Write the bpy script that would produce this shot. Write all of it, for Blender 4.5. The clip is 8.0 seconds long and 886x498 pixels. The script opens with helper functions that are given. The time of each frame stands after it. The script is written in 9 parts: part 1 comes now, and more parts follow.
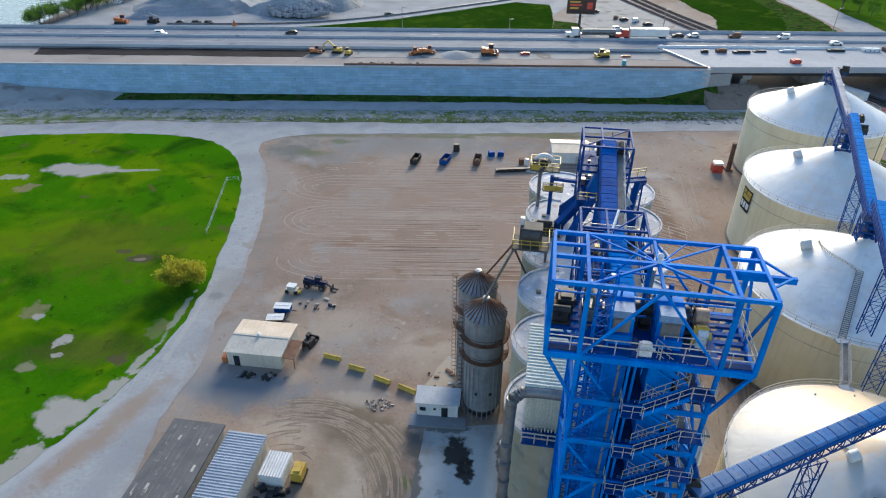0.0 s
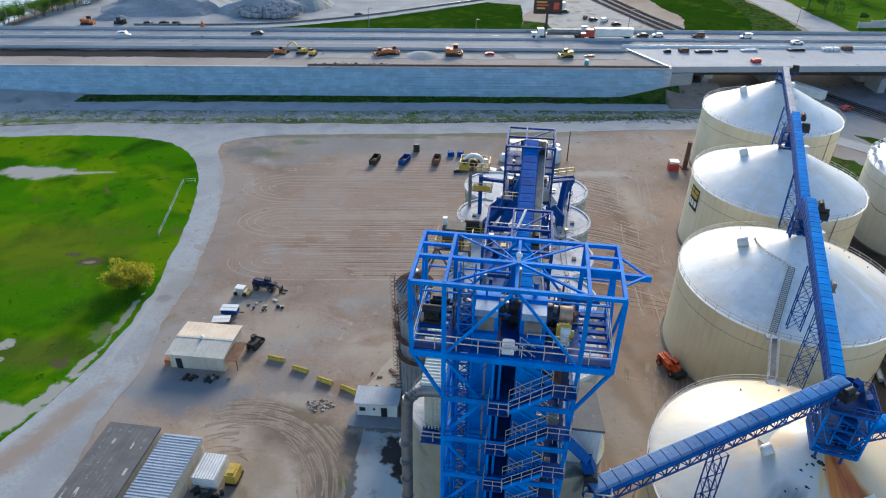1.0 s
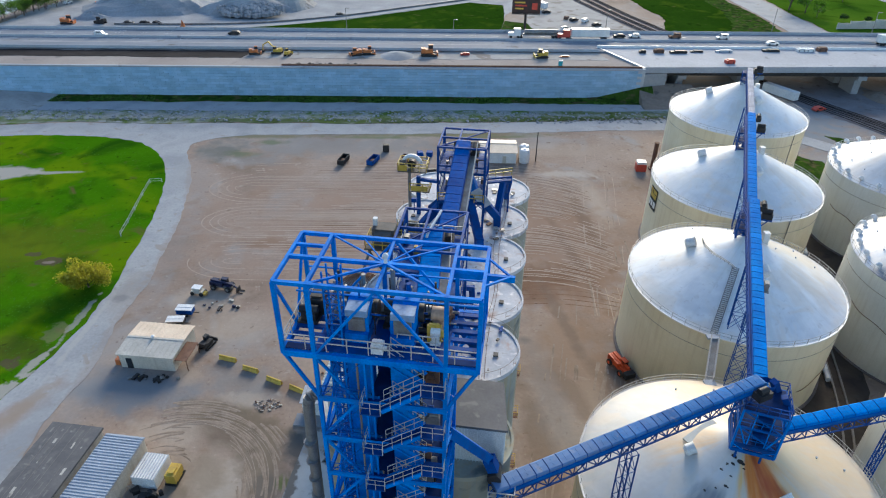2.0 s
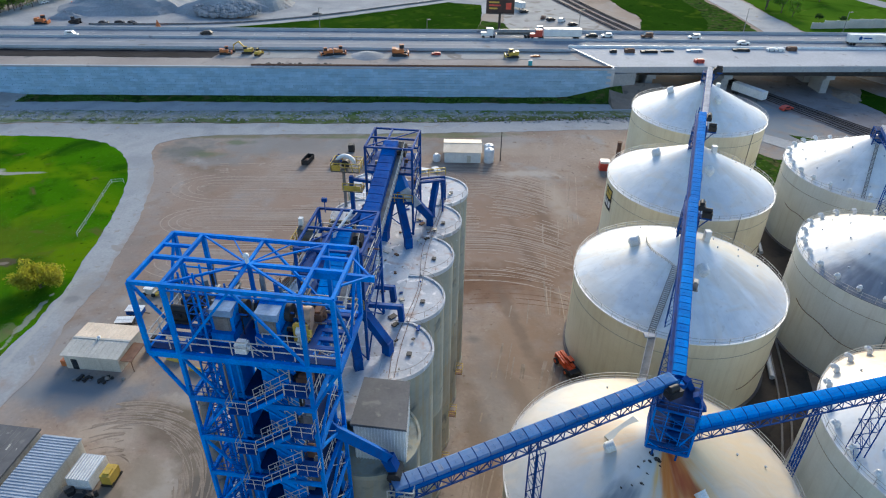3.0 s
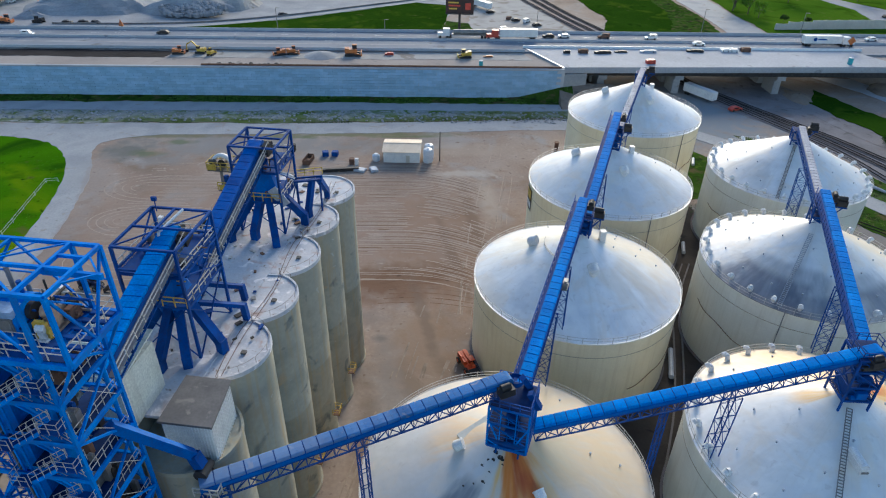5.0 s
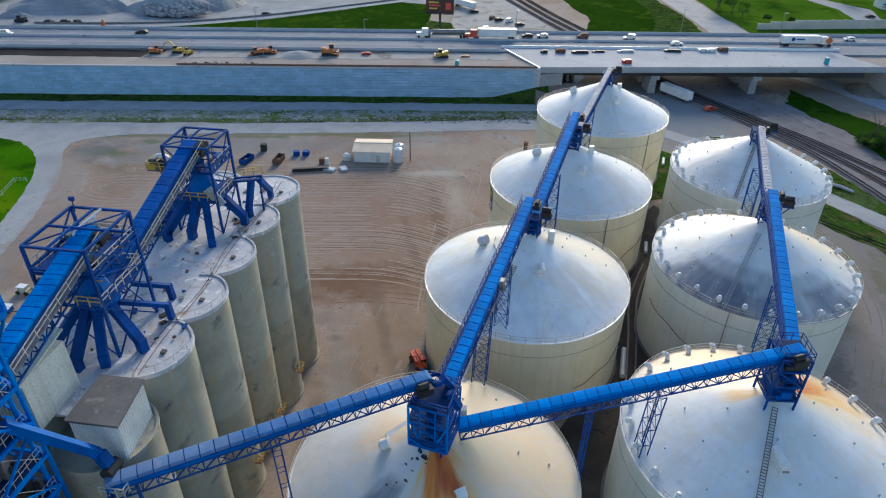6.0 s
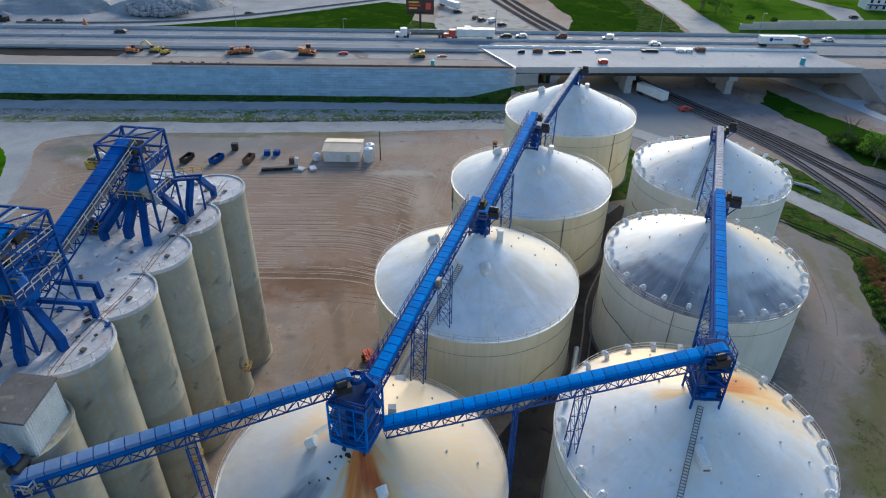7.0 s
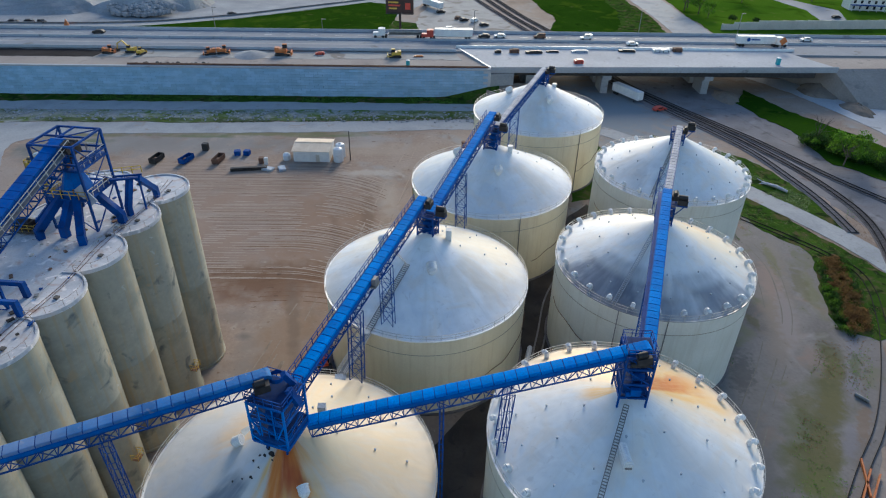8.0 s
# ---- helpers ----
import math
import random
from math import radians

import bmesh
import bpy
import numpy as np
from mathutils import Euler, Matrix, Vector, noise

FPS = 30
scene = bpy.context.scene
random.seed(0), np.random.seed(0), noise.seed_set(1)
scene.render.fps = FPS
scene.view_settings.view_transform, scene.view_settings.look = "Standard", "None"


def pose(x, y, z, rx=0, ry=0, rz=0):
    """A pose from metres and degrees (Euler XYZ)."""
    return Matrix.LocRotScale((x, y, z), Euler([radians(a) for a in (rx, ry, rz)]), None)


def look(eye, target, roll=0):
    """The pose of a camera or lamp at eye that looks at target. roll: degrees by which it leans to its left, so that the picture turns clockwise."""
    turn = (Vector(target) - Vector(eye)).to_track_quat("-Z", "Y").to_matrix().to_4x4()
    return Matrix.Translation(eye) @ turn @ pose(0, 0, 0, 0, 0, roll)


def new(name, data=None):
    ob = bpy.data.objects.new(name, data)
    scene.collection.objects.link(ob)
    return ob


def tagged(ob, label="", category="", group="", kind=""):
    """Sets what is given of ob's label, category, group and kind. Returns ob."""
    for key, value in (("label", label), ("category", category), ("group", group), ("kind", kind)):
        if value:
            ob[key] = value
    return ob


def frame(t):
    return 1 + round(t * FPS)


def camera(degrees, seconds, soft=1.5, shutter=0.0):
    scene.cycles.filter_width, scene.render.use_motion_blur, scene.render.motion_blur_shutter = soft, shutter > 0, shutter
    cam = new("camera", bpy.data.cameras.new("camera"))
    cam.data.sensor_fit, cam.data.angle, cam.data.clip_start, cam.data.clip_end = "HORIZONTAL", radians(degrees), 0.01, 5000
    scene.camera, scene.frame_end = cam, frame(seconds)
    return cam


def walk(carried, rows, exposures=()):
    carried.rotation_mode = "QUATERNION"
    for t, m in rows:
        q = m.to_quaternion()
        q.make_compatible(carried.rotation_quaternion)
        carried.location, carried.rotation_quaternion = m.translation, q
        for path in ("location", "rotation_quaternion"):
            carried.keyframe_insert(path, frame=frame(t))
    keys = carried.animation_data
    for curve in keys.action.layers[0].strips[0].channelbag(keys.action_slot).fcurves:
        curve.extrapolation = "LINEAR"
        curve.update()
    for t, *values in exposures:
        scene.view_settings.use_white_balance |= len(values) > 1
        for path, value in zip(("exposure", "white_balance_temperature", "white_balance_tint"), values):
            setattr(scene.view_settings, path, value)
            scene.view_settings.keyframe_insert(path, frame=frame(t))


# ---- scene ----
import colorsys

cam = camera(69.0, 8.0, 1.15)
PATH = [
    (0, (2.253, -0.094, 74.695), (2.228, 1.586, 73.611), 0.3),
    (0.5, (6.02, -0.212, 74.839), (6.012, 1.469, 73.755), 0.4),
    (1, (9.756, -0.334, 74.973), (9.769, 1.346, 73.889), 0.5),
    (1.5, (13.628, -0.471, 75.122), (13.643, 1.209, 74.038), 0.6),
    (3, (25.622, -0.831, 75.428), (25.66, 0.848, 74.343), 0.8),
    (3.5, (29.703, -1.052, 75.573), (29.742, 0.628, 74.487), 0.8),
    (4, (33.784, -1.146, 75.647), (33.823, 0.533, 74.561), 0.8),
    (4.5, (37.852, -1.248, 75.603), (37.892, 0.432, 74.519), 0.9),
    (6, (49.879, -1.695, 75.956), (49.922, -0.016, 74.87), 1.0),
    (6.5, (53.9, -1.892, 76.01), (53.944, -0.212, 74.925), 1.0),
    (7, (57.907, -2.08, 76.099), (57.952, -0.401, 75.013), 1.1),
    (7.5, (61.93, -2.224, 76.108), (61.976, -0.545, 75.023), 1.1),
    (8, (65.994, -2.438, 76.214), (66.041, -0.759, 75.129), 1.1),
]
walk(cam, [(t, look(eye, target, roll)) for t, eye, target, roll in PATH], [(0.0, 0.56, 5490.0, 8.0), (3.5, 0.46, 5420.0, 8.0), (8.0, 0.22, 5400.0, 8.0)])

# ---- light: a low hazy sun ahead, and its sky ----
SUN_WAY, SUN_UP = radians(13), radians(22)
world = bpy.data.worlds.new("sky")
scene.world = world
world.use_nodes = True
sky = world.node_tree.nodes.new("ShaderNodeTexSky")
sky.sky_type, sky.sun_disc = "NISHITA", False
sky.sun_elevation, sky.sun_rotation, sky.dust_density, sky.air_density = SUN_UP, SUN_WAY, 0.6, 1.2
world.node_tree.links.new(sky.outputs[0], world.node_tree.nodes["Background"].inputs[0])
world.node_tree.nodes["Background"].inputs[1].default_value = 0.14
sun = new("sun", bpy.data.lights.new("sun", "SUN"))
sun.data.energy, sun.data.angle, sun.data.color = 3.6, radians(22.0), (1.0, 0.79, 0.52)
sun_from = Vector((math.sin(SUN_WAY) * math.cos(SUN_UP), math.cos(SUN_WAY) * math.cos(SUN_UP), math.sin(SUN_UP)))
sun.matrix_world = look(sun_from * 300, (0, 0, 0))


# ---- materials ----
def material(name, colors, scale=1.0, fine=12.0, rough=0.7, metal=0.0, bump=0.15, bump_size=0.03, streak=0.0, streak_color=None, spots=None, vary=0.0, grit=(0.78, 1.15)):
    """colors: two or three linear colours mixed by a large and a fine noise in metres; streak: vertical run-off stains; spots: (colour, size, share) patches."""
    m = bpy.data.materials.new(name)
    m.use_nodes = True
    nt = m.node_tree
    bs = nt.nodes["Principled BSDF"]
    bs.inputs["Roughness"].default_value, bs.inputs["Metallic"].default_value = rough, metal
    geo = nt.nodes.new("ShaderNodeNewGeometry")

    def noise_tex(s, detail=4.0, dist=0.0, vec=None):
        n = nt.nodes.new("ShaderNodeTexNoise")
        n.inputs["Scale"].default_value, n.inputs["Detail"].default_value, n.inputs["Distortion"].default_value = s, detail, dist
        nt.links.new(vec or geo.outputs["Position"], n.inputs["Vector"])
        return n.outputs["Fac"]

    def ramp(fac, stops):
        r = nt.nodes.new("ShaderNodeValToRGB")
        el = r.color_ramp.elements
        while len(el) < len(stops):
            el.new(0.5)
        for e, (p, c) in zip(el, stops):
            e.position, e.color = p, (*c, 1) if len(c) == 3 else c
        nt.links.new(fac, r.inputs[0])
        return r.outputs[0]

    def mixed(fac, a, b, mode="MIX"):
        x = nt.nodes.new("ShaderNodeMix")
        x.data_type, x.blend_type = "RGBA", mode
        for sock, v in ((x.inputs[0], fac), (x.inputs[6], a), (x.inputs[7], b)):
            if isinstance(v, (int, float)):
                sock.default_value = v
            elif isinstance(v, tuple):
                sock.default_value = (*v, 1)
            else:
                nt.links.new(v, sock)
        return x.outputs[2]

    cols = list(colors)
    n = len(cols)
    base = ramp(noise_tex(scale, 5.0, 0.3), [(0.32 + 0.36 * i / max(1, n - 1), c) for i, c in enumerate(cols)])
    grain = noise_tex(fine, 3.0)
    base = mixed(1.0, base, ramp(grain, [(0.25, (grit[0],) * 3), (0.75, (grit[1],) * 3)]), "MULTIPLY")
    if streak:
        mp = nt.nodes.new("ShaderNodeMapping")
        mp.inputs["Scale"].default_value = (1.0, 1.0, 0.06)
        nt.links.new(geo.outputs["Position"], mp.inputs["Vector"])
        s = ramp(noise_tex(1.6, 4.0, 0.2, mp.outputs[0]), [(0.5, (0, 0, 0)), (0.72, (streak,) * 3)])
        base = mixed(s, base, streak_color or (0.1, 0.09, 0.07))
    if spots:
        for c, size, share, *soft in spots if isinstance(spots, list) else [spots]:
            s = ramp(noise_tex(1.0 / size, 6.0, 0.6), [(1 - share, (0, 0, 0)), (min(1.0, 1 + (soft[0] if soft else 0.06) - share), (1, 1, 1))])
            base = mixed(s, base, c)
    if vary:
        oi = nt.nodes.new("ShaderNodeObjectInfo")
        base = mixed(1.0, base, ramp(oi.outputs["Random"], [(0.0, (1 - vary,) * 3), (1.0, (1 + vary,) * 3)]), "MULTIPLY")
    nt.links.new(base, bs.inputs["Base Color"])
    if bump:
        b = nt.nodes.new("ShaderNodeBump")
        b.inputs["Strength"].default_value, b.inputs["Distance"].default_value = bump, bump_size
        nt.links.new(grain, b.inputs["Height"])
        nt.links.new(b.outputs[0], bs.inputs["Normal"])
    r = ramp(grain, [(0.3, (max(0.02, rough - 0.1),) * 3), (0.7, (min(1.0, rough + 0.1),) * 3)])
    nt.links.new(r, bs.inputs["Roughness"])
    return m


BLUE = material("blue paint", [(0.003, 0.135, 0.55), (0.006, 0.23, 0.75)], 0.5, 6, 0.72, bump=0.05, streak=0.35, streak_color=(0.03, 0.09, 0.28), vary=0.1)
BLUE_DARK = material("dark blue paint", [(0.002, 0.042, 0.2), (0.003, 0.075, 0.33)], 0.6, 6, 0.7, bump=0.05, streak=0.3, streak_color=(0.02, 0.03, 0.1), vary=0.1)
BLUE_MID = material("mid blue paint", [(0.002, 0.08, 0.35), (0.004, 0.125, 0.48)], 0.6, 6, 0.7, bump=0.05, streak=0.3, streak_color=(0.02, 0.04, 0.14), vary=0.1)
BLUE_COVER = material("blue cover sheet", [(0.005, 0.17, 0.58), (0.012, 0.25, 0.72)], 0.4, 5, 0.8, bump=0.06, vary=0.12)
DUSTY_COVER = material("dust covered blue sheet", [(0.012, 0.11, 0.34), (0.03, 0.17, 0.44)], 0.4, 5, 0.8, bump=0.06, vary=0.14, spots=((0.2, 0.23, 0.3), 1.2, 0.4, 0.1))
SLAT_COVER = material("pale slatted cover", [(0.33, 0.34, 0.4), (0.44, 0.45, 0.5)], 0.4, 5, 0.8, bump=0.06, vary=0.12)
PALE_BLUE = material("pale blue sheet", [(0.17, 0.29, 0.47), (0.25, 0.36, 0.53)], 0.5, 5, 0.6, bump=0.05, streak=0.3, streak_color=(0.2, 0.24, 0.32))
PALE_COVER = material("pale cover sheet", [(0.36, 0.4, 0.46), (0.48, 0.51, 0.56)], 0.4, 5, 0.5, bump=0.06, vary=0.08)
GRATING_SHADE = material("dark grating and shaft shade", [(0.003, 0.02, 0.085), (0.006, 0.035, 0.14)], 0.8, 9, 0.85, bump=0.2, bump_size=0.05)
for m_ in (BLUE, BLUE_DARK, BLUE_MID, GRATING_SHADE):
    m_.node_tree.nodes["Principled BSDF"].inputs["Specular IOR Level"].default_value = 0.25
BLUE_COVER.node_tree.nodes["Principled BSDF"].inputs["Specular IOR Level"].default_value = 0.1
WALL_PALE = material("pale tank wall paint", [(0.7, 0.69, 0.6), (0.78, 0.77, 0.69)], 0.2, 3.0, 0.5, bump=0.06, streak=0.3, streak_color=(0.5, 0.45, 0.34), vary=0.05, grit=(0.95, 1.03))
TANK_WALL = material("cream tank wall paint", [(0.71, 0.63, 0.43), (0.78, 0.71, 0.52)], 0.2, 3.0, 0.5, bump=0.06, streak=0.3, streak_color=(0.5, 0.4, 0.24), vary=0.05, grit=(0.95, 1.03))
SEAM = material("faded weld seam", [(0.34, 0.3, 0.22), (0.44, 0.4, 0.31)], 0.3, 3.0, 0.7, bump=0.0)
# ochre streaks are run-off stain plus a painted share of the warm sunlit edge
CONCRETE = material("grey silo concrete", [(0.26, 0.27, 0.22), (0.36, 0.345, 0.275), (0.3, 0.302, 0.25)], 0.22, 2.0, 0.85, bump=0.12, grit=(0.9, 1.07), streak=0.65, streak_color=(0.38, 0.28, 0.14), spots=[((0.35, 0.29, 0.19), 3.5, 0.38, 0.16), ((0.13, 0.145, 0.14), 2.6, 0.4, 0.12), ((0.47, 0.48, 0.45), 1.1, 0.3, 0.08), ((0.42, 0.31, 0.18), 2.2, 0.34, 0.12)], vary=0.07)
ROOF_CONC = material("stained roof concrete", [(0.4, 0.42, 0.46), (0.52, 0.53, 0.56), (0.6, 0.57, 0.56)], 0.35, 4.0, 0.8, bump=0.15, grit=(0.88, 1.08), spots=[((0.42, 0.31, 0.27), 2.0, 0.42, 0.14), ((0.8, 0.77, 0.76), 1.4, 0.42, 0.1), ((0.25, 0.21, 0.19), 0.8, 0.34), ((0.3, 0.33, 0.39), 3.0, 0.4, 0.14), ((0.36, 0.25, 0.19), 0.5, 0.33, 0.06)], vary=0.08)
STEEL = material("weathered grey steel", [(0.2, 0.2, 0.2), (0.3, 0.3, 0.29)], 0.8, 8, 0.5, 0.5, bump=0.1, streak=0.5, streak_color=(0.2, 0.13, 0.09))
RAIL_PAINT = material("pale rail paint", [(0.44, 0.42, 0.39), (0.56, 0.53, 0.48)], 1.0, 8, 0.5, bump=0.0)
YELLOW = material("yellow paint", [(0.5, 0.33, 0.04), (0.6, 0.42, 0.06)], 0.6, 8, 0.5, bump=0.1, streak=0.3)
ORANGE = material("orange machine paint", [(0.45, 0.13, 0.03), (0.55, 0.19, 0.05)], 0.6, 8, 0.5)
LIFT = material("red orange machine paint", [(0.6, 0.07, 0.015), (0.7, 0.11, 0.02)], 0.6, 8, 0.5)
GEAR = material("dark oily steel", [(0.07, 0.068, 0.066), (0.12, 0.112, 0.105)], 0.8, 6, 0.75, bump=0.1, streak=0.4, streak_color=(0.13, 0.09, 0.06))
CAP_RAIL = material("dull brown rail paint", [(0.25, 0.22, 0.19), (0.36, 0.31, 0.27)], 0.5, 6, 0.75, bump=0.0)
RED = material("red paint", [(0.45, 0.05, 0.03), (0.55, 0.08, 0.05)], 0.7, 8, 0.5)
WHITE = material("white paint", [(0.68, 0.68, 0.68), (0.8, 0.8, 0.78)], 0.6, 8, 0.45, vary=0.04)
BLACK = material("black rubber", [(0.015, 0.015, 0.016), (0.03, 0.03, 0.03)], 1.5, 9, 0.8)
DARK = material("dark steel", [(0.02, 0.02, 0.024), (0.05, 0.047, 0.045)], 0.9, 7, 0.6, 0.3)
RUST = material("rusted steel", [(0.12, 0.06, 0.04), (0.2, 0.11, 0.07)], 0.8, 7, 0.85)
GLASS = material("dark window glass", [(0.02, 0.025, 0.03), (0.03, 0.035, 0.045)], 1.0, 2, 0.12, bump=0.0)
BEIGE_ROOF = material("tan sheet roof", [(0.66, 0.53, 0.39), (0.76, 0.63, 0.48)], 0.4, 5, 0.6, bump=0.1)
GREY_ROOF = material("grey sheet roof", [(0.46, 0.44, 0.39), (0.56, 0.53, 0.47)], 0.4, 5, 0.6, bump=0.1, streak=0.2)
DARK_ROOF = material("dark patched roof", [(0.1, 0.1, 0.105), (0.15, 0.145, 0.145)], 0.5, 4, 0.8, spots=((0.2, 0.19, 0.18), 1.5, 0.36))
FELT_PATCH = material("worn felt patch", [(0.17, 0.165, 0.16), (0.23, 0.22, 0.21)], 0.5, 4, 0.85, vary=0.15)
NAVY = material("dark navy machine paint", [(0.008, 0.012, 0.045), (0.016, 0.022, 0.075)], 0.6, 6, 0.55)
TAN = material("faded tan paint", [(0.4, 0.26, 0.17), (0.5, 0.33, 0.22)], 0.5, 5, 0.6, bump=0.05)
FILTER = material("pale beige corrugated sheet", [(0.68, 0.68, 0.58), (0.78, 0.77, 0.66)], 0.4, 5, 0.65, bump=0.06, streak=0.4, streak_color=(0.42, 0.4, 0.32))
SHED_WALL = material("beige shed wall", [(0.5, 0.47, 0.4), (0.6, 0.56, 0.48)], 0.4, 5, 0.65, bump=0.08, streak=0.4, streak_color=(0.3, 0.25, 0.18))
PLASTIC = material("white plastic", [(0.6, 0.62, 0.65), (0.72, 0.73, 0.75)], 0.8, 6, 0.4, bump=0.0)
TEAL = material("teal plastic", [(0.03, 0.3, 0.36), (0.05, 0.36, 0.42)], 0.8, 6, 0.5)


def ground_material(name, colors, scale, fine, rough=0.95, bump=0.5, spots=None):
    """A ground: mixed earths, fine grit and stains."""
    m = material(name, colors, scale, fine, rough, bump=bump * 0.5, bump_size=0.08, spots=spots, grit=(0.87, 1.08))
    m.node_tree.nodes["Principled BSDF"].inputs["Specular IOR Level"].default_value = 0.12
    return m



def lay_patches(m, stains, grain=0.25, soft=0.35):
    """Lays patches of another colour on a ground, such as spilt earth, dust or painted shade: (x, y, half length, half
    width, turn, colour, strength), ragged at the edge.
    """
    nt = m.node_tree
    bs = nt.nodes["Principled BSDF"]
    geo, ns = nt.nodes.new("ShaderNodeNewGeometry"), nt.nodes.new("ShaderNodeTexNoise")
    ns.inputs["Scale"].default_value, ns.inputs["Detail"].default_value = grain, 6.0
    nt.links.new(geo.outputs["Position"], ns.inputs["Vector"])
    for x, y, rx, ry, turn, c, k in stains:
        mp, ln, ad, mr, mx = (nt.nodes.new(n) for n in ("ShaderNodeMapping", "ShaderNodeVectorMath", "ShaderNodeMath", "ShaderNodeMapRange", "ShaderNodeMix"))
        mp.vector_type = "TEXTURE"
        mp.inputs["Location"].default_value, mp.inputs["Rotation"].default_value, mp.inputs["Scale"].default_value = (x, y, 0), (0, 0, radians(turn)), (rx, ry, 1000.0)
        ln.operation, ad.operation = "LENGTH", "MULTIPLY_ADD"
        nt.links.new(geo.outputs["Position"], mp.inputs["Vector"])
        nt.links.new(mp.outputs[0], ln.inputs[0])
        nt.links.new(ns.outputs["Fac"], ad.inputs[0])
        ad.inputs[1].default_value = 1.6
        nt.links.new(ln.outputs["Value"], ad.inputs[2])
        mr.inputs[1].default_value, mr.inputs[2].default_value, mr.inputs[3].default_value, mr.inputs[4].default_value = 1.5 - soft, 1.5 + soft, k, 0.0
        nt.links.new(ad.outputs[0], mr.inputs[0])
        mx.data_type = "RGBA"
        nt.links.new(mr.outputs[0], mx.inputs[0])
        nt.links.new(bs.inputs["Base Color"].links[0].from_socket, mx.inputs[6])
        mx.inputs[7].default_value = (*c, 1)
        nt.links.new(mx.outputs[2], bs.inputs["Base Color"])


DIRT = ground_material("brown yard dirt", [(0.21, 0.158, 0.122), (0.295, 0.228, 0.182), (0.34, 0.282, 0.238)], 0.045, 1.5, spots=[((0.29, 0.28, 0.27), 14.0, 0.48, 0.2), ((0.22, 0.15, 0.1), 7.0, 0.42, 0.18), ((0.4, 0.36, 0.31), 3.0, 0.36, 0.14), ((0.18, 0.135, 0.105), 1.1, 0.37, 0.1), ((0.37, 0.32, 0.275), 0.7, 0.35, 0.08)])
GRAVEL = ground_material("pale grey gravel", [(0.3, 0.29, 0.275), (0.4, 0.385, 0.365), (0.34, 0.33, 0.31)], 0.08, 2.0, spots=((0.24, 0.215, 0.19), 7.0, 0.42))
TRACK = ground_material("churned dark earth", [(0.17, 0.14, 0.115), (0.25, 0.205, 0.165), (0.21, 0.18, 0.15)], 0.12, 1.5, spots=((0.13, 0.115, 0.1), 3.5, 0.4))
ROAD = ground_material("worn concrete road", [(0.28, 0.292, 0.308), (0.36, 0.368, 0.378), (0.32, 0.328, 0.338)], 0.09, 1.8, 0.85, 0.2, spots=[((0.3, 0.28, 0.26), 4.0, 0.38), ((0.25, 0.245, 0.24), 1.3, 0.36, 0.1)])
ASPHALT = ground_material("grey road surface", [(0.2, 0.218, 0.25), (0.265, 0.285, 0.32)], 0.05, 1.5, 0.8, 0.15, spots=((0.16, 0.16, 0.165), 6.0, 0.35))
SOUND_WALL = material("cream concrete wall panel", [(0.6, 0.57, 0.5), (0.7, 0.66, 0.58)], 0.2, 4, 0.85, streak=0.3, streak_color=(0.4, 0.38, 0.33))
DECK = ground_material("pale concrete deck", [(0.36, 0.372, 0.402), (0.45, 0.462, 0.49)], 0.06, 1.5, 0.8, 0.15, spots=((0.26, 0.265, 0.275), 5.0, 0.36))
BUILD_DIRT = ground_material("pinkish construction earth", [(0.3, 0.26, 0.235), (0.38, 0.335, 0.3)], 0.06, 1.5, spots=((0.24, 0.215, 0.2), 6.0, 0.4))
# brown soil with the shade between the tall tanks put into its colour
ALLEY = ground_material("brown soil darkened by tank shade", [(0.045, 0.039, 0.035), (0.085, 0.07, 0.058)], 0.15, 2.0, spots=((0.04, 0.037, 0.035), 2.5, 0.42, 0.1))
TRENCH = ground_material("earth in trench shade", [(0.014, 0.012, 0.014), (0.03, 0.026, 0.028)], 0.15, 2.0)
GRASS = ground_material("green meadow grass", [(0.026, 0.1, 0.001), (0.055, 0.16, 0.001), (0.036, 0.125, 0.001)], 0.035, 1.6, 0.9, 0.4, spots=[((0.105, 0.19, 0.001), 18.0, 0.54, 0.12), ((0.02, 0.07, 0.003), 13.0, 0.46, 0.16), ((0.1, 0.1, 0.028), 7.0, 0.38, 0.12), ((0.018, 0.055, 0.003), 1.6, 0.37, 0.1)])
FIELD = ground_material("dark green field grass", [(0.016, 0.045, 0.004), (0.03, 0.07, 0.006)], 0.03, 1.6, 0.9, 0.0, spots=[((0.06, 0.1, 0.008), 14.0, 0.46, 0.15), ((0.014, 0.04, 0.004), 7.0, 0.4, 0.1), ((0.1, 0.1, 0.03), 5.0, 0.36, 0.12), ((0.03, 0.075, 0.003), 1.5, 0.42, 0.08)])
LAWN = ground_material("mown lawn grass", [(0.05, 0.115, 0.008), (0.085, 0.16, 0.012)], 0.03, 1.6, 0.9, 0.0, spots=[((0.035, 0.08, 0.006), 12.0, 0.46, 0.15), ((0.12, 0.15, 0.03), 5.0, 0.38, 0.12)])
GRASSES = [GRASS, FIELD, LAWN]
GRASS_DARK = ground_material("dark rough grass", [(0.03, 0.065, 0.01), (0.055, 0.1, 0.016)], 0.09, 1.3, 0.9, 0.8, spots=[((0.1, 0.085, 0.04), 4.0, 0.47, 0.12), ((0.08, 0.13, 0.012), 2.2, 0.4, 0.1), ((0.02, 0.034, 0.012), 2.6, 0.47, 0.12), ((0.14, 0.12, 0.075), 1.1, 0.36, 0.08)])
GRASSES.append(GRASS_DARK)
for m_ in GRASSES:
    m_.node_tree.nodes["Principled BSDF"].inputs["Specular IOR Level"].default_value = 0.0
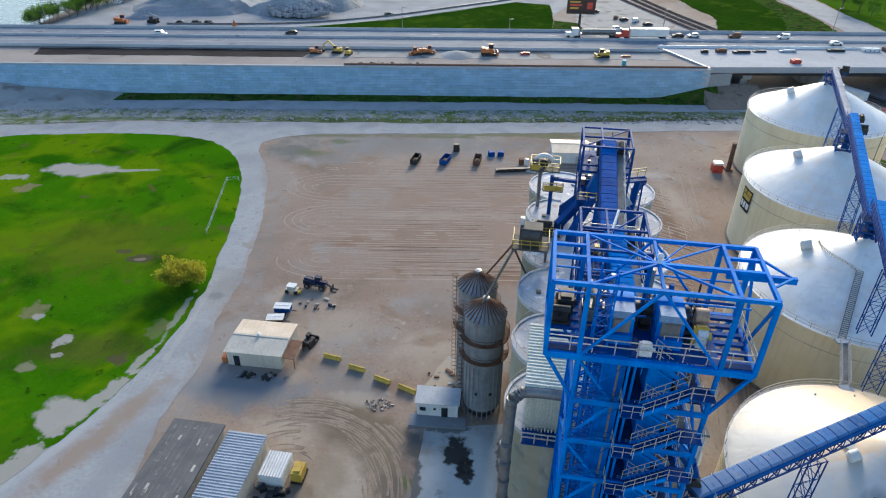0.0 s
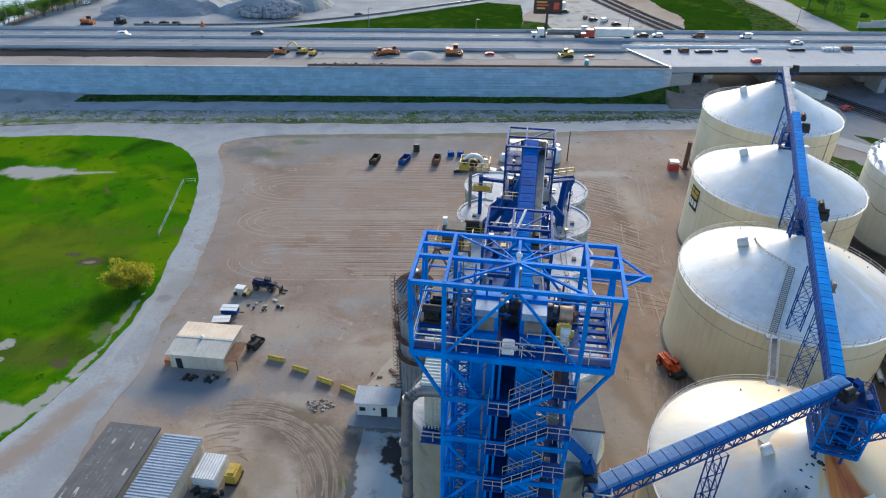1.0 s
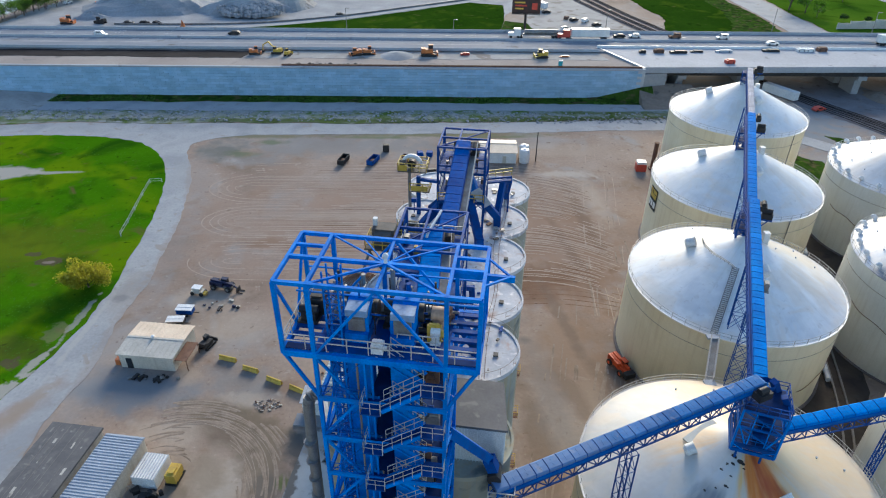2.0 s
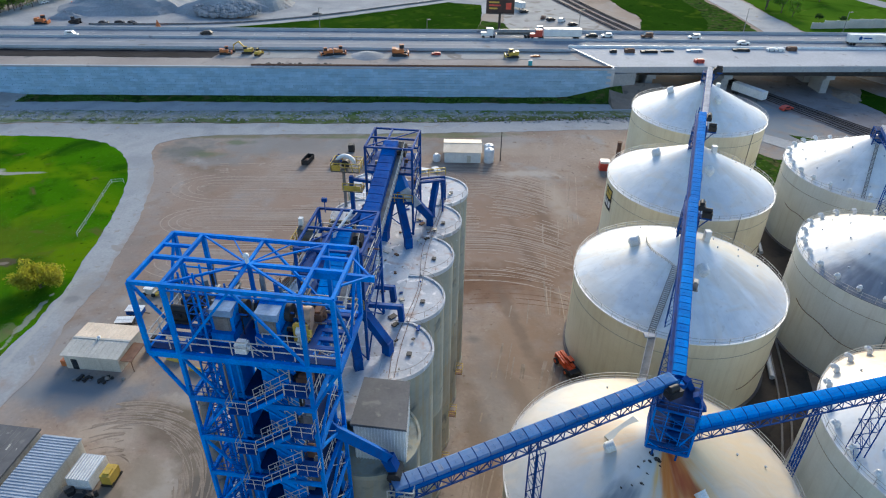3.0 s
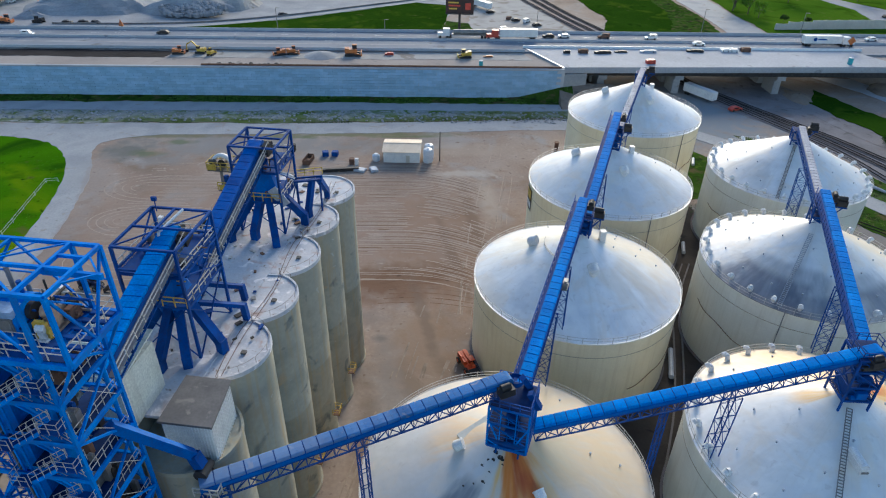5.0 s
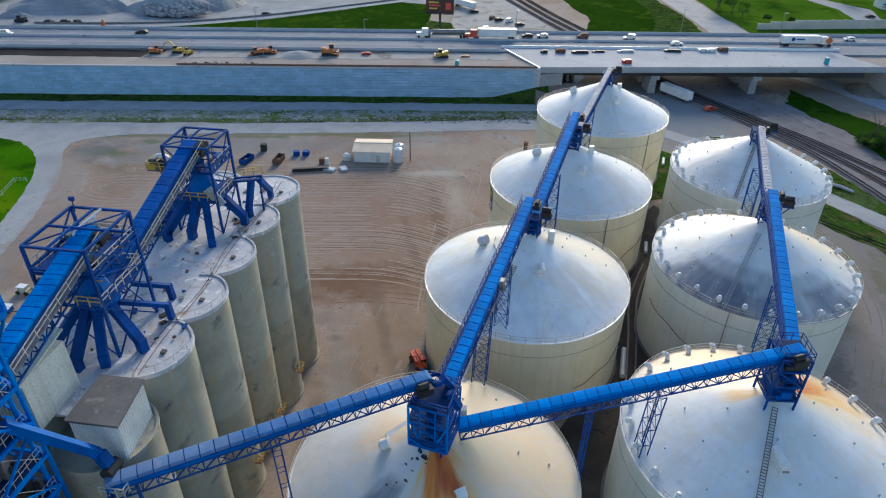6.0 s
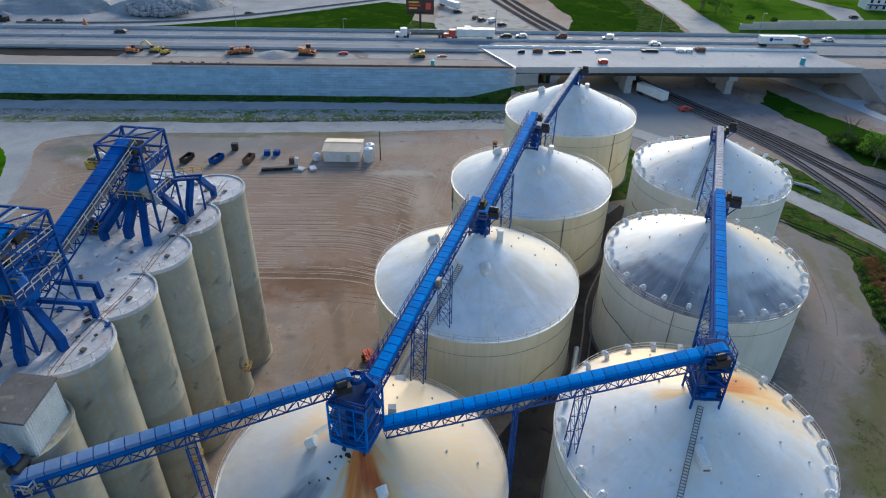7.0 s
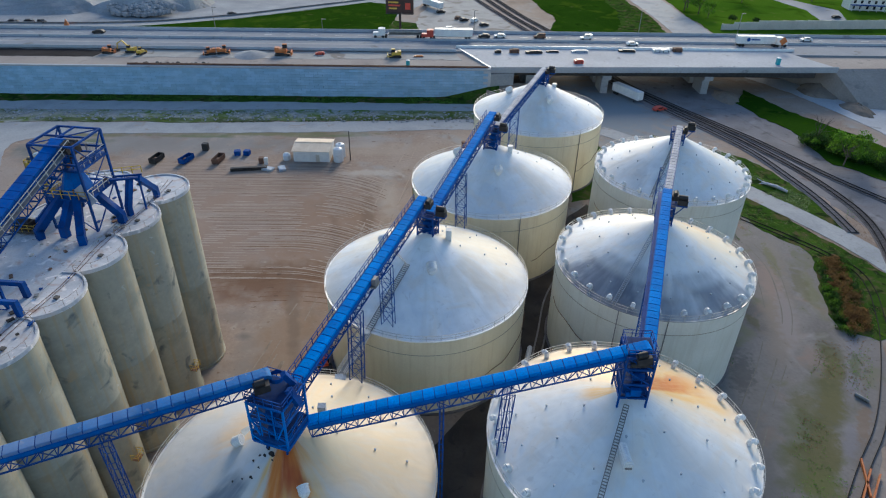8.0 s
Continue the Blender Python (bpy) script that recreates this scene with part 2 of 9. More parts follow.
PACKED = ground_material("grey brown packed gravel", [(0.15, 0.138, 0.132), (0.215, 0.198, 0.188), (0.18, 0.165, 0.155)], 0.07, 1.8, spots=[((0.17, 0.165, 0.12), 6.0, 0.42, 0.12), ((0.26, 0.245, 0.24), 9.0, 0.42, 0.12), ((0.235, 0.18, 0.15), 5.0, 0.4, 0.14), ((0.1, 0.095, 0.085), 1.2, 0.33, 0.06)])
MUD = ground_material("reddish brown damp earth", [(0.15, 0.085, 0.05), (0.23, 0.15, 0.1)], 0.2, 1.6, spots=((0.12, 0.075, 0.05), 2.5, 0.4))
VERGE = ground_material("stony weedy verge", [(0.22, 0.235, 0.21), (0.32, 0.33, 0.32), (0.15, 0.19, 0.07)], 0.22, 2.2, 0.95, 0.7, spots=[((0.085, 0.14, 0.02), 5.0, 0.52, 0.16), ((0.13, 0.14, 0.03), 3.0, 0.42, 0.12), ((0.2, 0.2, 0.19), 1.2, 0.38, 0.1)])
lay_patches(VERGE, [(-20, 188.2, 60, 3.0, 0, (0.065, 0.1, 0.018), 0.85), (62, 191.4, 60, 3.2, 3, (0.075, 0.115, 0.018), 0.9), (-110, 187, 40, 1.6, 3, (0.08, 0.12, 0.02), 0.7), (80, 196.5, 40, 2.0, 1, (0.13, 0.14, 0.03), 0.6), (-60, 193, 40, 3, 1, (0.27, 0.275, 0.28), 0.7)], 0.3, 0.35)
STONE = ground_material("grey crushed stone", [(0.26, 0.27, 0.285), (0.38, 0.385, 0.395)], 0.08, 1.0, 0.95, 0.8)
RIVER = material("pale still water", [(0.35, 0.38, 0.33), (0.4, 0.42, 0.36)], 0.02, 0.4, 0.25, bump=0.03)
BLOCK = material("blue grey wall block", [(0.29, 0.45, 0.62), (0.37, 0.53, 0.7)], 0.3, 4, 0.9, bump=0.3, vary=0.11)
BLOCK_REST = material("blue grey wall block, far", [(0.29, 0.45, 0.62), (0.37, 0.53, 0.7)], 0.3, 4, 0.9, bump=0.3)
def island_vary(m, k):
    """Makes each separate piece of a joined mesh a little lighter or darker."""
    nt = m.node_tree
    bs = nt.nodes["Principled BSDF"]
    geo, mr, mx = nt.nodes.new("ShaderNodeNewGeometry"), nt.nodes.new("ShaderNodeMapRange"), nt.nodes.new("ShaderNodeMix")
    mr.inputs[3].default_value, mr.inputs[4].default_value = 1 - k, 1 + k
    mx.data_type, mx.blend_type = "RGBA", "MULTIPLY"
    mx.inputs[0].default_value = 1.0
    nt.links.new(geo.outputs["Random Per Island"], mr.inputs[0])
    nt.links.new(bs.inputs["Base Color"].links[0].from_socket, mx.inputs[6])
    nt.links.new(mr.outputs[0], mx.inputs[7])
    nt.links.new(mx.outputs[2], bs.inputs["Base Color"])


island_vary(BLOCK_REST, 0.11)
LEAF = material("spring green leaves", [(0.07, 0.17, 0.008), (0.13, 0.26, 0.015)], 0.6, 5, 0.7, bump=0.0)
LEAF_YELLOW = material("yellow green leaves", [(0.34, 0.34, 0.02), (0.46, 0.42, 0.03)], 0.6, 5, 0.7, bump=0.0)
LEAF_DARK = material("dark green leaves", [(0.02, 0.055, 0.008), (0.045, 0.1, 0.015)], 0.6, 5, 0.7, bump=0.0)
DRY = material("dry orange brush", [(0.14, 0.08, 0.03), (0.22, 0.14, 0.05)], 0.5, 5, 0.85, bump=0.0)
BLADE = material("grass blade", [(0.05, 0.16, 0.002), (0.085, 0.22, 0.003)], 0.05, 3, 0.8, bump=0.0)
for m_, k_ in ((LEAF, 0.3), (LEAF_YELLOW, 0.3), (LEAF_DARK, 0.3), (DRY, 0.3), (BLADE, 0.25)):
    island_vary(m_, k_)


def thin_leaf(m, share):
    """Lets light through thin leaves."""
    nt = m.node_tree
    bs, out = nt.nodes["Principled BSDF"], nt.nodes["Material Output"]
    tr, mx = nt.nodes.new("ShaderNodeBsdfTranslucent"), nt.nodes.new("ShaderNodeMixShader")
    nt.links.new(bs.inputs["Base Color"].links[0].from_socket, tr.inputs[0])
    mx.inputs[0].default_value = share
    nt.links.new(bs.outputs[0], mx.inputs[1])
    nt.links.new(tr.outputs[0], mx.inputs[2])
    nt.links.new(mx.outputs[0], out.inputs[0])


for m_ in (LEAF, LEAF_YELLOW, LEAF_DARK, DRY, BLADE):
    thin_leaf(m_, 0.5)
BARK = material("grey brown bark", [(0.09, 0.07, 0.055), (0.14, 0.11, 0.09)], 1.0, 8, 0.9)
BALLAST = ground_material("brown grey ballast", [(0.13, 0.117, 0.118), (0.19, 0.172, 0.17)], 0.2, 2.5, spots=((0.17, 0.12, 0.09), 6.0, 0.38, 0.15))
RAIL_GROUND = ground_material("lilac grey crushed stone ground", [(0.155, 0.148, 0.155), (0.215, 0.204, 0.212), (0.185, 0.17, 0.172)], 0.08, 2.0, spots=[((0.22, 0.155, 0.13), 6.0, 0.4, 0.15), ((0.125, 0.118, 0.118), 3.0, 0.42, 0.12), ((0.26, 0.25, 0.262), 8.0, 0.38, 0.12)])
SLEEPER = ground_material("dark brown sleeper", [(0.098, 0.085, 0.082), (0.135, 0.118, 0.112)], 0.5, 3.0)
RAIL_STEEL = ground_material("dark worn rail", [(0.022, 0.02, 0.02), (0.04, 0.036, 0.034)], 0.5, 3.0)
LINE_EARTH = ground_material("pale wheel ridge earth", [(0.338, 0.27, 0.217), (0.398, 0.328, 0.27)], 0.1, 1.5)
TRACK_DARK = ground_material("dark wheel track earth", [(0.19, 0.15, 0.115), (0.3, 0.245, 0.195), (0.24, 0.19, 0.145)], 0.3, 2.5)
lay_patches(DUSTY_COVER, [(25, 35, 15, 9, 0, (0.2, 0.27, 0.42), 0.55)])
BROWN, GREY_DUST, SAND, TRACK_BROWN = (0.19, 0.115, 0.07), (0.22, 0.215, 0.21), (0.42, 0.36, 0.29), (0.15, 0.115, 0.085)
PINK = (0.29, 0.205, 0.155)
lay_patches(DIRT, [(125, 200, 34, 44, 20, (0.21, 0.235, 0.26), 0.95), (88, 192, 20, 14, 0, (0.24, 0.22, 0.2), 0.7), (12, 128, 60, 36, 0, PINK, 0.75), (-10, 170, 50, 9, 1, GREY_DUST, 0.75), (38, 103, 19, 8, 8, (0.16, 0.09, 0.055), 0.85), (14, 106, 7, 4, 0, BROWN, 0.6), (-8, 107, 2, 4, 15, BROWN, 0.5), (8, 97, 15, 6, 0, GREY_DUST, 0.5), (-26, 98, 9, 6, 0, SAND, 0.5), (-20, 118, 12, 2.5, 0, BROWN, 0.45), (2, 130, 26, 2.5, 0, SAND, 0.4), (56, 138, 3, 16, 4, SAND, 0.5), (50, 126, 3, 14, 6, BROWN, 0.4), (-43, 166, 9, 8, 0, (0.12, 0.125, 0.115), 0.75), (-36, 164, 6, 3, 0, (0.1, 0.13, 0.06), 0.6), (-30, 160, 9, 4, 0, GREY_DUST, 0.6), (-30, 172, 6, 2, 0, (0.09, 0.13, 0.05), 0.6), (0, 176, 14, 1.2, 0, (0.1, 0.14, 0.05), 0.6), (34, 177, 14, 1.2, 2, (0.1, 0.14, 0.05), 0.6)])
lay_patches(DIRT, [(-31, 74, 14, 6, -6, (0.2, 0.207, 0.22), 0.95), (-14, 76, 8, 5, -20, GREY_DUST, 0.55), (-20, 90, 9, 5, 0, SAND, 0.45), (-14, 66, 9, 4, -30, TRACK_BROWN, 0.8), (-6, 58, 3, 11, 12, TRACK_BROWN, 0.75), (-13, 55, 6, 8, 0, SAND, 0.6), (-20, 64, 4, 5, 0, SAND, 0.5), (-1, 84, 8, 6, 0, SAND, 0.5), (40, 84, 9, 14, 0, (0.27, 0.19, 0.13), 0.75), (44, 66, 4, 16, 12, (0.33, 0.27, 0.21), 0.6), (33, 62, 3, 20, 6, (0.17, 0.13, 0.1), 0.65), (40, 72, 2, 14, 16, (0.18, 0.14, 0.11), 0.5), (30, 92, 6, 3, 0, (0.2, 0.165, 0.145), 0.6), (33, 86.5, 2.2, 1.4, 10, (0.12, 0.11, 0.105), 0.6), (27, 78, 3, 9, 0, (0.19, 0.15, 0.12), 0.5), (36, 70, 3, 20, 8, GREY_DUST, 0.5), (50, 168, 20, 6, 0, SAND, 0.3)])
lay_patches(ROAD, [(-50, 62, 3, 17, -27, (0.29, 0.215, 0.165), 0.8), (-54, 62, 1.3, 13, -27, (0.42, 0.42, 0.43), 0.6), (-44, 60, 3, 16, -10, (0.27, 0.28, 0.3), 0.6), (-42, 100, 3, 10, 0, (0.3, 0.27, 0.24), 0.5), (-46, 150, 6, 12, 20, (0.3, 0.3, 0.3), 0.5), (4, 56, 8, 12, 0, (0.52, 0.535, 0.54), 0.9), (1.5, 77, 4, 5, 0, (0.33, 0.28, 0.23), 0.6)])
EDGE_GREY, EDGE_EARTH = (0.27, 0.268, 0.268), (0.27, 0.22, 0.18)
lay_patches(DIRT, [(45, 118, 15, 30, 8, (0.26, 0.17, 0.115), 0.65), (34, 106, 20, 5, 6, (0.17, 0.1, 0.06), 0.6), (52, 128, 2.2, 22, 6, (0.17, 0.115, 0.08), 0.6), (47, 112, 1.8, 24, 10, (0.18, 0.12, 0.085), 0.6), (41, 92, 1.6, 20, 12, (0.17, 0.125, 0.095), 0.6), (50, 152.5, 11, 2.5, 3, (0.44, 0.4, 0.35), 0.6)], 0.4, 0.3)
lay_patches(DIRT, [(-37.5, 84, 4, 24, 0, EDGE_GREY, 0.25), (-38.5, 116, 4, 24, 5, EDGE_GREY, 0.25), (-43, 148, 4.5, 24, 14, EDGE_GREY, 0.25), (-38, 58, 4.5, 18, 0, EDGE_GREY, 0.25), (-34, 176.2, 22, 1.7, 2, (0.12, 0.135, 0.07), 0.7), (20, 178.2, 40, 1.7, 2, (0.12, 0.14, 0.06), 0.7)], 0.35, 0.4)
lay_patches(ROAD, [(-40, 84, 1.6, 26, 0, EDGE_EARTH, 0.35), (-40.2, 116, 1.5, 24, 4, EDGE_EARTH, 0.35), (-45.5, 148, 1.5, 22, 15, EDGE_EARTH, 0.35), (-39.5, 56, 2.5, 18, 4, EDGE_EARTH, 0.35), (-47, 68, 2, 12, -20, (0.3, 0.25, 0.2), 0.6), (-42.5, 98, 2.4, 1.6, 0, (0.2, 0.2, 0.205), 0.7), (-45, 88, 0.8, 14, -4, (0.4, 0.39, 0.37), 0.6)], 0.5, 0.25)
OLIVE_EARTH = (0.175, 0.14, 0.1)
lay_patches(DIRT, [(-16, 69.5, 8, 3, -10, OLIVE_EARTH, 0.85), (-9, 66.5, 7, 3, -25, OLIVE_EARTH, 0.85), (-8, 61, 4, 7, 25, (0.2, 0.165, 0.125), 0.8), (-2.2, 62.5, 2.6, 4.5, 0, (0.1, 0.098, 0.095), 0.85), (-5.5, 55, 2.5, 5, 15, (0.14, 0.125, 0.11), 0.7), (-15, 58, 4, 6, 30, (0.24, 0.2, 0.15), 0.6), (-18, 55, 2, 7, 25, OLIVE_EARTH, 0.6), (-3.4, 56.6, 1.1, 1.8, 0, (0.12, 0.15, 0.05), 0.7), (-12, 72, 6, 2, -10, SAND, 0.45), (-7, 75, 3.5, 2.2, 0, (0.2, 0.13, 0.09), 0.6), (-23, 77, 3, 2.5, 0, (0.36, 0.3, 0.24), 0.6), (-1, 86, 4, 2, 10, BROWN, 0.4), (-24, 66, 6, 3, 0, SAND, 0.5)], 0.45, 0.25)
lay_patches(ROAD, [(1, 78.5, 7, 7, 0, (0.4, 0.34, 0.26), 0.8)], 0.4, 0.2)
lay_patches(ROAD, [(3.6, 61.5, 2.6, 4.4, 12, (0.03, 0.028, 0.026), 0.95), (4.6, 58.6, 1.7, 3.2, 0, (0.035, 0.03, 0.028), 0.95), (10, 60, 1.2, 7, 0, (0.08, 0.075, 0.07), 0.8), (-2.4, 58, 1.2, 7, 5, (0.1, 0.09, 0.08), 0.8), (2.5, 66, 5, 1, 0, (0.09, 0.085, 0.08), 0.7), (1.2, 52, 0.8, 5, 4, (0.15, 0.14, 0.13), 0.6)], 0.8, 0.12)
WEEDY = (0.1, 0.1, 0.045)
BARE, TURNED = (0.36, 0.34, 0.31), (0.09, 0.075, 0.045)
# the dark green patch at (-52, 96) paints the shrub's shadow on the grass
lay_patches(GRASS, [(-72, 116, 26, 16, 0, (0.1, 0.12, 0.012), 0.6), (-52, 96, 12, 7, 25, (0.022, 0.06, 0.006), 0.6), (-60, 82, 14, 5, 10, (0.07, 0.07, 0.02), 0.6), (-62, 60, 8, 6, 0, (0.05, 0.11, 0.004), 0.5)])
lay_patches(GRASS, [(-95, 152, 13, 5, 0, BARE, 0.95), (-82, 151.5, 9, 1.3, 3, BARE, 0.8)], 0.16, 0.12)
lay_patches(GRASS, [(-110, 147, 6, 2, 0, BARE, 0.8), (-104, 141, 4, 3, 40, (0.25, 0.2, 0.12), 0.7), (-62.3, 110.4, 4.2, 2.2, 0, TURNED, 0.9), (-62.3, 110, 1.6, 0.8, 0, (0.24, 0.2, 0.16), 0.8), (-67, 113, 2.4, 1.2, 0, TURNED, 0.8), (-74.6, 92.5, 3, 3.6, 20, (0.2, 0.18, 0.1), 0.75), (-73, 91, 1.6, 1.2, 0, BARE, 0.8), (-65.1, 84.6, 1.7, 2.4, -35, BARE, 0.9), (-64.4, 80.7, 1.3, 1, 0, BARE, 0.8), (-68.1, 77.8, 2.2, 2, 0, (0.24, 0.22, 0.15), 0.8), (-53.6, 79.9, 2.6, 2, 0, TURNED, 0.85), (-53, 70, 2.2, 12, -27, BARE, 0.9), (-58, 58, 3.5, 7, -30, BARE, 0.9), (-49.5, 80, 1.3, 5, -20, BARE, 0.8), (-47.6, 92, 1.0, 9, -4, BARE, 0.6), (-50, 88, 2.4, 4, 0, (0.2, 0.19, 0.1), 0.5)], 0.6, 0.1)
lay_patches(GRASS, [(-57, 68, 5.5, 4, -35, BARE, 0.95)], 0.25, 0.12)
# gravel patches: weeds, paler tracks, and darker ground along the tanks' right foot
lay_patches(PACKED, [(112, 54, 9, 26, -20, (0.13, 0.128, 0.125), 0.6), (131, 71, 4, 13, -33, WEEDY, 0.7), (121, 58, 4, 8, -35, WEEDY, 0.6), (124, 66, 3, 9, -30, (0.13, 0.14, 0.07), 0.6), (137, 82, 2.5, 6, -20, WEEDY, 0.7), (139, 108, 3, 14, -20, (0.23, 0.2, 0.16), 0.5), (133, 93, 4, 18, -22, (0.235, 0.195, 0.16), 0.8), (121, 106, 2.5, 12, -6, (0.06, 0.08, 0.03), 0.7), (119, 84, 2, 9, -20, (0.1, 0.1, 0.07), 0.7), (143, 100, 2, 10, -15, (0.16, 0.16, 0.07), 0.6), (130, 134, 8, 3, 20, WEEDY, 0.6), (121, 96, 4, 14, -10, (0.075, 0.08, 0.06), 0.7), (122, 58, 5, 9, -30, (0.1, 0.115, 0.045), 0.6)])
lay_patches(PACKED, [(124, 60, 3.5, 6, -30, WEEDY, 0.7), (132.5, 73, 2.2, 8, -30, WEEDY, 0.75), (126, 66, 3, 4, 0, WEEDY, 0.6), (136, 80, 1.6, 5, -20, WEEDY, 0.6), (142, 103, 2, 8, -15, (0.14, 0.13, 0.07), 0.6), (127, 91, 1.4, 3, 0, WEEDY, 0.6)], 0.5, 0.2)
OLIVE, LILAC = (0.13, 0.12, 0.06), (0.2, 0.19, 0.205)
lay_patches(PACKED, [(135.6, 77.5, 2.4, 5, -30, OLIVE, 0.85), (130.8, 69.5, 2.6, 6, -30, OLIVE, 0.85), (125.6, 61, 2.8, 6.5, -27, OLIVE, 0.9), (121.4, 54.5, 3.4, 5, -30, (0.125, 0.13, 0.05), 0.8), (126.5, 70, 3, 3, 0, OLIVE, 0.55), (121.5, 59, 3.5, 4, 0, OLIVE, 0.5), (142, 83, 1.6, 5, -25, LILAC, 0.85), (137, 74.5, 1.5, 6, -30, LILAC, 0.8), (130, 62.5, 1.4, 6, -32, LILAC, 0.7), (140, 79, 1.2, 5, -30, (0.1, 0.12, 0.045), 0.6), (134, 66, 1.4, 7, -32, (0.2, 0.14, 0.095), 0.6), (136, 104, 3, 9, -12, (0.27, 0.21, 0.185), 0.7), (134, 92, 2.4, 12, -20, (0.25, 0.225, 0.225), 0.7), (133.6, 81, 2.5, 4, -25, (0.235, 0.185, 0.16), 0.6), (119.5, 77, 2.5, 7, -25, (0.085, 0.085, 0.085), 0.6), (140, 112, 1.4, 8, -10, (0.15, 0.15, 0.06), 0.5)], 0.9, 0.22)
LANE_PALE = ground_material("pale lane wheel track", [(0.165, 0.152, 0.132), (0.2, 0.185, 0.16)], 0.2, 2.0)
SCREEN = material("dark red sign board", [(0.02, 0.015, 0.015), (0.05, 0.02, 0.02)], 0.5, 4, 0.5)


def roof_material(name, cx, cy, stains, tone=1.0):
    """White roof paint with faint radial run-off streaks about the apex, and stains or painted sun and shade (angle,
    half width, from, to, colour, strength) in degrees and metres.
    """
    m = material(name, [(0.72 * tone, 0.73 * tone, 0.73 * tone), (0.82 * tone, 0.82 * tone, 0.81 * tone), (0.77 * tone, 0.76 * tone, 0.72 * tone)], 0.14, 1.2, 0.5, bump=0.08, bump_size=0.08, grit=(0.96, 1.03))
    nt = m.node_tree
    bs = nt.nodes["Principled BSDF"]
    add = lambda kind: nt.nodes.new(kind)

    def calc(op, a, b=None, c=None):
        n = add("ShaderNodeMath")
        n.operation = op
        for sock, v in zip(n.inputs, (a, b, c)):
            if v is None:
                continue
            if isinstance(v, (int, float)):
                sock.default_value = v
            else:
                nt.links.new(v, sock)
        return n.outputs[0]

    def span(v, a, b, c, d):
        n = add("ShaderNodeMapRange")
        n.interpolation_type = "SMOOTHSTEP"
        n.inputs[1].default_value, n.inputs[2].default_value, n.inputs[3].default_value, n.inputs[4].default_value = a, b, c, d
        nt.links.new(v, n.inputs[0])
        return n.outputs[0]

    geo = add("ShaderNodeNewGeometry")
    sep = add("ShaderNodeSeparateXYZ")
    nt.links.new(geo.outputs["Position"], sep.inputs[0])
    dx, dy = calc("SUBTRACT", sep.outputs[0], cx), calc("SUBTRACT", sep.outputs[1], cy)
    rad = calc("SQRT", calc("ADD", calc("MULTIPLY", dx, dx), calc("MULTIPLY", dy, dy)))
    ux, uy = calc("DIVIDE", dx, rad), calc("DIVIDE", dy, rad)

    def polar_noise(around, along, detail, off):
        cmb = add("ShaderNodeCombineXYZ")
        nt.links.new(calc("MULTIPLY", ux, around), cmb.inputs[0])
        nt.links.new(calc("MULTIPLY", uy, around), cmb.inputs[1])
        nt.links.new(calc("ADD", calc("MULTIPLY", rad, along), off), cmb.inputs[2])
        n = add("ShaderNodeTexNoise")
        n.inputs["Scale"].default_value, n.inputs["Detail"].default_value = 1.0, detail
        nt.links.new(cmb.outputs[0], n.inputs["Vector"])
        return n.outputs["Fac"]

    color = bs.inputs["Base Color"].links[0].from_socket

    def lay(fac, c):
        nonlocal color
        x = add("ShaderNodeMix")
        x.data_type = "RGBA"
        nt.links.new(fac, x.inputs[0])
        nt.links.new(color, x.inputs[6])
        x.inputs[7].default_value = (*c, 1)
        color = x.outputs[2]

    def cloud(scale, detail, off):
        n, mp = add("ShaderNodeTexNoise"), add("ShaderNodeMapping")
        mp.inputs["Location"].default_value = (off, 2 * off, 0)
        n.inputs["Scale"].default_value, n.inputs["Detail"].default_value, n.inputs["Distortion"].default_value = scale, detail, 0.8
        nt.links.new(geo.outputs["Position"], mp.inputs["Vector"])
        nt.links.new(mp.outputs[0], n.inputs["Vector"])
        return n.outputs["Fac"]

    lay(calc("MULTIPLY", span(cloud(0.16, 6.0, 3.0), 0.45, 0.68, 0.0, 1.0), 0.4), (0.6, 0.63, 0.68))
    lay(calc("MULTIPLY", span(cloud(0.21, 7.0, 11.0), 0.48, 0.66, 0.0, 1.0), 0.38), (0.8, 0.68, 0.53))
    lay(calc("MULTIPLY", span(cloud(1.1, 6.0, 17.0), 0.6, 0.72, 0.0, 1.0), 0.3), (0.5, 0.47, 0.44))
    lay(calc("MULTIPLY", span(polar_noise(9.0, 0.05, 5.0, cx), 0.5, 0.75, 0.0, 1.0), 0.25), (0.6, 0.56, 0.48))
    lay(calc("MULTIPLY", span(polar_noise(22.0, 0.12, 4.0, cy), 0.55, 0.8, 0.0, 1.0), 0.16), (0.5, 0.5, 0.5))
    for k, (ang, half, r0, r1, c, strength) in enumerate(stains):
        near = calc("ADD", calc("MULTIPLY", ux, math.cos(radians(ang))), calc("MULTIPLY", uy, math.sin(radians(ang))))
        wob = calc("ADD", near, calc("MULTIPLY", calc("SUBTRACT", polar_noise(6.0, 0.25, 5.0, 3.0 * k + cx), 0.5), min(0.7, 2.2 * (1 - math.cos(radians(half))))))
        f = span(wob, math.cos(radians(half)), math.cos(radians(half * 0.3)), 0.0, 1.0)
        f = calc("MULTIPLY", f, span(rad, r0 - 0.8, r0 + 0.8, 0.0, 1.0))
        f = calc("MULTIPLY", f, span(rad, r0 + (r1 - r0) * 0.45, r1, 1.0, 0.0))
        f = calc("MULTIPLY", f, span(polar_noise(14.0, 0.3, 5.0, 7.0 * k), 0.25, 0.6, 0.72, 1.0))
        lay(calc("MULTIPLY", f, strength), c)
    nt.links.new(color, bs.inputs["Base Color"])
    dent = add("ShaderNodeBump")
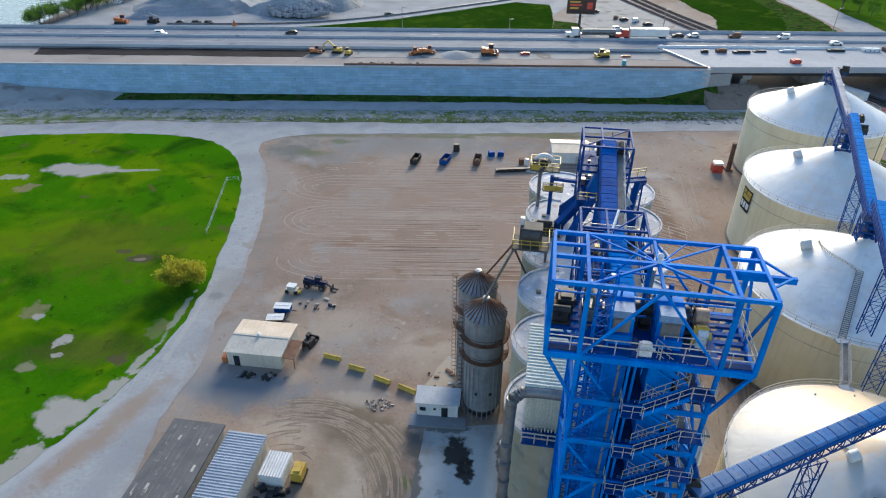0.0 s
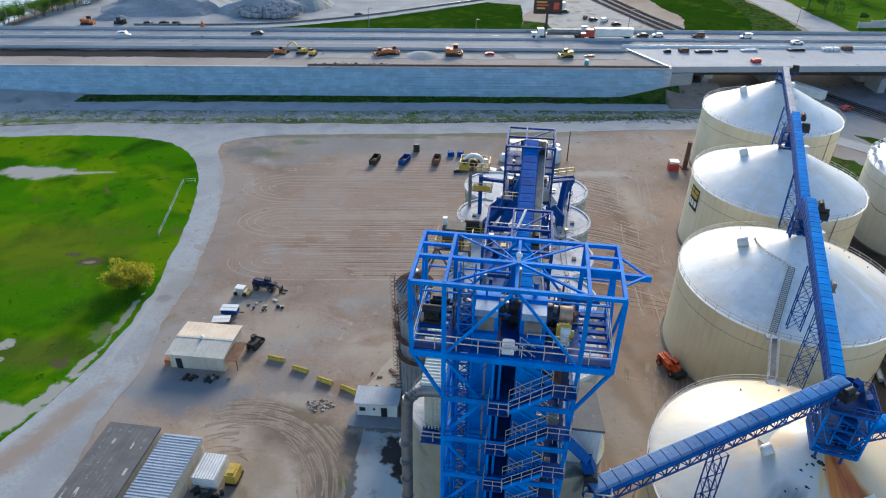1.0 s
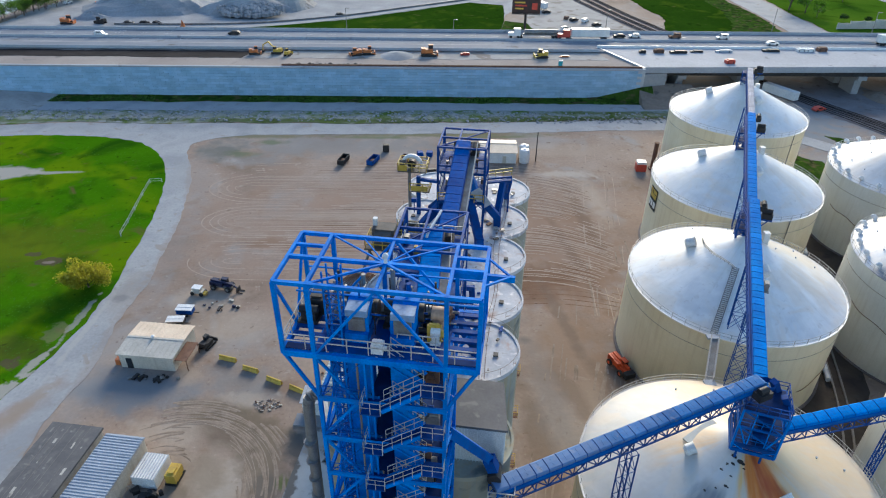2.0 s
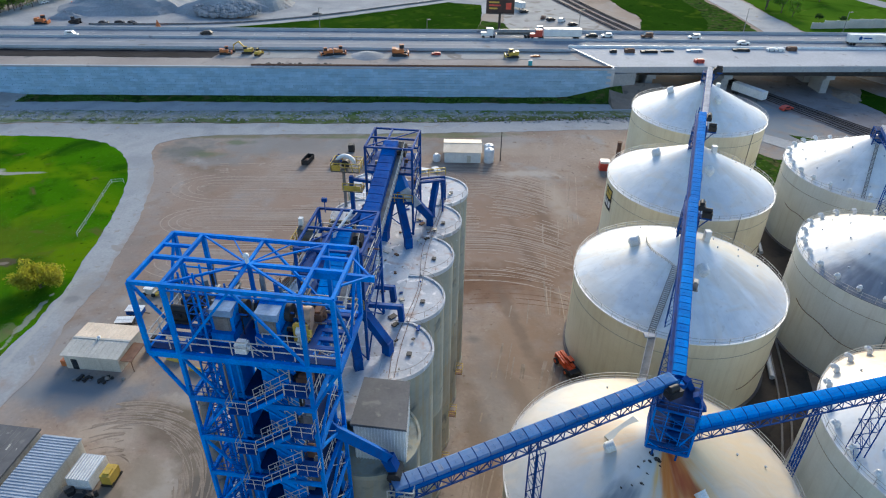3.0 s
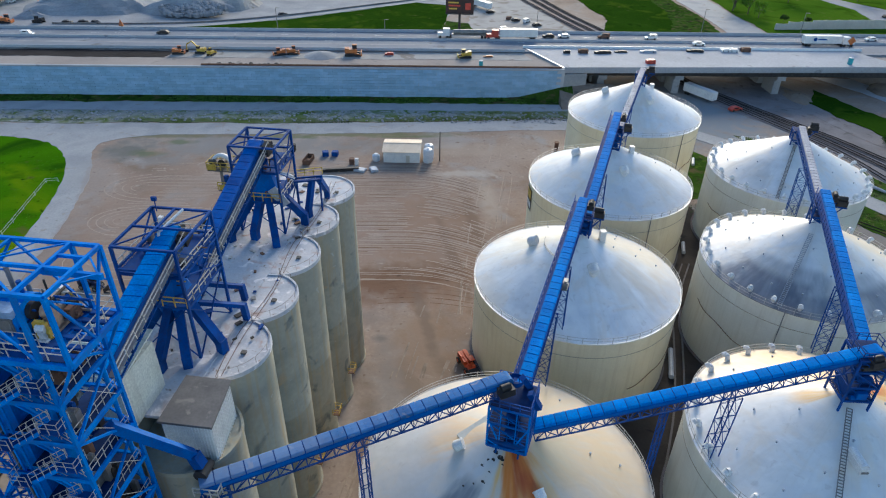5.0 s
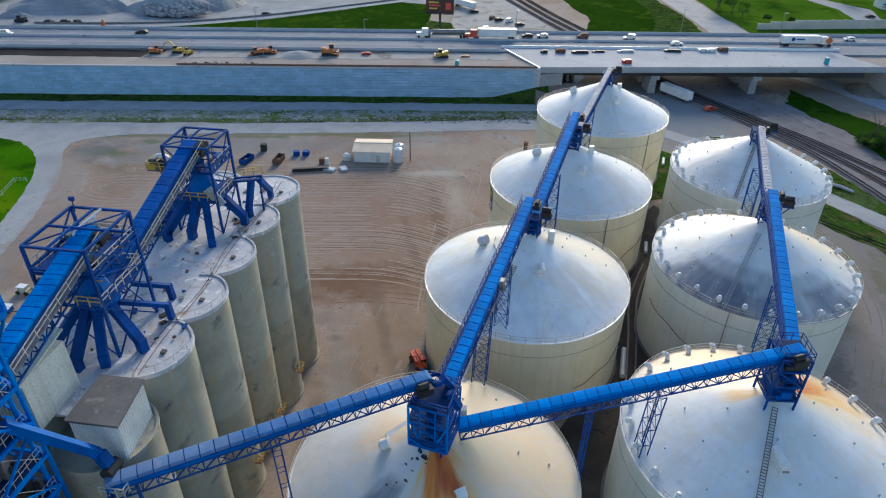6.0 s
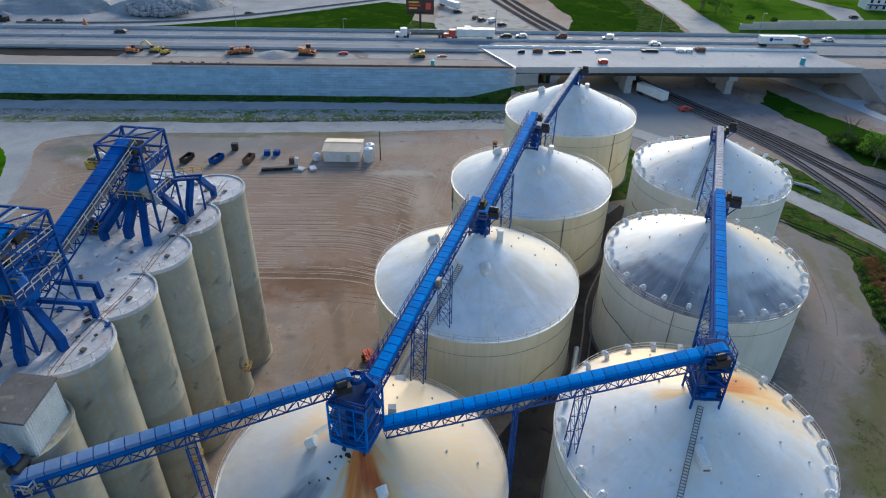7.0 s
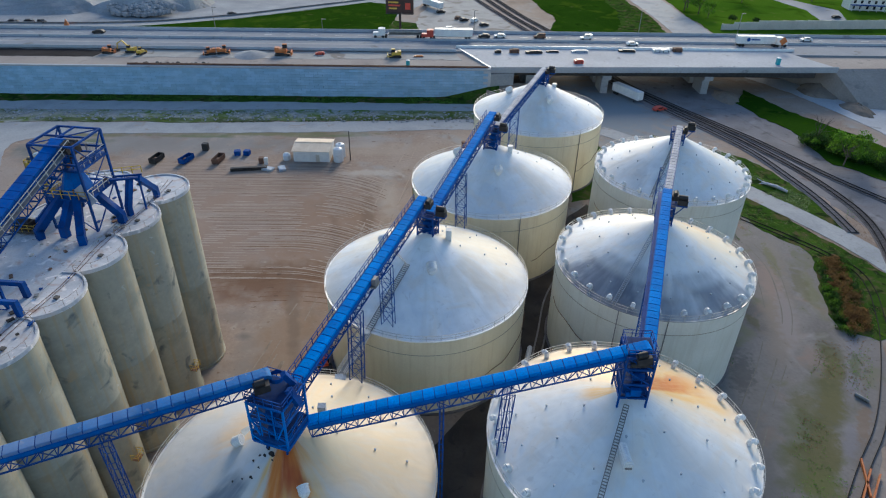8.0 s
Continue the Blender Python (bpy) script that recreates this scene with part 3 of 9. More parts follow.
    dent.inputs["Strength"].default_value, dent.inputs["Distance"].default_value = 0.25, 0.25
    nt.links.new(cloud(0.3, 2.5, 5.0), dent.inputs["Height"])
    nt.links.new(bs.inputs["Normal"].links[0].from_socket, dent.inputs["Normal"])
    nt.links.new(dent.outputs[0], bs.inputs["Normal"])
    return m


# the blue grey is soot, and on the first tank also painted vent shade
SOOT_SHADE, RUSTY, OCHRE = (0.17, 0.2, 0.24), (0.66, 0.19, 0.02), (0.84, 0.5, 0.13)
BIN = material("blue grey galvanised steel", [(0.24, 0.26, 0.29), (0.34, 0.36, 0.39)], 0.8, 8, 0.5, 0.3, bump=0.1, streak=0.5, streak_color=(0.17, 0.15, 0.14))


# ---- mesh tools ----
class Shape:
    """Vertices and faces of one part, gathered and then linked as one mesh."""

    def __init__(self):
        self.v, self.f = [], []

    def add(self, verts, faces):
        n = len(self.v)
        self.v += [tuple(p) for p in verts]
        self.f += [tuple(i + n for i in f) for f in faces]
        return self

    def box(self, c, s, rz=0.0, m=None):
        """A box by centre and size, turned about z (degrees) or laid by a matrix."""
        m = m or pose(*c, 0, 0, rz)
        x, y, z = s[0] / 2, s[1] / 2, s[2] / 2
        p = [m @ Vector(q) for q in ((-x, -y, -z), (x, -y, -z), (x, y, -z), (-x, y, -z), (-x, -y, z), (x, -y, z), (x, y, z), (-x, y, z))]
        return self.add(p, [(0, 3, 2, 1), (4, 5, 6, 7), (0, 1, 5, 4), (1, 2, 6, 5), (2, 3, 7, 6), (3, 0, 4, 7)])

    def beam(self, a, b, w, h=None):
        """A square bar from a to b."""
        a, b = Vector(a), Vector(b)
        h = h or w
        d = (b - a).normalized()
        s = d.cross(Vector((0, 0, 1)))
        s = s.normalized() if s.length > 1e-4 else Vector((1, 0, 0))
        u = s.cross(d)
        p = [q + s * i * w / 2 + u * j * h / 2 for q in (a, b) for i, j in ((-1, -1), (1, -1), (1, 1), (-1, 1))]
        return self.add(p, [(0, 1, 2, 3), (7, 6, 5, 4), (0, 4, 5, 1), (1, 5, 6, 2), (2, 6, 7, 3), (3, 7, 4, 0)])

    def tube(self, a, b, r, r2=None, n=10):
        """A round bar or a cone from a to b."""
        a, b = Vector(a), Vector(b)
        r2 = r if r2 is None else r2
        d = (b - a).normalized()
        s = d.cross(Vector((0, 0, 1)))
        s = s.normalized() if s.length > 1e-4 else Vector((1, 0, 0))
        u = s.cross(d)
        ring = [(math.cos(2 * math.pi * i / n), math.sin(2 * math.pi * i / n)) for i in range(n)]
        p = [a + (s * c + u * q) * r for c, q in ring] + [b + (s * c + u * q) * max(r2, 1e-3) for c, q in ring]
        f = [(i, (i + 1) % n, n + (i + 1) % n, n + i) for i in range(n)]
        return self.add(p, f + [tuple(range(n - 1, -1, -1)), tuple(range(n, 2 * n))])

    def lathe(self, c, profile, n=48, a0=0.0, a1=360.0):
        """A profile of (radius, height) turned about the upright through c."""
        full = abs(a1 - a0) > 359
        k = n if full else n + 1
        an = [radians(a0 + (a1 - a0) * i / n) for i in range(k)]
        p = [(c[0] + r * math.cos(t), c[1] + r * math.sin(t), c[2] + z) for r, z in profile for t in an]
        f = [(j * k + i, j * k + (i + 1) % k, (j + 1) * k + (i + 1) % k, (j + 1) * k + i) for j in range(len(profile) - 1) for i in range(n)]
        return self.add(p, f)

    def prism(self, poly, z0, z1):
        """An upright prism on an outline given anticlockwise."""
        n = len(poly)
        p = [(x, y, z0) for x, y in poly] + [(x, y, z1) for x, y in poly]
        return self.add(p, [tuple(range(n - 1, -1, -1)), tuple(range(n, 2 * n))] + [(i, (i + 1) % n, n + (i + 1) % n, n + i) for i in range(n)])

    def ball(self, c, r, n=10, m=6, squash=1.0):
        prof = [(max(0.02, r * math.sin(math.pi * i / m)), -r * squash * math.cos(math.pi * i / m)) for i in range(m + 1)]
        return self.lathe(c, prof, n)

    def mesh(self, name, mat, smooth=None):
        me = bpy.data.meshes.new(name)
        me.from_pydata(self.v, [], self.f)
        for one in mat if isinstance(mat, (list, tuple)) else (mat,):
            me.materials.append(one)
        if smooth:
            me.shade_smooth()
            me.set_sharp_from_angle(angle=radians(smooth))
        me.update()
        return me


def part(name, shape, mat, parent, label="", smooth=None):
    ob = new(name, shape.mesh(name, mat, smooth))
    ob.parent = parent
    return tagged(ob, label)


def thing(name, m, label, category, group="", kind=""):
    ob = new(name)
    ob.empty_display_size = 0.5
    ob.matrix_world = m
    return tagged(ob, label, category, group, kind)


def solid(name, shape, mat, label, category="", kind="", smooth=None, group=""):
    return tagged(new(name, shape.mesh(name, mat, smooth)), label, category, group, kind)


def bar(name, a, b, w, mat, parent, h=None, label=""):
    return part(name, Shape().beam(a, b, w, h), mat, parent, label)


def handrail(parent, pts, mat, h=1.1, step=1.5, r=0.045, name="handrail"):
    """Two rails and their posts along a line of points."""
    s = Shape()
    for a, b in zip(pts, pts[1:]):
        a, b = Vector(a), Vector(b)
        n = max(1, round((b - a).length / step))
        for z in (h, h * 0.55):
            s.beam(a + Vector((0, 0, z)), b + Vector((0, 0, z)), 2 * r)
        for i in range(n + 1):
            q = a.lerp(b, i / n)
            s.beam(q, q + Vector((0, 0, h)), 2 * r)
    return tagged(part(name, s, mat, parent), kind="stuff")


def smooth_line(pts, n=6):
    """A rounded line through points (Catmull-Rom)."""
    out = []
    q = [pts[0]] + list(pts) + [pts[-1]]
    for i in range(1, len(q) - 2):
        p0, p1, p2, p3 = (Vector(a) for a in q[i - 1:i + 3])
        for k in range(n):
            t = k / n
            out.append(0.5 * (2 * p1 + (p2 - p0) * t + (2 * p0 - 5 * p1 + 4 * p2 - p3) * t * t + (3 * p1 - p0 - 3 * p2 + p3) * t ** 3))
    return [tuple(p) for p in out] + [tuple(pts[-1])]


def flat(name, poly, z, mat, label, category, kind="structure", rough_edge=0.0, thick=0.12, step=2.0):
    """A laid surface on an outline, with a short skirt into the ground and an uneven edge."""
    pts = []
    for (x0, y0), (x1, y1) in zip(poly, poly[1:] + poly[:1]):
        n = max(1, int(math.hypot(x1 - x0, y1 - y0) / step)) if rough_edge else 1
        for i in range(n):
            x, y = x0 + (x1 - x0) * i / n, y0 + (y1 - y0) * i / n
            k = noise.noise_vector(Vector((x, y, 3.1)) * 0.35) * rough_edge + noise.noise_vector(Vector((x, y, 7.7)) * 0.08) * rough_edge * 1.5 + noise.noise_vector(Vector((x, y, 1.7)) * 0.9) * rough_edge * 0.2
            pts.append((x + k.x, y + k.y))
    area = sum(a[0] * b[1] - b[0] * a[1] for a, b in zip(pts, pts[1:] + pts[:1]))
    if area < 0:
        pts.reverse()
    return solid(name, Shape().prism(pts, z - thick, z), mat, label, category, kind)


# ---- ground, roads and the highway ----
ground = Shape()
N = 60
xs = [-900 + 1800 * i / N for i in range(N + 1)]
ys = [-300 + 1800 * i / N for i in range(N + 1)]
ground.add([(x, y, 0.0) for y in ys for x in xs], [(j * (N + 1) + i, j * (N + 1) + i + 1, (j + 1) * (N + 1) + i + 1, (j + 1) * (N + 1) + i) for j in range(N) for i in range(N)])
solid("ground", ground, DIRT, "brown and grey compacted dirt yard ground", "ground", "structure")

ROAD_L = smooth_line([(-66, 40, 0), (-58.6, 55, 0), (-52.7, 66.6, 0), (-48.6, 77, 0), (-46.9, 85.5, 0), (-45.8, 97, 0), (-46.5, 117, 0), (-50.1, 140.5, 0), (-55.4, 156.6, 0), (-63.6, 168.3, 0), (-73.4, 173.4, 0), (-89.2, 175.7, 0), (-114, 175.1, 0), (-134, 170, 0), (-190, 140, 0)])
ROAD_R = smooth_line([(-37, 40, 0), (-40.3, 53.4, 0), (-40.9, 69.7, 0), (-39.5, 79.9, 0), (-40.5, 90.3, 0), (-39.4, 102.6, 0), (-41, 124.4, 0), (-44.3, 143.7, 0), (-48.1, 156.8, 0), (-51.8, 166, 0), (-50.1, 172.5, 0), (-37.9, 177.2, 0), (-10, 178.2, 0), (40, 180, 0), (92, 184, 0), (110, 187, 0)])
meadow = [p[:2] for p in ROAD_L] + [(-260, 110), (-260, 20), (-90, 20)]
flat("meadow", meadow, 0.1, GRASS, "bright green mown meadow with bare patches", "grass", "structure", 0.6, 0.12, 0.8)
road = [p[:2] for p in ROAD_R] + [(108, 194), (60, 189.5), (0, 186.6), (-90, 185.6), (-140, 181), (-260, 160), (-260, 135), (-190, 141)] + [p[:2] for p in reversed(ROAD_L[:-1])]
flat("road", road, 0.06, ROAD, "worn pale concrete yard road", "road", "structure", 0.5, 0.12, 0.8)
flat("concrete_pad", [(-2.7, 74.2), (2.2, 82.2), (4.2, 80.9), (4.1, 73.6)], 0.07, ROAD, "pale concrete pad behind the hut", "pavement", "structure", 0.35, 0.1, 0.5)
flat("scale_slab", [(-1.4, 66.0), (11.3, 67.4), (10.9, 44), (-3.6, 44), (-3.0, 54), (-1.7, 61.9)], 0.07, ROAD, "damp grey concrete slab before the hut", "pavement", "structure", 0.15)
flat("verge", [(-260, 160.5), (-140, 181.6), (-90, 186.2), (0, 187.2), (60, 190.2), (108, 194.6), (112, 199), (40, 198), (-90, 196.5), (-150, 194), (-260, 190)], 0.09, VERGE, "stony verge with weeds and grass", "grass", "structure", 0.8)
flat("dirt_lane", [(-260, 190), (-150, 194.3), (-90, 196.8), (40, 198.3), (112, 199.3), (112, 206), (40, 205.2), (-90, 204.2), (-260, 207)], 0.05, ROAD, "pale gravel lane below the wall", "road", "structure", 0.6)
flat("ditch_grass", [(-112, 204.6), (-60, 204.8), (0, 205), (88, 205.6), (88, 211), (-118, 211)], 0.12, GRASS_DARK, "dark green grass strip along the wall", "grass", "structure", 0.8)

# wheel ridges: nested rounded loops across the raked yard, and arcs in the churned earth
rnd = random.Random(3)


def ridge_line(shape, pts, w, h=0.01, z=0.012, cut=-0.3):
    """A low ridge of earth along a line, broken and uneven."""
    for k, (p, q) in enumerate(zip(pts, pts[1:])):
        gap = noise.noise(Vector((p[0], p[1], 9.0)) * 0.12)
        if gap < cut:
            continue
        ww = w * (0.6 + 0.8 * abs(noise.noise(Vector((p[0], p[1], 1.0)) * 0.3)))
        d = (Vector(q) - Vector(p)).normalized()
        n = Vector((-d.y, d.x, 0)) * ww / 2
        a, b = Vector((p[0], p[1], z)), Vector((q[0], q[1], z))
        shape.add([a - n, b - n, b + n, a + n, a + Vector((0, 0, h)), b + Vector((0, 0, h))], [(0, 1, 5, 4), (2, 3, 4, 5)])


loops = Shape()


def rake_line(y, x0, x1, k):
    """One long raked line across the yard, drifting a little."""
    n = int((x1 - x0) / 2.4)
    pts = []
    for j in range(n + 1):
        x = x0 + (x1 - x0) * j / n
        bend = max(0.0, x - 36.0) ** 2 * 0.021
        pts.append((x, y + 0.35 * noise.noise(Vector((j * 0.15, k * 3.1, 2.0))) - bend, 0))
    return pts


# hairpins: nested turns on the left, their legs running on to the tanks
for yc, count, gap_ in ((144.0, 5, 1.75), (127.5, 5, 1.6), (111.0, 4, 1.9)):
    for k in range(count):
        r = 0.9 + gap_ * k
        xt = -27.0 + 1.2 * k + (yc - 127) * -0.12
        turn = [(xt - 1.9 * r * math.sin(radians(a)), yc + r * math.cos(radians(a)), 0) for a in range(12, 169, 12)]
        ridge_line(loops, rake_line(yc + r, xt, 57 - 0.2 * abs(yc + r - 130), yc + k)[::-1] + turn + rake_line(yc - r, xt, 57 - 0.2 * abs(yc - r - 130), yc - k), 0.3, cut=-0.2)
for k, y in enumerate((153.6, 155.3, 157.2, 119.3, 136.2, 121.0, 134.8, 117.6, 104.4, 159.0)):
    ridge_line(loops, rake_line(y, -30 + 5 * (k % 5), 55, 40 + k), 0.4, cut=-0.25)
for k in range(55):
    y = 107 + 0.95 * k + rnd.uniform(-0.2, 0.2)
    ridge_line(loops, rake_line(y, -33 + rnd.uniform(0, 16), 54 + rnd.uniform(-3, 2), 80 + k), 0.24, cut=-0.2)
for k in range(4):
    x0 = 46.5 + 2.4 * k + rnd.uniform(-0.4, 0.4)
    ridge_line(loops, [(x0 + 0.16 * j + 0.004 * j * j + 0.9 * noise.noise(Vector((j * 0.12, k * 2.3, 5.0))), 78 + 2.2 * j, 0) for j in range(rnd.randint(28, 41))], rnd.uniform(0.15, 0.35), 0.008, 0.012, 0.0)
tagged(solid("wheel_ridges", loops, LINE_EARTH, "pale curved wheel ridges in raked earth", "ground"), kind="stuff")
arcs = Shape()
for k in range(52):
    dx, dy, a0, a1 = rnd.uniform(-2.2, 2.2), rnd.uniform(-2.4, 2.4), rnd.randint(-50, 60), rnd.randint(50, 130)
    pts = [(-19 + dx + (5 + 0.25 * k) * math.cos(radians(a)), 53 + dy + (7 + 0.21 * k) * math.sin(radians(a)), 0) for a in range(a0, a1, 4)]
    ridge_line(arcs, pts, rnd.uniform(0.15, 0.5), 0.01, 0.012, 0.02)
for k in range(5):
    ridge_line(arcs, [(36.5 + 1.7 * k + 0.35 * j + 0.02 * j * j + 0.6 * noise.noise(Vector((j * 0.15, k * 3.3, 4.0))), 50 + 2.2 * j, 0) for j in range(22)], rnd.uniform(0.3, 0.7), 0.01, 0.012, -0.05)
for k in range(7):
    x0 = 46 + 1.5 * k + rnd.uniform(-0.4, 0.4)
    ridge_line(arcs, [(x0 + 0.17 * j + 0.004 * j * j + 0.9 * noise.noise(Vector((j * 0.12, k * 2.7, 8.0))), 80 + 2.2 * j, 0) for j in range(rnd.randint(14, 36))], rnd.uniform(0.2, 0.5), 0.008, 0.012, 0.0)
# double wheel tracks that leave the alley beside the silos and swing towards the far road
for k in range(8):
    x0, lean = 27.0 + 1.9 * k + rnd.uniform(-0.5, 0.5), rnd.uniform(0.3, 0.62)
    for gap_ in (0.0, 1.6):
        ridge_line(arcs, [(x0 + gap_ + lean * j + 0.6 * noise.noise(Vector((j * 0.15, k * 1.7, 3.0))), 44 + 1.8 * j, 0) for j in range(rnd.randint(16, 34))], rnd.uniform(0.18, 0.4), 0.008, 0.012, 0.02)
tagged(solid("wheel_tracks", arcs, TRACK_DARK, "dark wheel tracks in churned earth", "ground"), kind="stuff")
mud = Shape()
for k in range(34):
    y = 106 + 1.5 * k + rnd.uniform(-0.3, 0.3)
    ridge_line(mud, rake_line(y, rnd.uniform(-20, 20), 55 + rnd.uniform(-4, 2), 200 + k), rnd.uniform(0.15, 0.35), 0.008, 0.012, 0.0)
for k in range(9):
    ridge_line(mud, [(30 + 1.0 * j, 97 + 1.3 * k + 0.25 * k * math.sin(0.12 * j) - 0.012 * (j - 8) ** 2, 0) for j in range(26)], rnd.uniform(0.15, 0.4), 0.008, 0.012, -0.05)
for k in range(6):
    ridge_line(mud, [(22 + 1.1 * j, 99.5 + 1.5 * k + 0.12 * j + 0.01 * j * j, 0) for j in range(24)], rnd.uniform(0.12, 0.4), 0.01, 0.012, -0.1)
tagged(solid("mud_streaks", mud, MUD, "reddish brown streaks of damp earth", "ground"), kind="stuff")
# raised highway behind a retaining wall
WALL_X0, WALL_X1, WALL_Y, TOP = -190.0, 87.0, 211.0, 9.4
HX0, HX1, HZ = -420.0, 87.0, 9.2
wall = solid("retaining_wall", Shape().box(((WALL_X0 + WALL_X1) / 2, WALL_Y + 0.85, TOP / 2), (WALL_X1 - WALL_X0, 1.2, TOP)), ROOF_CONC, "blue grey block retaining wall under the highway", "wall", "structure")
part("coping", Shape().box(((WALL_X0 + WALL_X1) / 2, WALL_Y + 0.6, TOP + 0.25), (WALL_X1 - WALL_X0, 1.1, 0.5)), DECK, wall, "pale concrete coping")
part("edge_rail", Shape().beam((-34, WALL_Y + 1.5, TOP + 0.75), (WALL_X1 - 1, WALL_Y + 1.5, TOP + 0.75), 0.35, 0.6), RUST, wall, "low brown form along the wall top")
embank = Shape().add([(HX0, 212.4, 0), (HX1, 212.4, 0), (HX1, 276, 0), (HX0, 276, 0), (HX0, 212.4, HZ), (HX1, 212.4, HZ), (HX1, 259, HZ), (HX0, 259, HZ)], [(3, 2, 1, 0), (4, 5, 6, 7), (0, 1, 5, 4), (1, 2, 6, 5), (2, 3, 7, 6), (3, 0, 4, 7)])
solid("highway_embankment", embank, BUILD_DIRT, "earth embankment carrying the highway under construction", "ground", "structure")
flat("haul_track", [(HX0, 213.0), (HX1, 213.0), (HX1, 222.6), (HX0, 222.6)], HZ + 0.06, BUILD_DIRT, "pinkish earth haul track of the construction site", "road", "structure")
# flat strip whose near-black colour paints the shade of a trench
flat("dark_fill", [(-144, 223.4), (-50, 223.4), (-48, 231.4), (-146, 231.4)], HZ + 0.1, TRENCH, "flat dark strip for the shaded trench beside the lanes", "ground", "structure", 0.6)
flat("graded_bed", [(-48, 223.2), (78, 223.2), (75, 231.6), (-46, 231.6)], HZ + 0.08, GRAVEL, "grey graded bed of the new lanes", "road", "structure", 0.5)
flat("highway_lanes", [(HX0, 232.6), (430, 232.6), (430, 257.5), (HX0, 257.5)], HZ + 0.5, ASPHALT, "grey multi-lane highway carriageway", "road", "structure", 0.0, 0.9)
for y0, y1, x0, x1 in ((247.2, 250.2, HX0, 430), (239.4, 241.0, HX0, 75)):
    flat("worn_lane", [(x0, y0), (x1, y0), (x1, y1), (x0, y1)], HZ + 0.505, STONE, "worn darker lane of the highway", "road", "structure", 0.0, 0.01)
for y, x0, x1, h, mt in ((232.4, HX0, 76, 0.9, DECK), (246.3, HX0, 430, 0.85, DECK), (257.8, HX0, 430, 1.1, DECK), (237.2, 76, 202, 0.95, WHITE)):
    b = solid("lane_barrier", Shape().add([(x, y + q, HZ + 0.45 + z) for x in (x0, x1) for q, z in ((-0.32, 0), (0.32, 0), (0.12, h), (-0.12, h))], [(0, 1, 5, 4), (1, 2, 6, 5), (2, 3, 7, 6), (3, 0, 4, 7), (3, 2, 1, 0), (4, 5, 6, 7)]), mt, "long pale concrete lane barrier", "barrier", "structure")
for y in (244.6, 248.8, 252.4, 255.9):
    s = Shape()
    for k in range(70):
        s.box((-230 + 9.0 * k, y, HZ + 0.515), (3.0, 0.15, 0.01))
    tagged(solid("lane_mark", s, WHITE, "white dashed lane markings", "road marking"), kind="stuff")

# bridge to the right, on piers over the railway
BX0, BX1 = 80.0, 212.0
bridge = solid("bridge_deck", Shape().prism([(BX0 - 3.5, 237.0), (87.0, 212.6), (BX1 - 4, 216.5), (BX1 - 14, 237.0)], 8.2, HZ + 0.55), DECK, "pale new concrete bridge deck", "bridge", "structure")
part("parapet", Shape().beam((87.0, 212.6, 9.6), (BX1 - 4, 216.5, 9.6), 0.4, 1.3), DECK, bridge, "pale concrete parapet")
part("edge_joint", Shape().beam((BX0 - 3.2, 236.8, HZ + 0.62), (87.2, 212.9, HZ + 0.62), 0.5, 0.12), WHITE, bridge)
for k in range(6):
    y = 214.4 + 3.6 * k
    part("girder", Shape().box(((87 + BX1 - 12) / 2, y + 1.5, 7.4), (BX1 - 12 - 87, 0.6, 1.6)), DARK, bridge, "long steel girder")
part("lane_span", Shape().box(((BX0 + BX1) / 2, 247, 8.3), (BX1 - BX0, 21, 1.1)), DARK, bridge, "underside of the lanes")
for x in (101.0, 127.5, 163.0):
    for y in (221.0, 233.0, 250.0):
        pier = solid("bridge_pier", Shape().prism([(x - 1.2, y - 4), (x + 1.2, y - 4), (x + 1.2, y + 4), (x - 1.2, y + 4)], 0, 5.4).prism([(x - 1.5, y - 6), (x + 1.5, y - 6), (x + 1.5, y + 6), (x - 1.5, y + 6)], 5.4, 6.7), ROAD, "pale concrete hammerhead bridge pier", "bridge pier", "structure")
solid("abutment", Shape().prism([(87.0, 211.6), (95, 213.2), (95, 256), (87.0, 256)], 0, 8.0), ROAD, "pale concrete bridge abutment", "wall", "structure")
solid("far_abutment", Shape().add([(213, 204, 0), (222, 202, 0), (430, 214, 0), (430, 258, 0), (198, 258, 0), (199, 236, 0), (207, 218, 9.1), (214, 218.6, 9.1), (430, 232, 9.1), (430, 258, 9.1), (198, 258, 9.1), (199, 238, 9.1)], [(6, 7, 8, 9, 10, 11)] + [(k, (k + 1) % 6, 6 + (k + 1) % 6, 6 + k) for k in range(6)]), BUILD_DIRT, "earth ramp at the far end of the bridge", "ground", "structure")
s = Shape().add([(85, 200, 0), (108, 201, 0), (104, 214, 4.2), (86, 214, 4.4), (85, 214, 0), (106, 214, 0)], [(0, 1, 2, 3), (0, 3, 4), (1, 5, 2)])
solid("spoil_slope", s, TRACK, "brown earth slope under the abutment", "ground", "structure")
s = Shape().add([(66, 205.5, 0.05), (90, 204.5, 0.05), (90, 211, 4.4), (86, 211, 3.8), (72, 211, 0.4), (90, 211.2, 0), (66, 211.2, 0)], [(0, 1, 2, 3, 4), (0, 4, 6), (1, 5, 2)])
solid("grass_slope", s, GRASS_DARK, "dark grass bank rising to the abutment", "grass", "structure")
# spoil mound at the left end of the wall
s = Shape()
nx, ny = 26, 12
for j in range(ny + 1):
    for i in range(nx + 1):
        u, v = i / nx, j / ny
        x, y = -200 + 92 * u, 193 + 17.6 * v
        s.v.append((x, y, max(-0.1, (6.5 * (1 - u) ** 0.8 * v ** 1.1) * (0.75 + 0.35 * noise.noise(Vector((x, y, 0)) * 0.09)))))
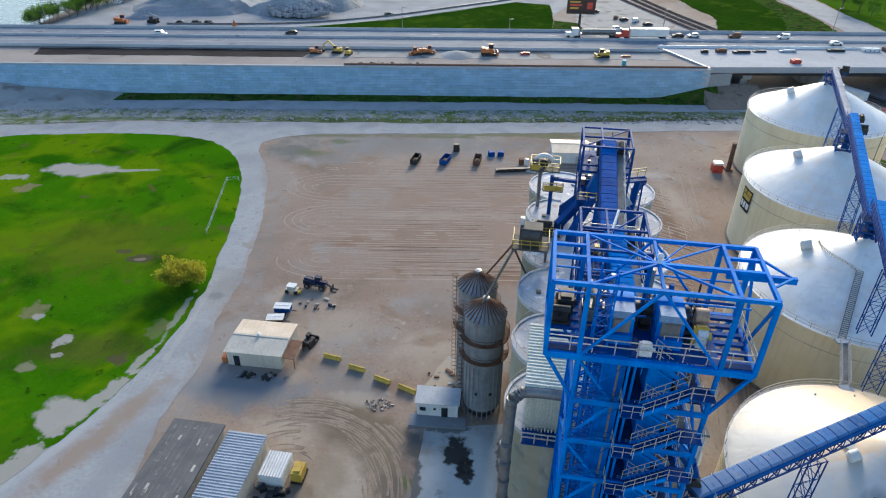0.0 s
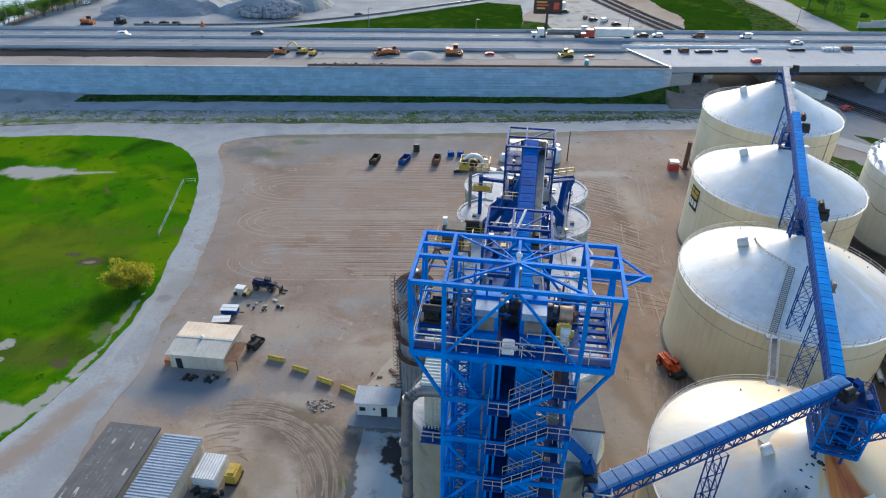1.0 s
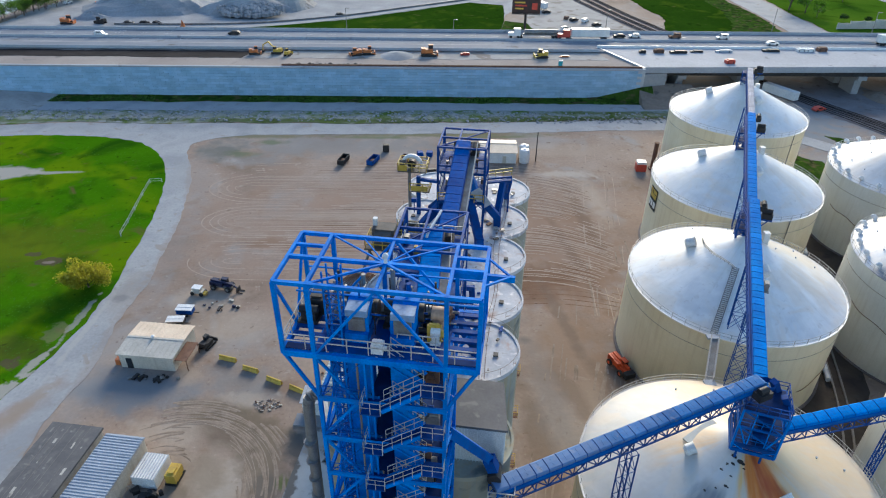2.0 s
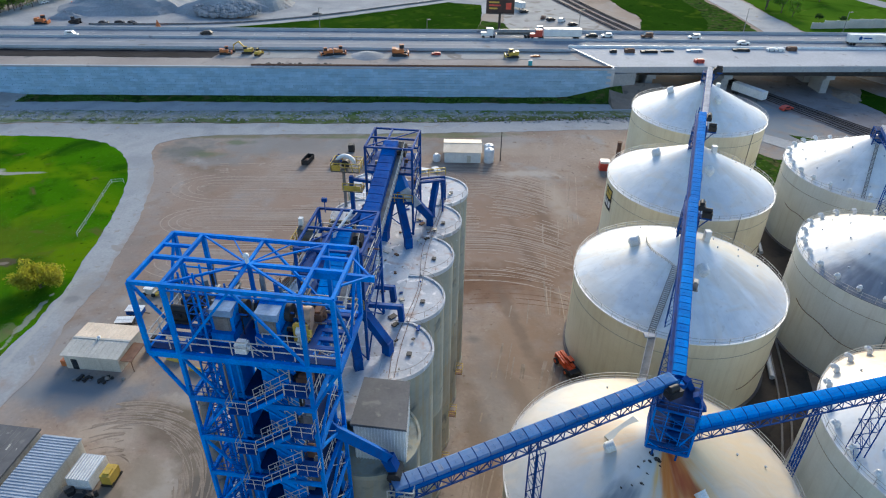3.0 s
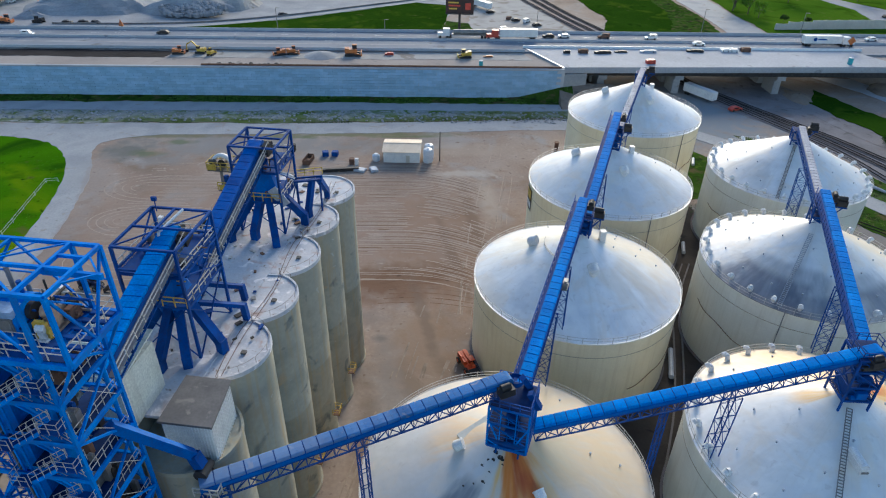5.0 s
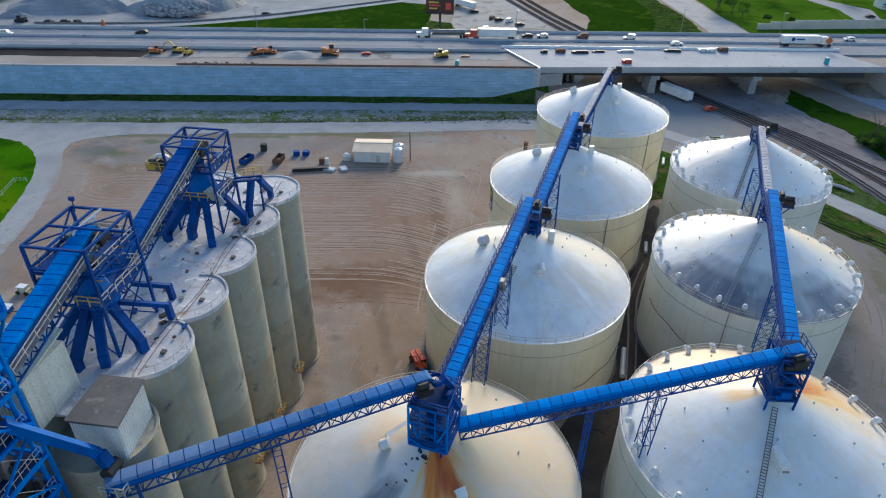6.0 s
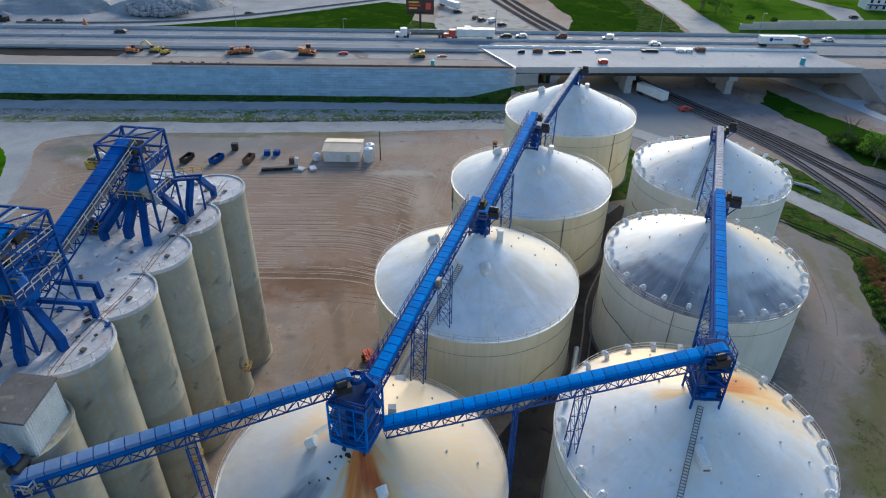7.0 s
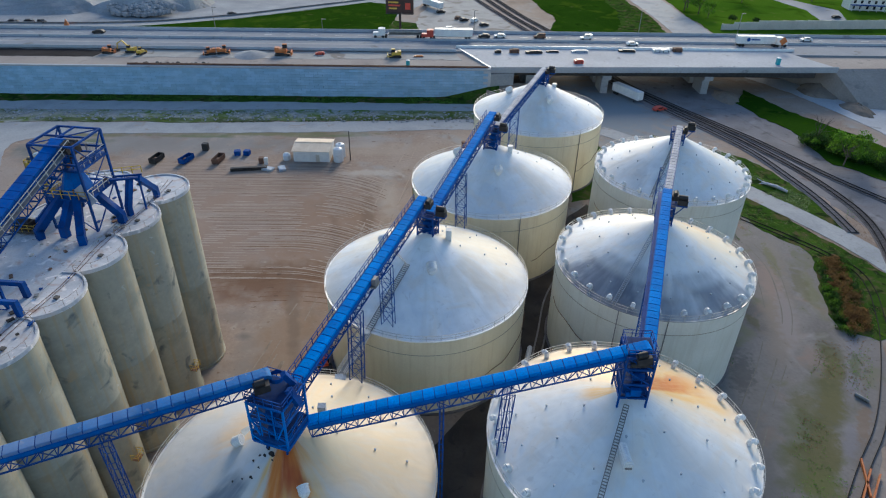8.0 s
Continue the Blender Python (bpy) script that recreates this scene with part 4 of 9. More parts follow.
s.f += [(j * (nx + 1) + i, j * (nx + 1) + i + 1, (j + 1) * (nx + 1) + i + 1, (j + 1) * (nx + 1) + i) for j in range(ny) for i in range(nx)]
solid("spoil_mound", s, GRAVEL, "grey earth mound against the wall", "ground", "structure", smooth=60)


# ---- white steel tanks ----
def vent_drum(parent, x, y, z, k=1.0):
    """A roof fan: a drum lying along the slope with a domed outer end and its mouth towards the apex."""
    u = Vector((-x, -y, 0)).normalized()
    a = (u * math.cos(radians(25)) + Vector((0, 0, math.sin(radians(25))))).normalized()
    r, c = 0.8 * k, Vector((x, y, z + 0.75 * k))
    s = Shape().tube(c - a * 0.45 * k, c + a * 0.7 * k, r, r, 20).tube(c - a * 0.85 * k, c - a * 0.45 * k, r * 0.6, r, 20).tube(c + a * 0.6 * k, c + a * 0.78 * k, r + 0.05, r + 0.05, 20)
    s.tube((x, y, z - 0.6), c, r * 0.75, r * 0.7, 14)
    v = part("roof_vent", s, WHITE, parent, "white drum-shaped roof fan", 40)
    part("mouth", Shape().tube(c + a * 0.77 * k, c + a * 0.8 * k, r * 0.86, r * 0.86, 18), PALE_COVER, v, "grey louvred mouth")
    return v


def tank(x, y, r, eave, rise, label, studs, rim_vents, shared, stains=(), tone=1.0):
    m = thing("storage_tank", pose(x, y, 0), label, "storage tank", "large white steel storage tanks")
    top = lambda d: eave + rise * (1 - d / r)
    part("tank_wall", Shape().lathe((0, 0, 0), [(r, 0.0), (r, eave - 0.02), (r - 0.3, eave)], 96), WALL_PALE if studs else TANK_WALL, m, "cream painted steel shell", 40)
    part("roof_cone", Shape().lathe((0, 0, 0), [(r + 0.25, eave - 0.12), (r + 0.25, eave + 0.06)] + [(r * (1 - i / 8) + 0.02, eave + rise * i / 8) for i in range(9)], 96), roof_material("weathered white roof", x, y, stains, tone), m, "white conical steel roof", 30)
    part("seam_ring", Shape().lathe((0, 0, 0), [(r, eave - 2.84), (r + 0.04, eave - 2.82), (r + 0.04, eave - 2.74), (r, eave - 2.72)], 96), SEAM, m, "faded weld ring", 40)
    part("footing", Shape().lathe((0, 0, 0), [(r + 0.4, 0.0), (r + 0.4, 0.2), (r - 0.2, 0.25)], 72), BALLAST, m, "", 40)
    s = Shape()
    for z in (0.5, 1.0):
        s.lathe((0, 0, eave + z), [(r + 0.1, -0.025), (r + 0.15, -0.025), (r + 0.15, 0.025), (r + 0.1, 0.025), (r + 0.1, -0.025)], 96)
    for i in range(48):
        a = 2 * math.pi * i / 48
        q = ((r + 0.14) * math.cos(a), (r + 0.14) * math.sin(a))
        s.beam((*q, eave - 0.05), (*q, eave + 1.02), 0.06)
    tagged(part("rim_railing", s, RAIL_PAINT, m, "thin pale rim railing"), kind="stuff")
    rnd = random.Random(int(x * 10))
    for ring, n in ((0.33, 6), (0.58, 11), (0.8, 15)):
        for i in range(n if studs else n // 3):
            a = 2 * math.pi * (i + 0.3 * rnd.random()) / n
            d = ring * r
            ob = new("roof_stud", shared[0])
            ob.parent, ob.location = m, (d * math.cos(a), d * math.sin(a), top(d) - 0.05)
    for i in range(rim_vents):
        a = 2 * math.pi * (i + 0.5) / rim_vents
        ob = new("rim_vent", shared[1])
        ob.parent = m
        ob.matrix_local = pose((r - 1.1) * math.cos(a), (r - 1.1) * math.sin(a), top(r - 1.1) - 0.1, 0, 0, math.degrees(a)) @ Matrix.Scale(0.88, 4)
    return m


stud = Shape().lathe((0, 0, 0), [(0.09, 0), (0.09, 0.22), (0.14, 0.23), (0.14, 0.3), (0.02, 0.34)], 8).mesh("roof_stud", PALE_COVER, 40)
hood = Shape().tube((0.2, 0, -0.3), (0.2, 0, 0.55), 0.36, None, 12).tube((0.18, 0, 0.45), (0.4, 0, 0.86), 0.37, None, 12).tube((0.34, 0, 0.82), (0.78, 0, 0.9), 0.37, None, 12).tube((0.7, 0, 0.94), (1.02, 0, 0.62), 0.38, 0.41, 12)
rim_hood = hood.mesh("rim_vent", WHITE, 50)
TANKS_A = [(50.6, 46.3, 13.5), (65.8, 84.4, 14.9), (79.2, 118.6, 15.3), (94.3, 156.5, 15.9)]
TANKS_B = [(89.2, 50.1, 15.6), (103.4, 86.0, 16.9), (118.0, 122.0, 16.2)]
A_LABELS = ("white cone-roofed steel tank with rust streaked roof", "white cone-roofed steel tank with cream walls", "white cone-roofed steel tank bearing a black sign", "white cone-roofed steel tank beside the railway")
B_LABELS = ("white tank ringed with gooseneck vents and rusty stains", "white tank with soot stained roof and gooseneck vents", "white tank ringed with gooseneck roof vents")
# wide cream sectors at 40 and 60 degrees paint sunlight on the far slopes
A_STAIN_LIGHT = (((276, 34, 1.5, 12.5, OCHRE, 0.9), (266, 12, 1.5, 17.5, RUSTY, 0.95), (288, 15, 1.5, 9.5, RUSTY, 1.0), (284, 18, 1.5, 8.0, (0.42, 0.075, 0.012), 1.0), (300, 26, 1.5, 5.5, (0.62, 0.2, 0.03), 0.85), (320, 30, 2.0, 10.0, OCHRE, 0.55), (40, 110, 1.2, 24.0, (0.74, 0.55, 0.3), 0.85), (226, 14, 6.0, 18.0, SOOT_SHADE, 0.85), (240, 30, 8.0, 17.0, SOOT_SHADE, 0.4), (352, 30, 2.0, 9.0, (0.66, 0.58, 0.4), 0.6), (158, 34, 2.5, 11.0, OCHRE, 0.5)), ((330, 22, 6.0, 17.0, (0.6, 0.52, 0.4), 0.5), (60, 95, 1.5, 22.0, (0.84, 0.68, 0.42), 0.65), (150, 26, 3.0, 16.0, (0.68, 0.6, 0.44), 0.5)), ((320, 18, 6.0, 17.0, (0.6, 0.52, 0.4), 0.4),), ((250, 20, 6.0, 17.0, (0.6, 0.52, 0.4), 0.4),))
# wide yellow sectors at 70 and 50 degrees are sunlight painted likewise
B_STAIN_LIGHT = (((165, 18, 1.5, 6.5, OCHRE, 0.8), (70, 100, 1.5, 24.0, (0.86, 0.6, 0.28), 0.85), (305, 30, 4.0, 16.0, (0.6, 0.6, 0.6), 0.4), (32, 26, 1.6, 17.5, OCHRE, 0.9), (35, 15, 1.6, 15.5, RUSTY, 0.95)), ((225, 44, 8.5, 22.0, SOOT_SHADE, 0.55), (215, 34, 11.0, 22.0, (0.1, 0.115, 0.16), 0.75), (285, 36, 9.0, 22.0, SOOT_SHADE, 0.5), (300, 24, 11.5, 22.0, (0.12, 0.135, 0.175), 0.65), (252, 24, 12.5, 22.0, (0.11, 0.125, 0.165), 0.6), (50, 95, 2.0, 22.0, (0.84, 0.66, 0.38), 0.7), (40, 20, 7.0, 17.0, OCHRE, 0.35)), ((205, 30, 8.0, 17.0, SOOT_SHADE, 0.3), (60, 24, 2.0, 8.0, OCHRE, 0.3)))
A_TANKS = [tank(x, y, 16.4, z, 8.3, lb, False, 0, (stud, rim_hood), st, tone) for (x, y, z), lb, st, tone in zip(TANKS_A, A_LABELS, A_STAIN_LIGHT, (0.77, 1.1, 1.0, 1.0))]
B_TANKS = [tank(x, y, 15.8, z, 8.2, lb, True, 26, (stud, rim_hood), st) for (x, y, z), lb, st in zip(TANKS_B, B_LABELS, B_STAIN_LIGHT)]
for t, (x, y, z), spots in zip(A_TANKS, TANKS_A, (((-5.5, -0.2), (2.7, -6.2)), ((-7.1, 3.0), (0.8, -6.3)), ((-7.1, 2.6), (0.6, -6.8)), ((-7.6, 2.0), (1.5, -6.6)))):
    for vx, vy in spots:
        vent_drum(t, vx, vy, z + 8.3 * (1 - math.hypot(vx, vy) / 16.4), 0.75 if t == A_TANKS[0] else 1.0)
part("roof_box", Shape().box((3.2, 4.2, 13.8 + 5.8), (0.9, 0.8, 1.7)), PALE_COVER, A_TANKS[0], "pale sheet metal box")
for t, (vx, vy) in ((A_TANKS[1], (3.5, 0.8)), (A_TANKS[2], (3.4, -0.5)), (A_TANKS[3], (3.6, 0.4))):
    part("roof_box", Shape().box((vx, vy, 15.3 + 6.9), (0.9, 0.9, 2.2)), WHITE, t, "small white roof box")
part("roof_hatch", Shape().box((-2.1, -7.2, 15.9 + 4.7), (1.0, 2.8, 0.9), 0).tube((-2.1, -8.5, 21.0), (-2.1, -5.9, 21.0), 0.45, 0.45, 10), WHITE, B_TANKS[0], "long white roof hatch")
part("hatch_end", Shape().box((-2.1, -8.65, 20.5), (0.7, 0.1, 0.22)), STEEL, B_TANKS[0], "grey louvre at the end of the hatch")


def roof_stair(parent, r, eave, rise, ang, d0, d1, w=0.9, lift=0.25, name="roof_stair", mat=STEEL):
    """A rung stair laid down the slope of a cone roof from the distance d0 to d1."""
    c, s_ = math.cos(radians(ang)), math.sin(radians(ang))
    s = Shape()
    at = lambda d, o: (d * c - o * s_, d * s_ + o * c, eave + rise * (1 - d / r) + lift)
    for o in (-w / 2, w / 2):
        s.beam(at(d0, o), at(d1, o), 0.09)
    n = int((d1 - d0) / 0.3)
    for i in range(n):
        d = d0 + (d1 - d0) * i / n
        s.beam(at(d, -w / 2), at(d, w / 2), 0.12, 0.05)
    return part(name, s, mat, parent, "rung stair on the roof")


roof_stair(B_TANKS[0], 15.8, 15.9, 8.2, 244, 2.4, 15.6, 0.55)
roof_stair(A_TANKS[1], 16.4, 14.9, 8.3, 239.3, 5.8, 16.6)
roof_stair(B_TANKS[1], 15.8, 16.9, 8.2, 232, 3.0, 15.6, 0.6, mat=PALE_COVER)
roof_stair(B_TANKS[2], 15.8, 16.2, 8.2, 238, 3.0, 15.6, 0.5)
# hand line that curls over the roof of the second tank
curl = [(x, y, 14.9 + 8.3 * (1 - math.hypot(x, y) / 16.4)) for x, y, z in smooth_line([(-5.0, 3.6, 0), (-5.5, 1.2, 0), (-5.1, -1.6, 0), (-3.2, -4.9, 0)], 6)]
handrail(A_TANKS[1], curl, RAIL_PAINT, 0.5, 2.4, 0.03, "roof_handrail")
# railed foot bridge from the rim of the second tank down to the first
bridge = thing("foot_bridge", pose(0, 0, 0), "narrow foot bridge with pale rails between two tanks", "walkway")
hi, lo = Vector((57.3, 69.4, 15.15)), Vector((54.2, 62.2, 13.75))
across = Vector((hi.y - lo.y, lo.x - hi.x, 0)).normalized() * 0.5
part("walk_deck", Shape().beam(hi, lo, 0.9, 0.06), STEEL, bridge, "grey walking plate")
for k in (-1, 1):
    bar("stringer", hi + across * k, lo + across * k, 0.09, RAIL_PAINT, bridge, 0.22)
    handrail(bridge, [tuple(hi + across * k), tuple(lo + across * k)], RAIL_PAINT, 1.0, 1.5, 0.04)
part("landing", Shape().box((lo.x, lo.y - 0.4, 13.85), (1.5, 1.1, 0.3)), PALE_COVER, bridge, "pale landing box on the rim")
part("landing", Shape().box((hi.x - 0.3, hi.y + 0.3, 15.2), (1.5, 1.0, 0.25)), PALE_COVER, bridge, "pale landing box on the rim")
# low curb and drops of tar on the roof of the first tank
plinth = Shape().beam((-5.2, 0.95, 19.0), (-1.6, 3.0, 19.95), 1.5, 0.5)
part("roof_curb", plinth, WALL_PALE, A_TANKS[0], "low cream curb on the roof")
tar = random.Random(5)
for cx_, cy_, w in ((-1.6, -1.9, 0.28), (-1.15, -2.55, 0.36), (-3.1, -2.9, 0.16), (-3.1, -4.5, 0.2), (-4.05, -4.5, 0.12), (-2.4, -3.7, 0.13), (-2.4, -2.5, 0.14), (-5.1, -4.5, 0.14), (-1.0, -3.2, 0.12), (-1.9, -2.6, 0.2)):
    zc = 13.5 + 8.3 * (1 - math.hypot(cx_, cy_) / 16.4)
    part("tar_spot", Shape().ball((cx_, cy_, zc), w, 8, 4, 0.35).ball((cx_ + w * tar.uniform(-1, 1), cy_ - w * 0.8, zc - 0.03), w * 0.6, 7, 4, 0.4), BLACK, A_TANKS[0], "black tar drop")
# pipes and lines down the walls
for t, r, e, angs in ((B_TANKS[1], 15.8, 16.9, (236, 262)), (B_TANKS[2], 15.8, 16.2, (250,)), (A_TANKS[2], 16.4, 15.3, (285,)), (A_TANKS[3], 16.4, 15.9, (300,))):
    for a in angs:
        q = ((r + 0.12) * math.cos(radians(a)), (r + 0.12) * math.sin(radians(a)))
        part("wall_pipe", Shape().tube((*q, 0.1), (*q, e + 0.2), 0.08, 0.08, 6), STEEL, t)
# stair line that winds down the shell
for t, r, e, a0, a1, d0, d1 in ((A_TANKS[1], 16.4, 14.9, 292, 352, 10.0, 6.0), (A_TANKS[2], 16.4, 15.3, 296, 350, 10.5, 6.5), (A_TANKS[3], 16.4, 15.9, 300, 345, 10.0, 7.0), (B_TANKS[1], 15.8, 16.9, 182, 262, 7.0, 11.0), (B_TANKS[2], 15.8, 16.2, 185, 250, 7.0, 10.5)):
    s = Shape()
    pts = [((r + 0.12) * math.cos(radians(a0 + (a1 - a0) * i / 20)), (r + 0.12) * math.sin(radians(a0 + (a1 - a0) * i / 20)), e - d0 - (d1 - d0) * i / 20 - 0.25 * math.sin(i * 0.9)) for i in range(21)]
    for p, q in zip(pts, pts[1:]):
        s.beam(p, q, 0.07)
    tagged(part("wall_cable", s, RUST, t, "thin brown cable run across the wall"), kind="stuff")

# the black sign, curved on the wall of the third tank
sx, sy, sz = TANKS_A[2]
sign = thing("tank_sign", pose(sx, sy, 0), "black sign with yellow and white lettering on the tank", "sign")
part("sign_panel", Shape().lathe((0, 0, 0), [(16.45, 9.2), (16.5, 9.4), (16.5, 14.0), (16.45, 14.0)], 16, 176, 189), BLACK, sign, "black curved panel", 40)
for z0, z1, a0, a1, mt in ((12.9, 13.7, 177, 181, YELLOW), (12.9, 13.7, 182, 188, YELLOW), (11.8, 12.7, 177.5, 187.5, YELLOW), (9.9, 11.2, 177, 179.5, WHITE), (9.9, 11.2, 180.5, 183.5, WHITE), (9.9, 11.2, 184.5, 188, WHITE)):
    part("letter_bar", Shape().lathe((0, 0, 0), [(16.5, z0), (16.54, z0), (16.54, z1), (16.5, z1)], 8, a0, a1), mt, sign)


# ---- the grain elevator: concrete silos, roof, steel towers (all on one heading) ----
EL = pose(8.1, 29.75, 0, 0, 0, -8.4)
SILO_R, SILO_TOP = 4.45, 32.0


def curb_rail(parent, r, z, a0, a1):
    s = Shape()
    n = 18
    pts = [(r * math.cos(radians(a0 + (a1 - a0) * i / n)), r * math.sin(radians(a0 + (a1 - a0) * i / n))) for i in range(n + 1)]
    for p, q in zip(pts, pts[1:]):
        s.beam((*p, z + 0.85), (*q, z + 0.85), 0.03)
    for p in pts[::3]:
        s.beam((*p, z), (*p, z + 0.85), 0.03)
    return tagged(part("cap_railing", s, CAP_RAIL, parent, "thin dull brown railing"), kind="stuff")


for lx in (10.5, 2.0):
    for i in range(6):
        ly = 54.3 - 8.58 * i
        top = 29.0 if (i == 5 and lx > 5) else SILO_TOP
        silo = thing("concrete_silo", EL @ pose(lx, ly, 0), "tall grey concrete silo with brown run-off stains", "silo", "row of concrete silos")
        part("silo_shell", Shape().lathe((0, 0, 0), [(SILO_R + 0.15, 0), (SILO_R + 0.15, 0.4), (SILO_R, 0.45), (SILO_R, top * 0.5), (SILO_R + 0.02, top * 0.5 + 0.05), (SILO_R, top * 0.5 + 0.1), (SILO_R, top - 0.35)], 56), CONCRETE, silo, "", 40)
        part("silo_cap", Shape().lathe((0, 0, top - 0.35), [(SILO_R + 0.14, 0), (SILO_R + 0.14, 0.5), (SILO_R - 0.1, 0.5), (SILO_R - 0.1, 0.35), (0.02, 0.37)], 56), ROOF_CONC if top > 30 else CONCRETE, silo, "stained concrete cap with curb", 40)
        if top > 30:
            curb_rail(silo, SILO_R - 0.05, top + 0.1, -75 if lx > 5 else 105, 75 if lx > 5 else 255)
            part("hatch", Shape().box((2.2 if lx > 5 else -2.2, -0.6, top + 0.14), (0.5, 0.5, 0.2)), GEAR, silo, "small dark hatch")
        if lx > 5 and i in (1, 2, 3, 4):
            pf = part("ladder_platform", Shape().box((SILO_R + 0.5, -0.4, 5.6), (0.9, 1.2, 0.08)), RUST, silo, "railed ladder platform")
            handrail(pf, [(SILO_R + 0.05, -1.1, 5.66), (SILO_R + 1.0, -1.1, 5.66), (SILO_R + 1.0, 0.3, 5.66), (SILO_R + 0.05, 0.3, 5.66)], YELLOW, 1.1, 0.7, 0.03)
slab = thing("silo_roof_slab", EL, "stained concrete roof deck between the silos", "roof", kind="structure")
part("slab", Shape().box((6.15, 33.3, SILO_TOP + 0.0), (8.3, 46.0, 0.32)), ROOF_CONC, slab)
rnd = random.Random(5)
# long cables across the roof
for k in range(2):
    s = Shape()
    pts = smooth_line([(11.0 + k * 0.7, 12 + 9 * j, SILO_TOP + 0.12) if j % 2 else (11.8 + k * 0.3, 12 + 9 * j, SILO_TOP + 0.12) for j in range(6)], 4)
    for p, q in zip(pts, pts[1:]):
        s.beam(p, q, 0.045)
    ob = tagged(solid("roof_cable", s, RUST, "rusty cable laid along the silo roof", "cable", group="cables on the silo roof"), kind="stuff")
    ob.matrix_world = EL
for k in range(60):
    px, py = rnd.uniform(3.2, 13.2), rnd.uniform(17, 55)
    w = rnd.uniform(0.15, 0.9)
    ob = solid("roof_scrap", Shape().box((0, 0, 0.09), (w, w * rnd.uniform(0.3, 0.9), 0.14)), rnd.choice((RUST, BLUE_DARK, RAIL_PAINT, DARK, STEEL)), "loose scrap plate on the silo roof", "scrap", group="scrap on the silo roof")
    ob.matrix_world = EL @ pose(px, py, SILO_TOP + 0.15, 0, 0, rnd.uniform(0, 180))

# main tower
TW, TD, TOP_Z, DECK_Z, X1, X2 = 12.15, 5.5, 53.36, 48.0, 2.0, 10.2
tower = thing("steel_tower", EL, "bright blue open steel elevator tower with stairs", "tower")
for x, z0 in ((0, DECK_Z), (X1, 0), (X2, 0), (TW, DECK_Z)):
    for y in (0, TD):
        bar("post", (x, y, z0), (x, y, TOP_Z), 0.26, BLUE, tower)
for y in (0, TD / 2, TD):
    bar("top_beam", (0, y, TOP_Z), (TW, y, TOP_Z), 0.22, BLUE, tower, 0.25)
for x in (0, X1, X2, TW):
    bar("top_beam", (x, 0, TOP_Z), (x, TD, TOP_Z), 0.21, BLUE, tower, 0.27)
bar("top_beam", (X2, TD * 0.75, TOP_Z), (TW, TD * 0.75, TOP_Z), 0.2, BLUE, tower)
bar("top_beam", (0, TD * 0.75, TOP_Z), (X1, TD * 0.75, TOP_Z), 0.2, BLUE, tower)
bar("hoist_beam", (X2 - 0.2, TD * 0.52, TOP_Z - 0.35), (TW + 1.75, TD * 0.52, TOP_Z - 0.35), 0.24, BLUE, tower, 0.4, "blue hoist beam overhanging the tower")
bar("brace", (TW, TD * 0.25, TOP_Z), (TW + 1.5, TD * 0.52, TOP_Z - 0.2), 0.12, BLUE, tower)
bar("brace", (TW, TD * 0.8, TOP_Z), (TW + 1.5, TD * 0.52, TOP_Z - 0.2), 0.12, BLUE, tower)
xm = (X1 + X2) / 2
for x in (X1, X2):
    bar("roof_brace", (x, 0, TOP_Z + 0.05), (xm, TD / 2, TOP_Z + 0.05), 0.14, BLUE, tower)
    bar("roof_brace", (x, TD, TOP_Z + 0.05), (xm, TD / 2, TOP_Z + 0.05), 0.1, BLUE, tower)
    bar("roof_brace", ((x + xm) / 2, TD, TOP_Z + 0.02), (xm, TD / 2, TOP_Z + 0.02), 0.07, BLUE, tower)
part("beacon", Shape().tube((xm, TD / 2, TOP_Z + 0.1), (xm, TD / 2, TOP_Z + 0.5), 0.12, None, 8).ball((xm, TD / 2, TOP_Z + 0.6), 0.2, 10, 6), WHITE, tower, "small white beacon", 40)
bar("roof_strut", (xm, 0, TOP_Z), (xm, TD, TOP_Z), 0.18, BLUE, tower)
for y in (0, TD):
    bar("brace", (X1, y, DECK_Z), (xm, y, TOP_Z), 0.15, BLUE, tower)
    bar("brace", (X2, y, DECK_Z), (xm, y, TOP_Z), 0.15, BLUE, tower)
for x in (0, TW):
    bar("brace", (x, 0, TOP_Z), (x, TD / 2, DECK_Z), 0.16, BLUE, tower)
    bar("brace", (x, TD / 2, DECK_Z), (x, TD, TOP_Z), 0.16, BLUE, tower)
    xi = X1 if x == 0 else X2
    for y in (0, TD):
        bar("knee_brace", (x, y, DECK_Z), (xi, y, DECK_Z - 3.6), 0.19, BLUE, tower)
LEVELS = [DECK_Z - 3.7 * i for i in range(13)]
for x0, x1, y0, y1 in ((0, TW, 0, 0), (0, TW, TD, TD), (0, 0, 0, TD), (TW, TW, 0, TD), (X1, X1, 0, TD), (X2, X2, 0, TD)):
    bar("deck_beam", (x0, y0, DECK_Z), (x1, y1, DECK_Z), 0.26 if x0 == x1 else 0.28, BLUE, tower, 0.46 if x0 == x1 else 0.42)
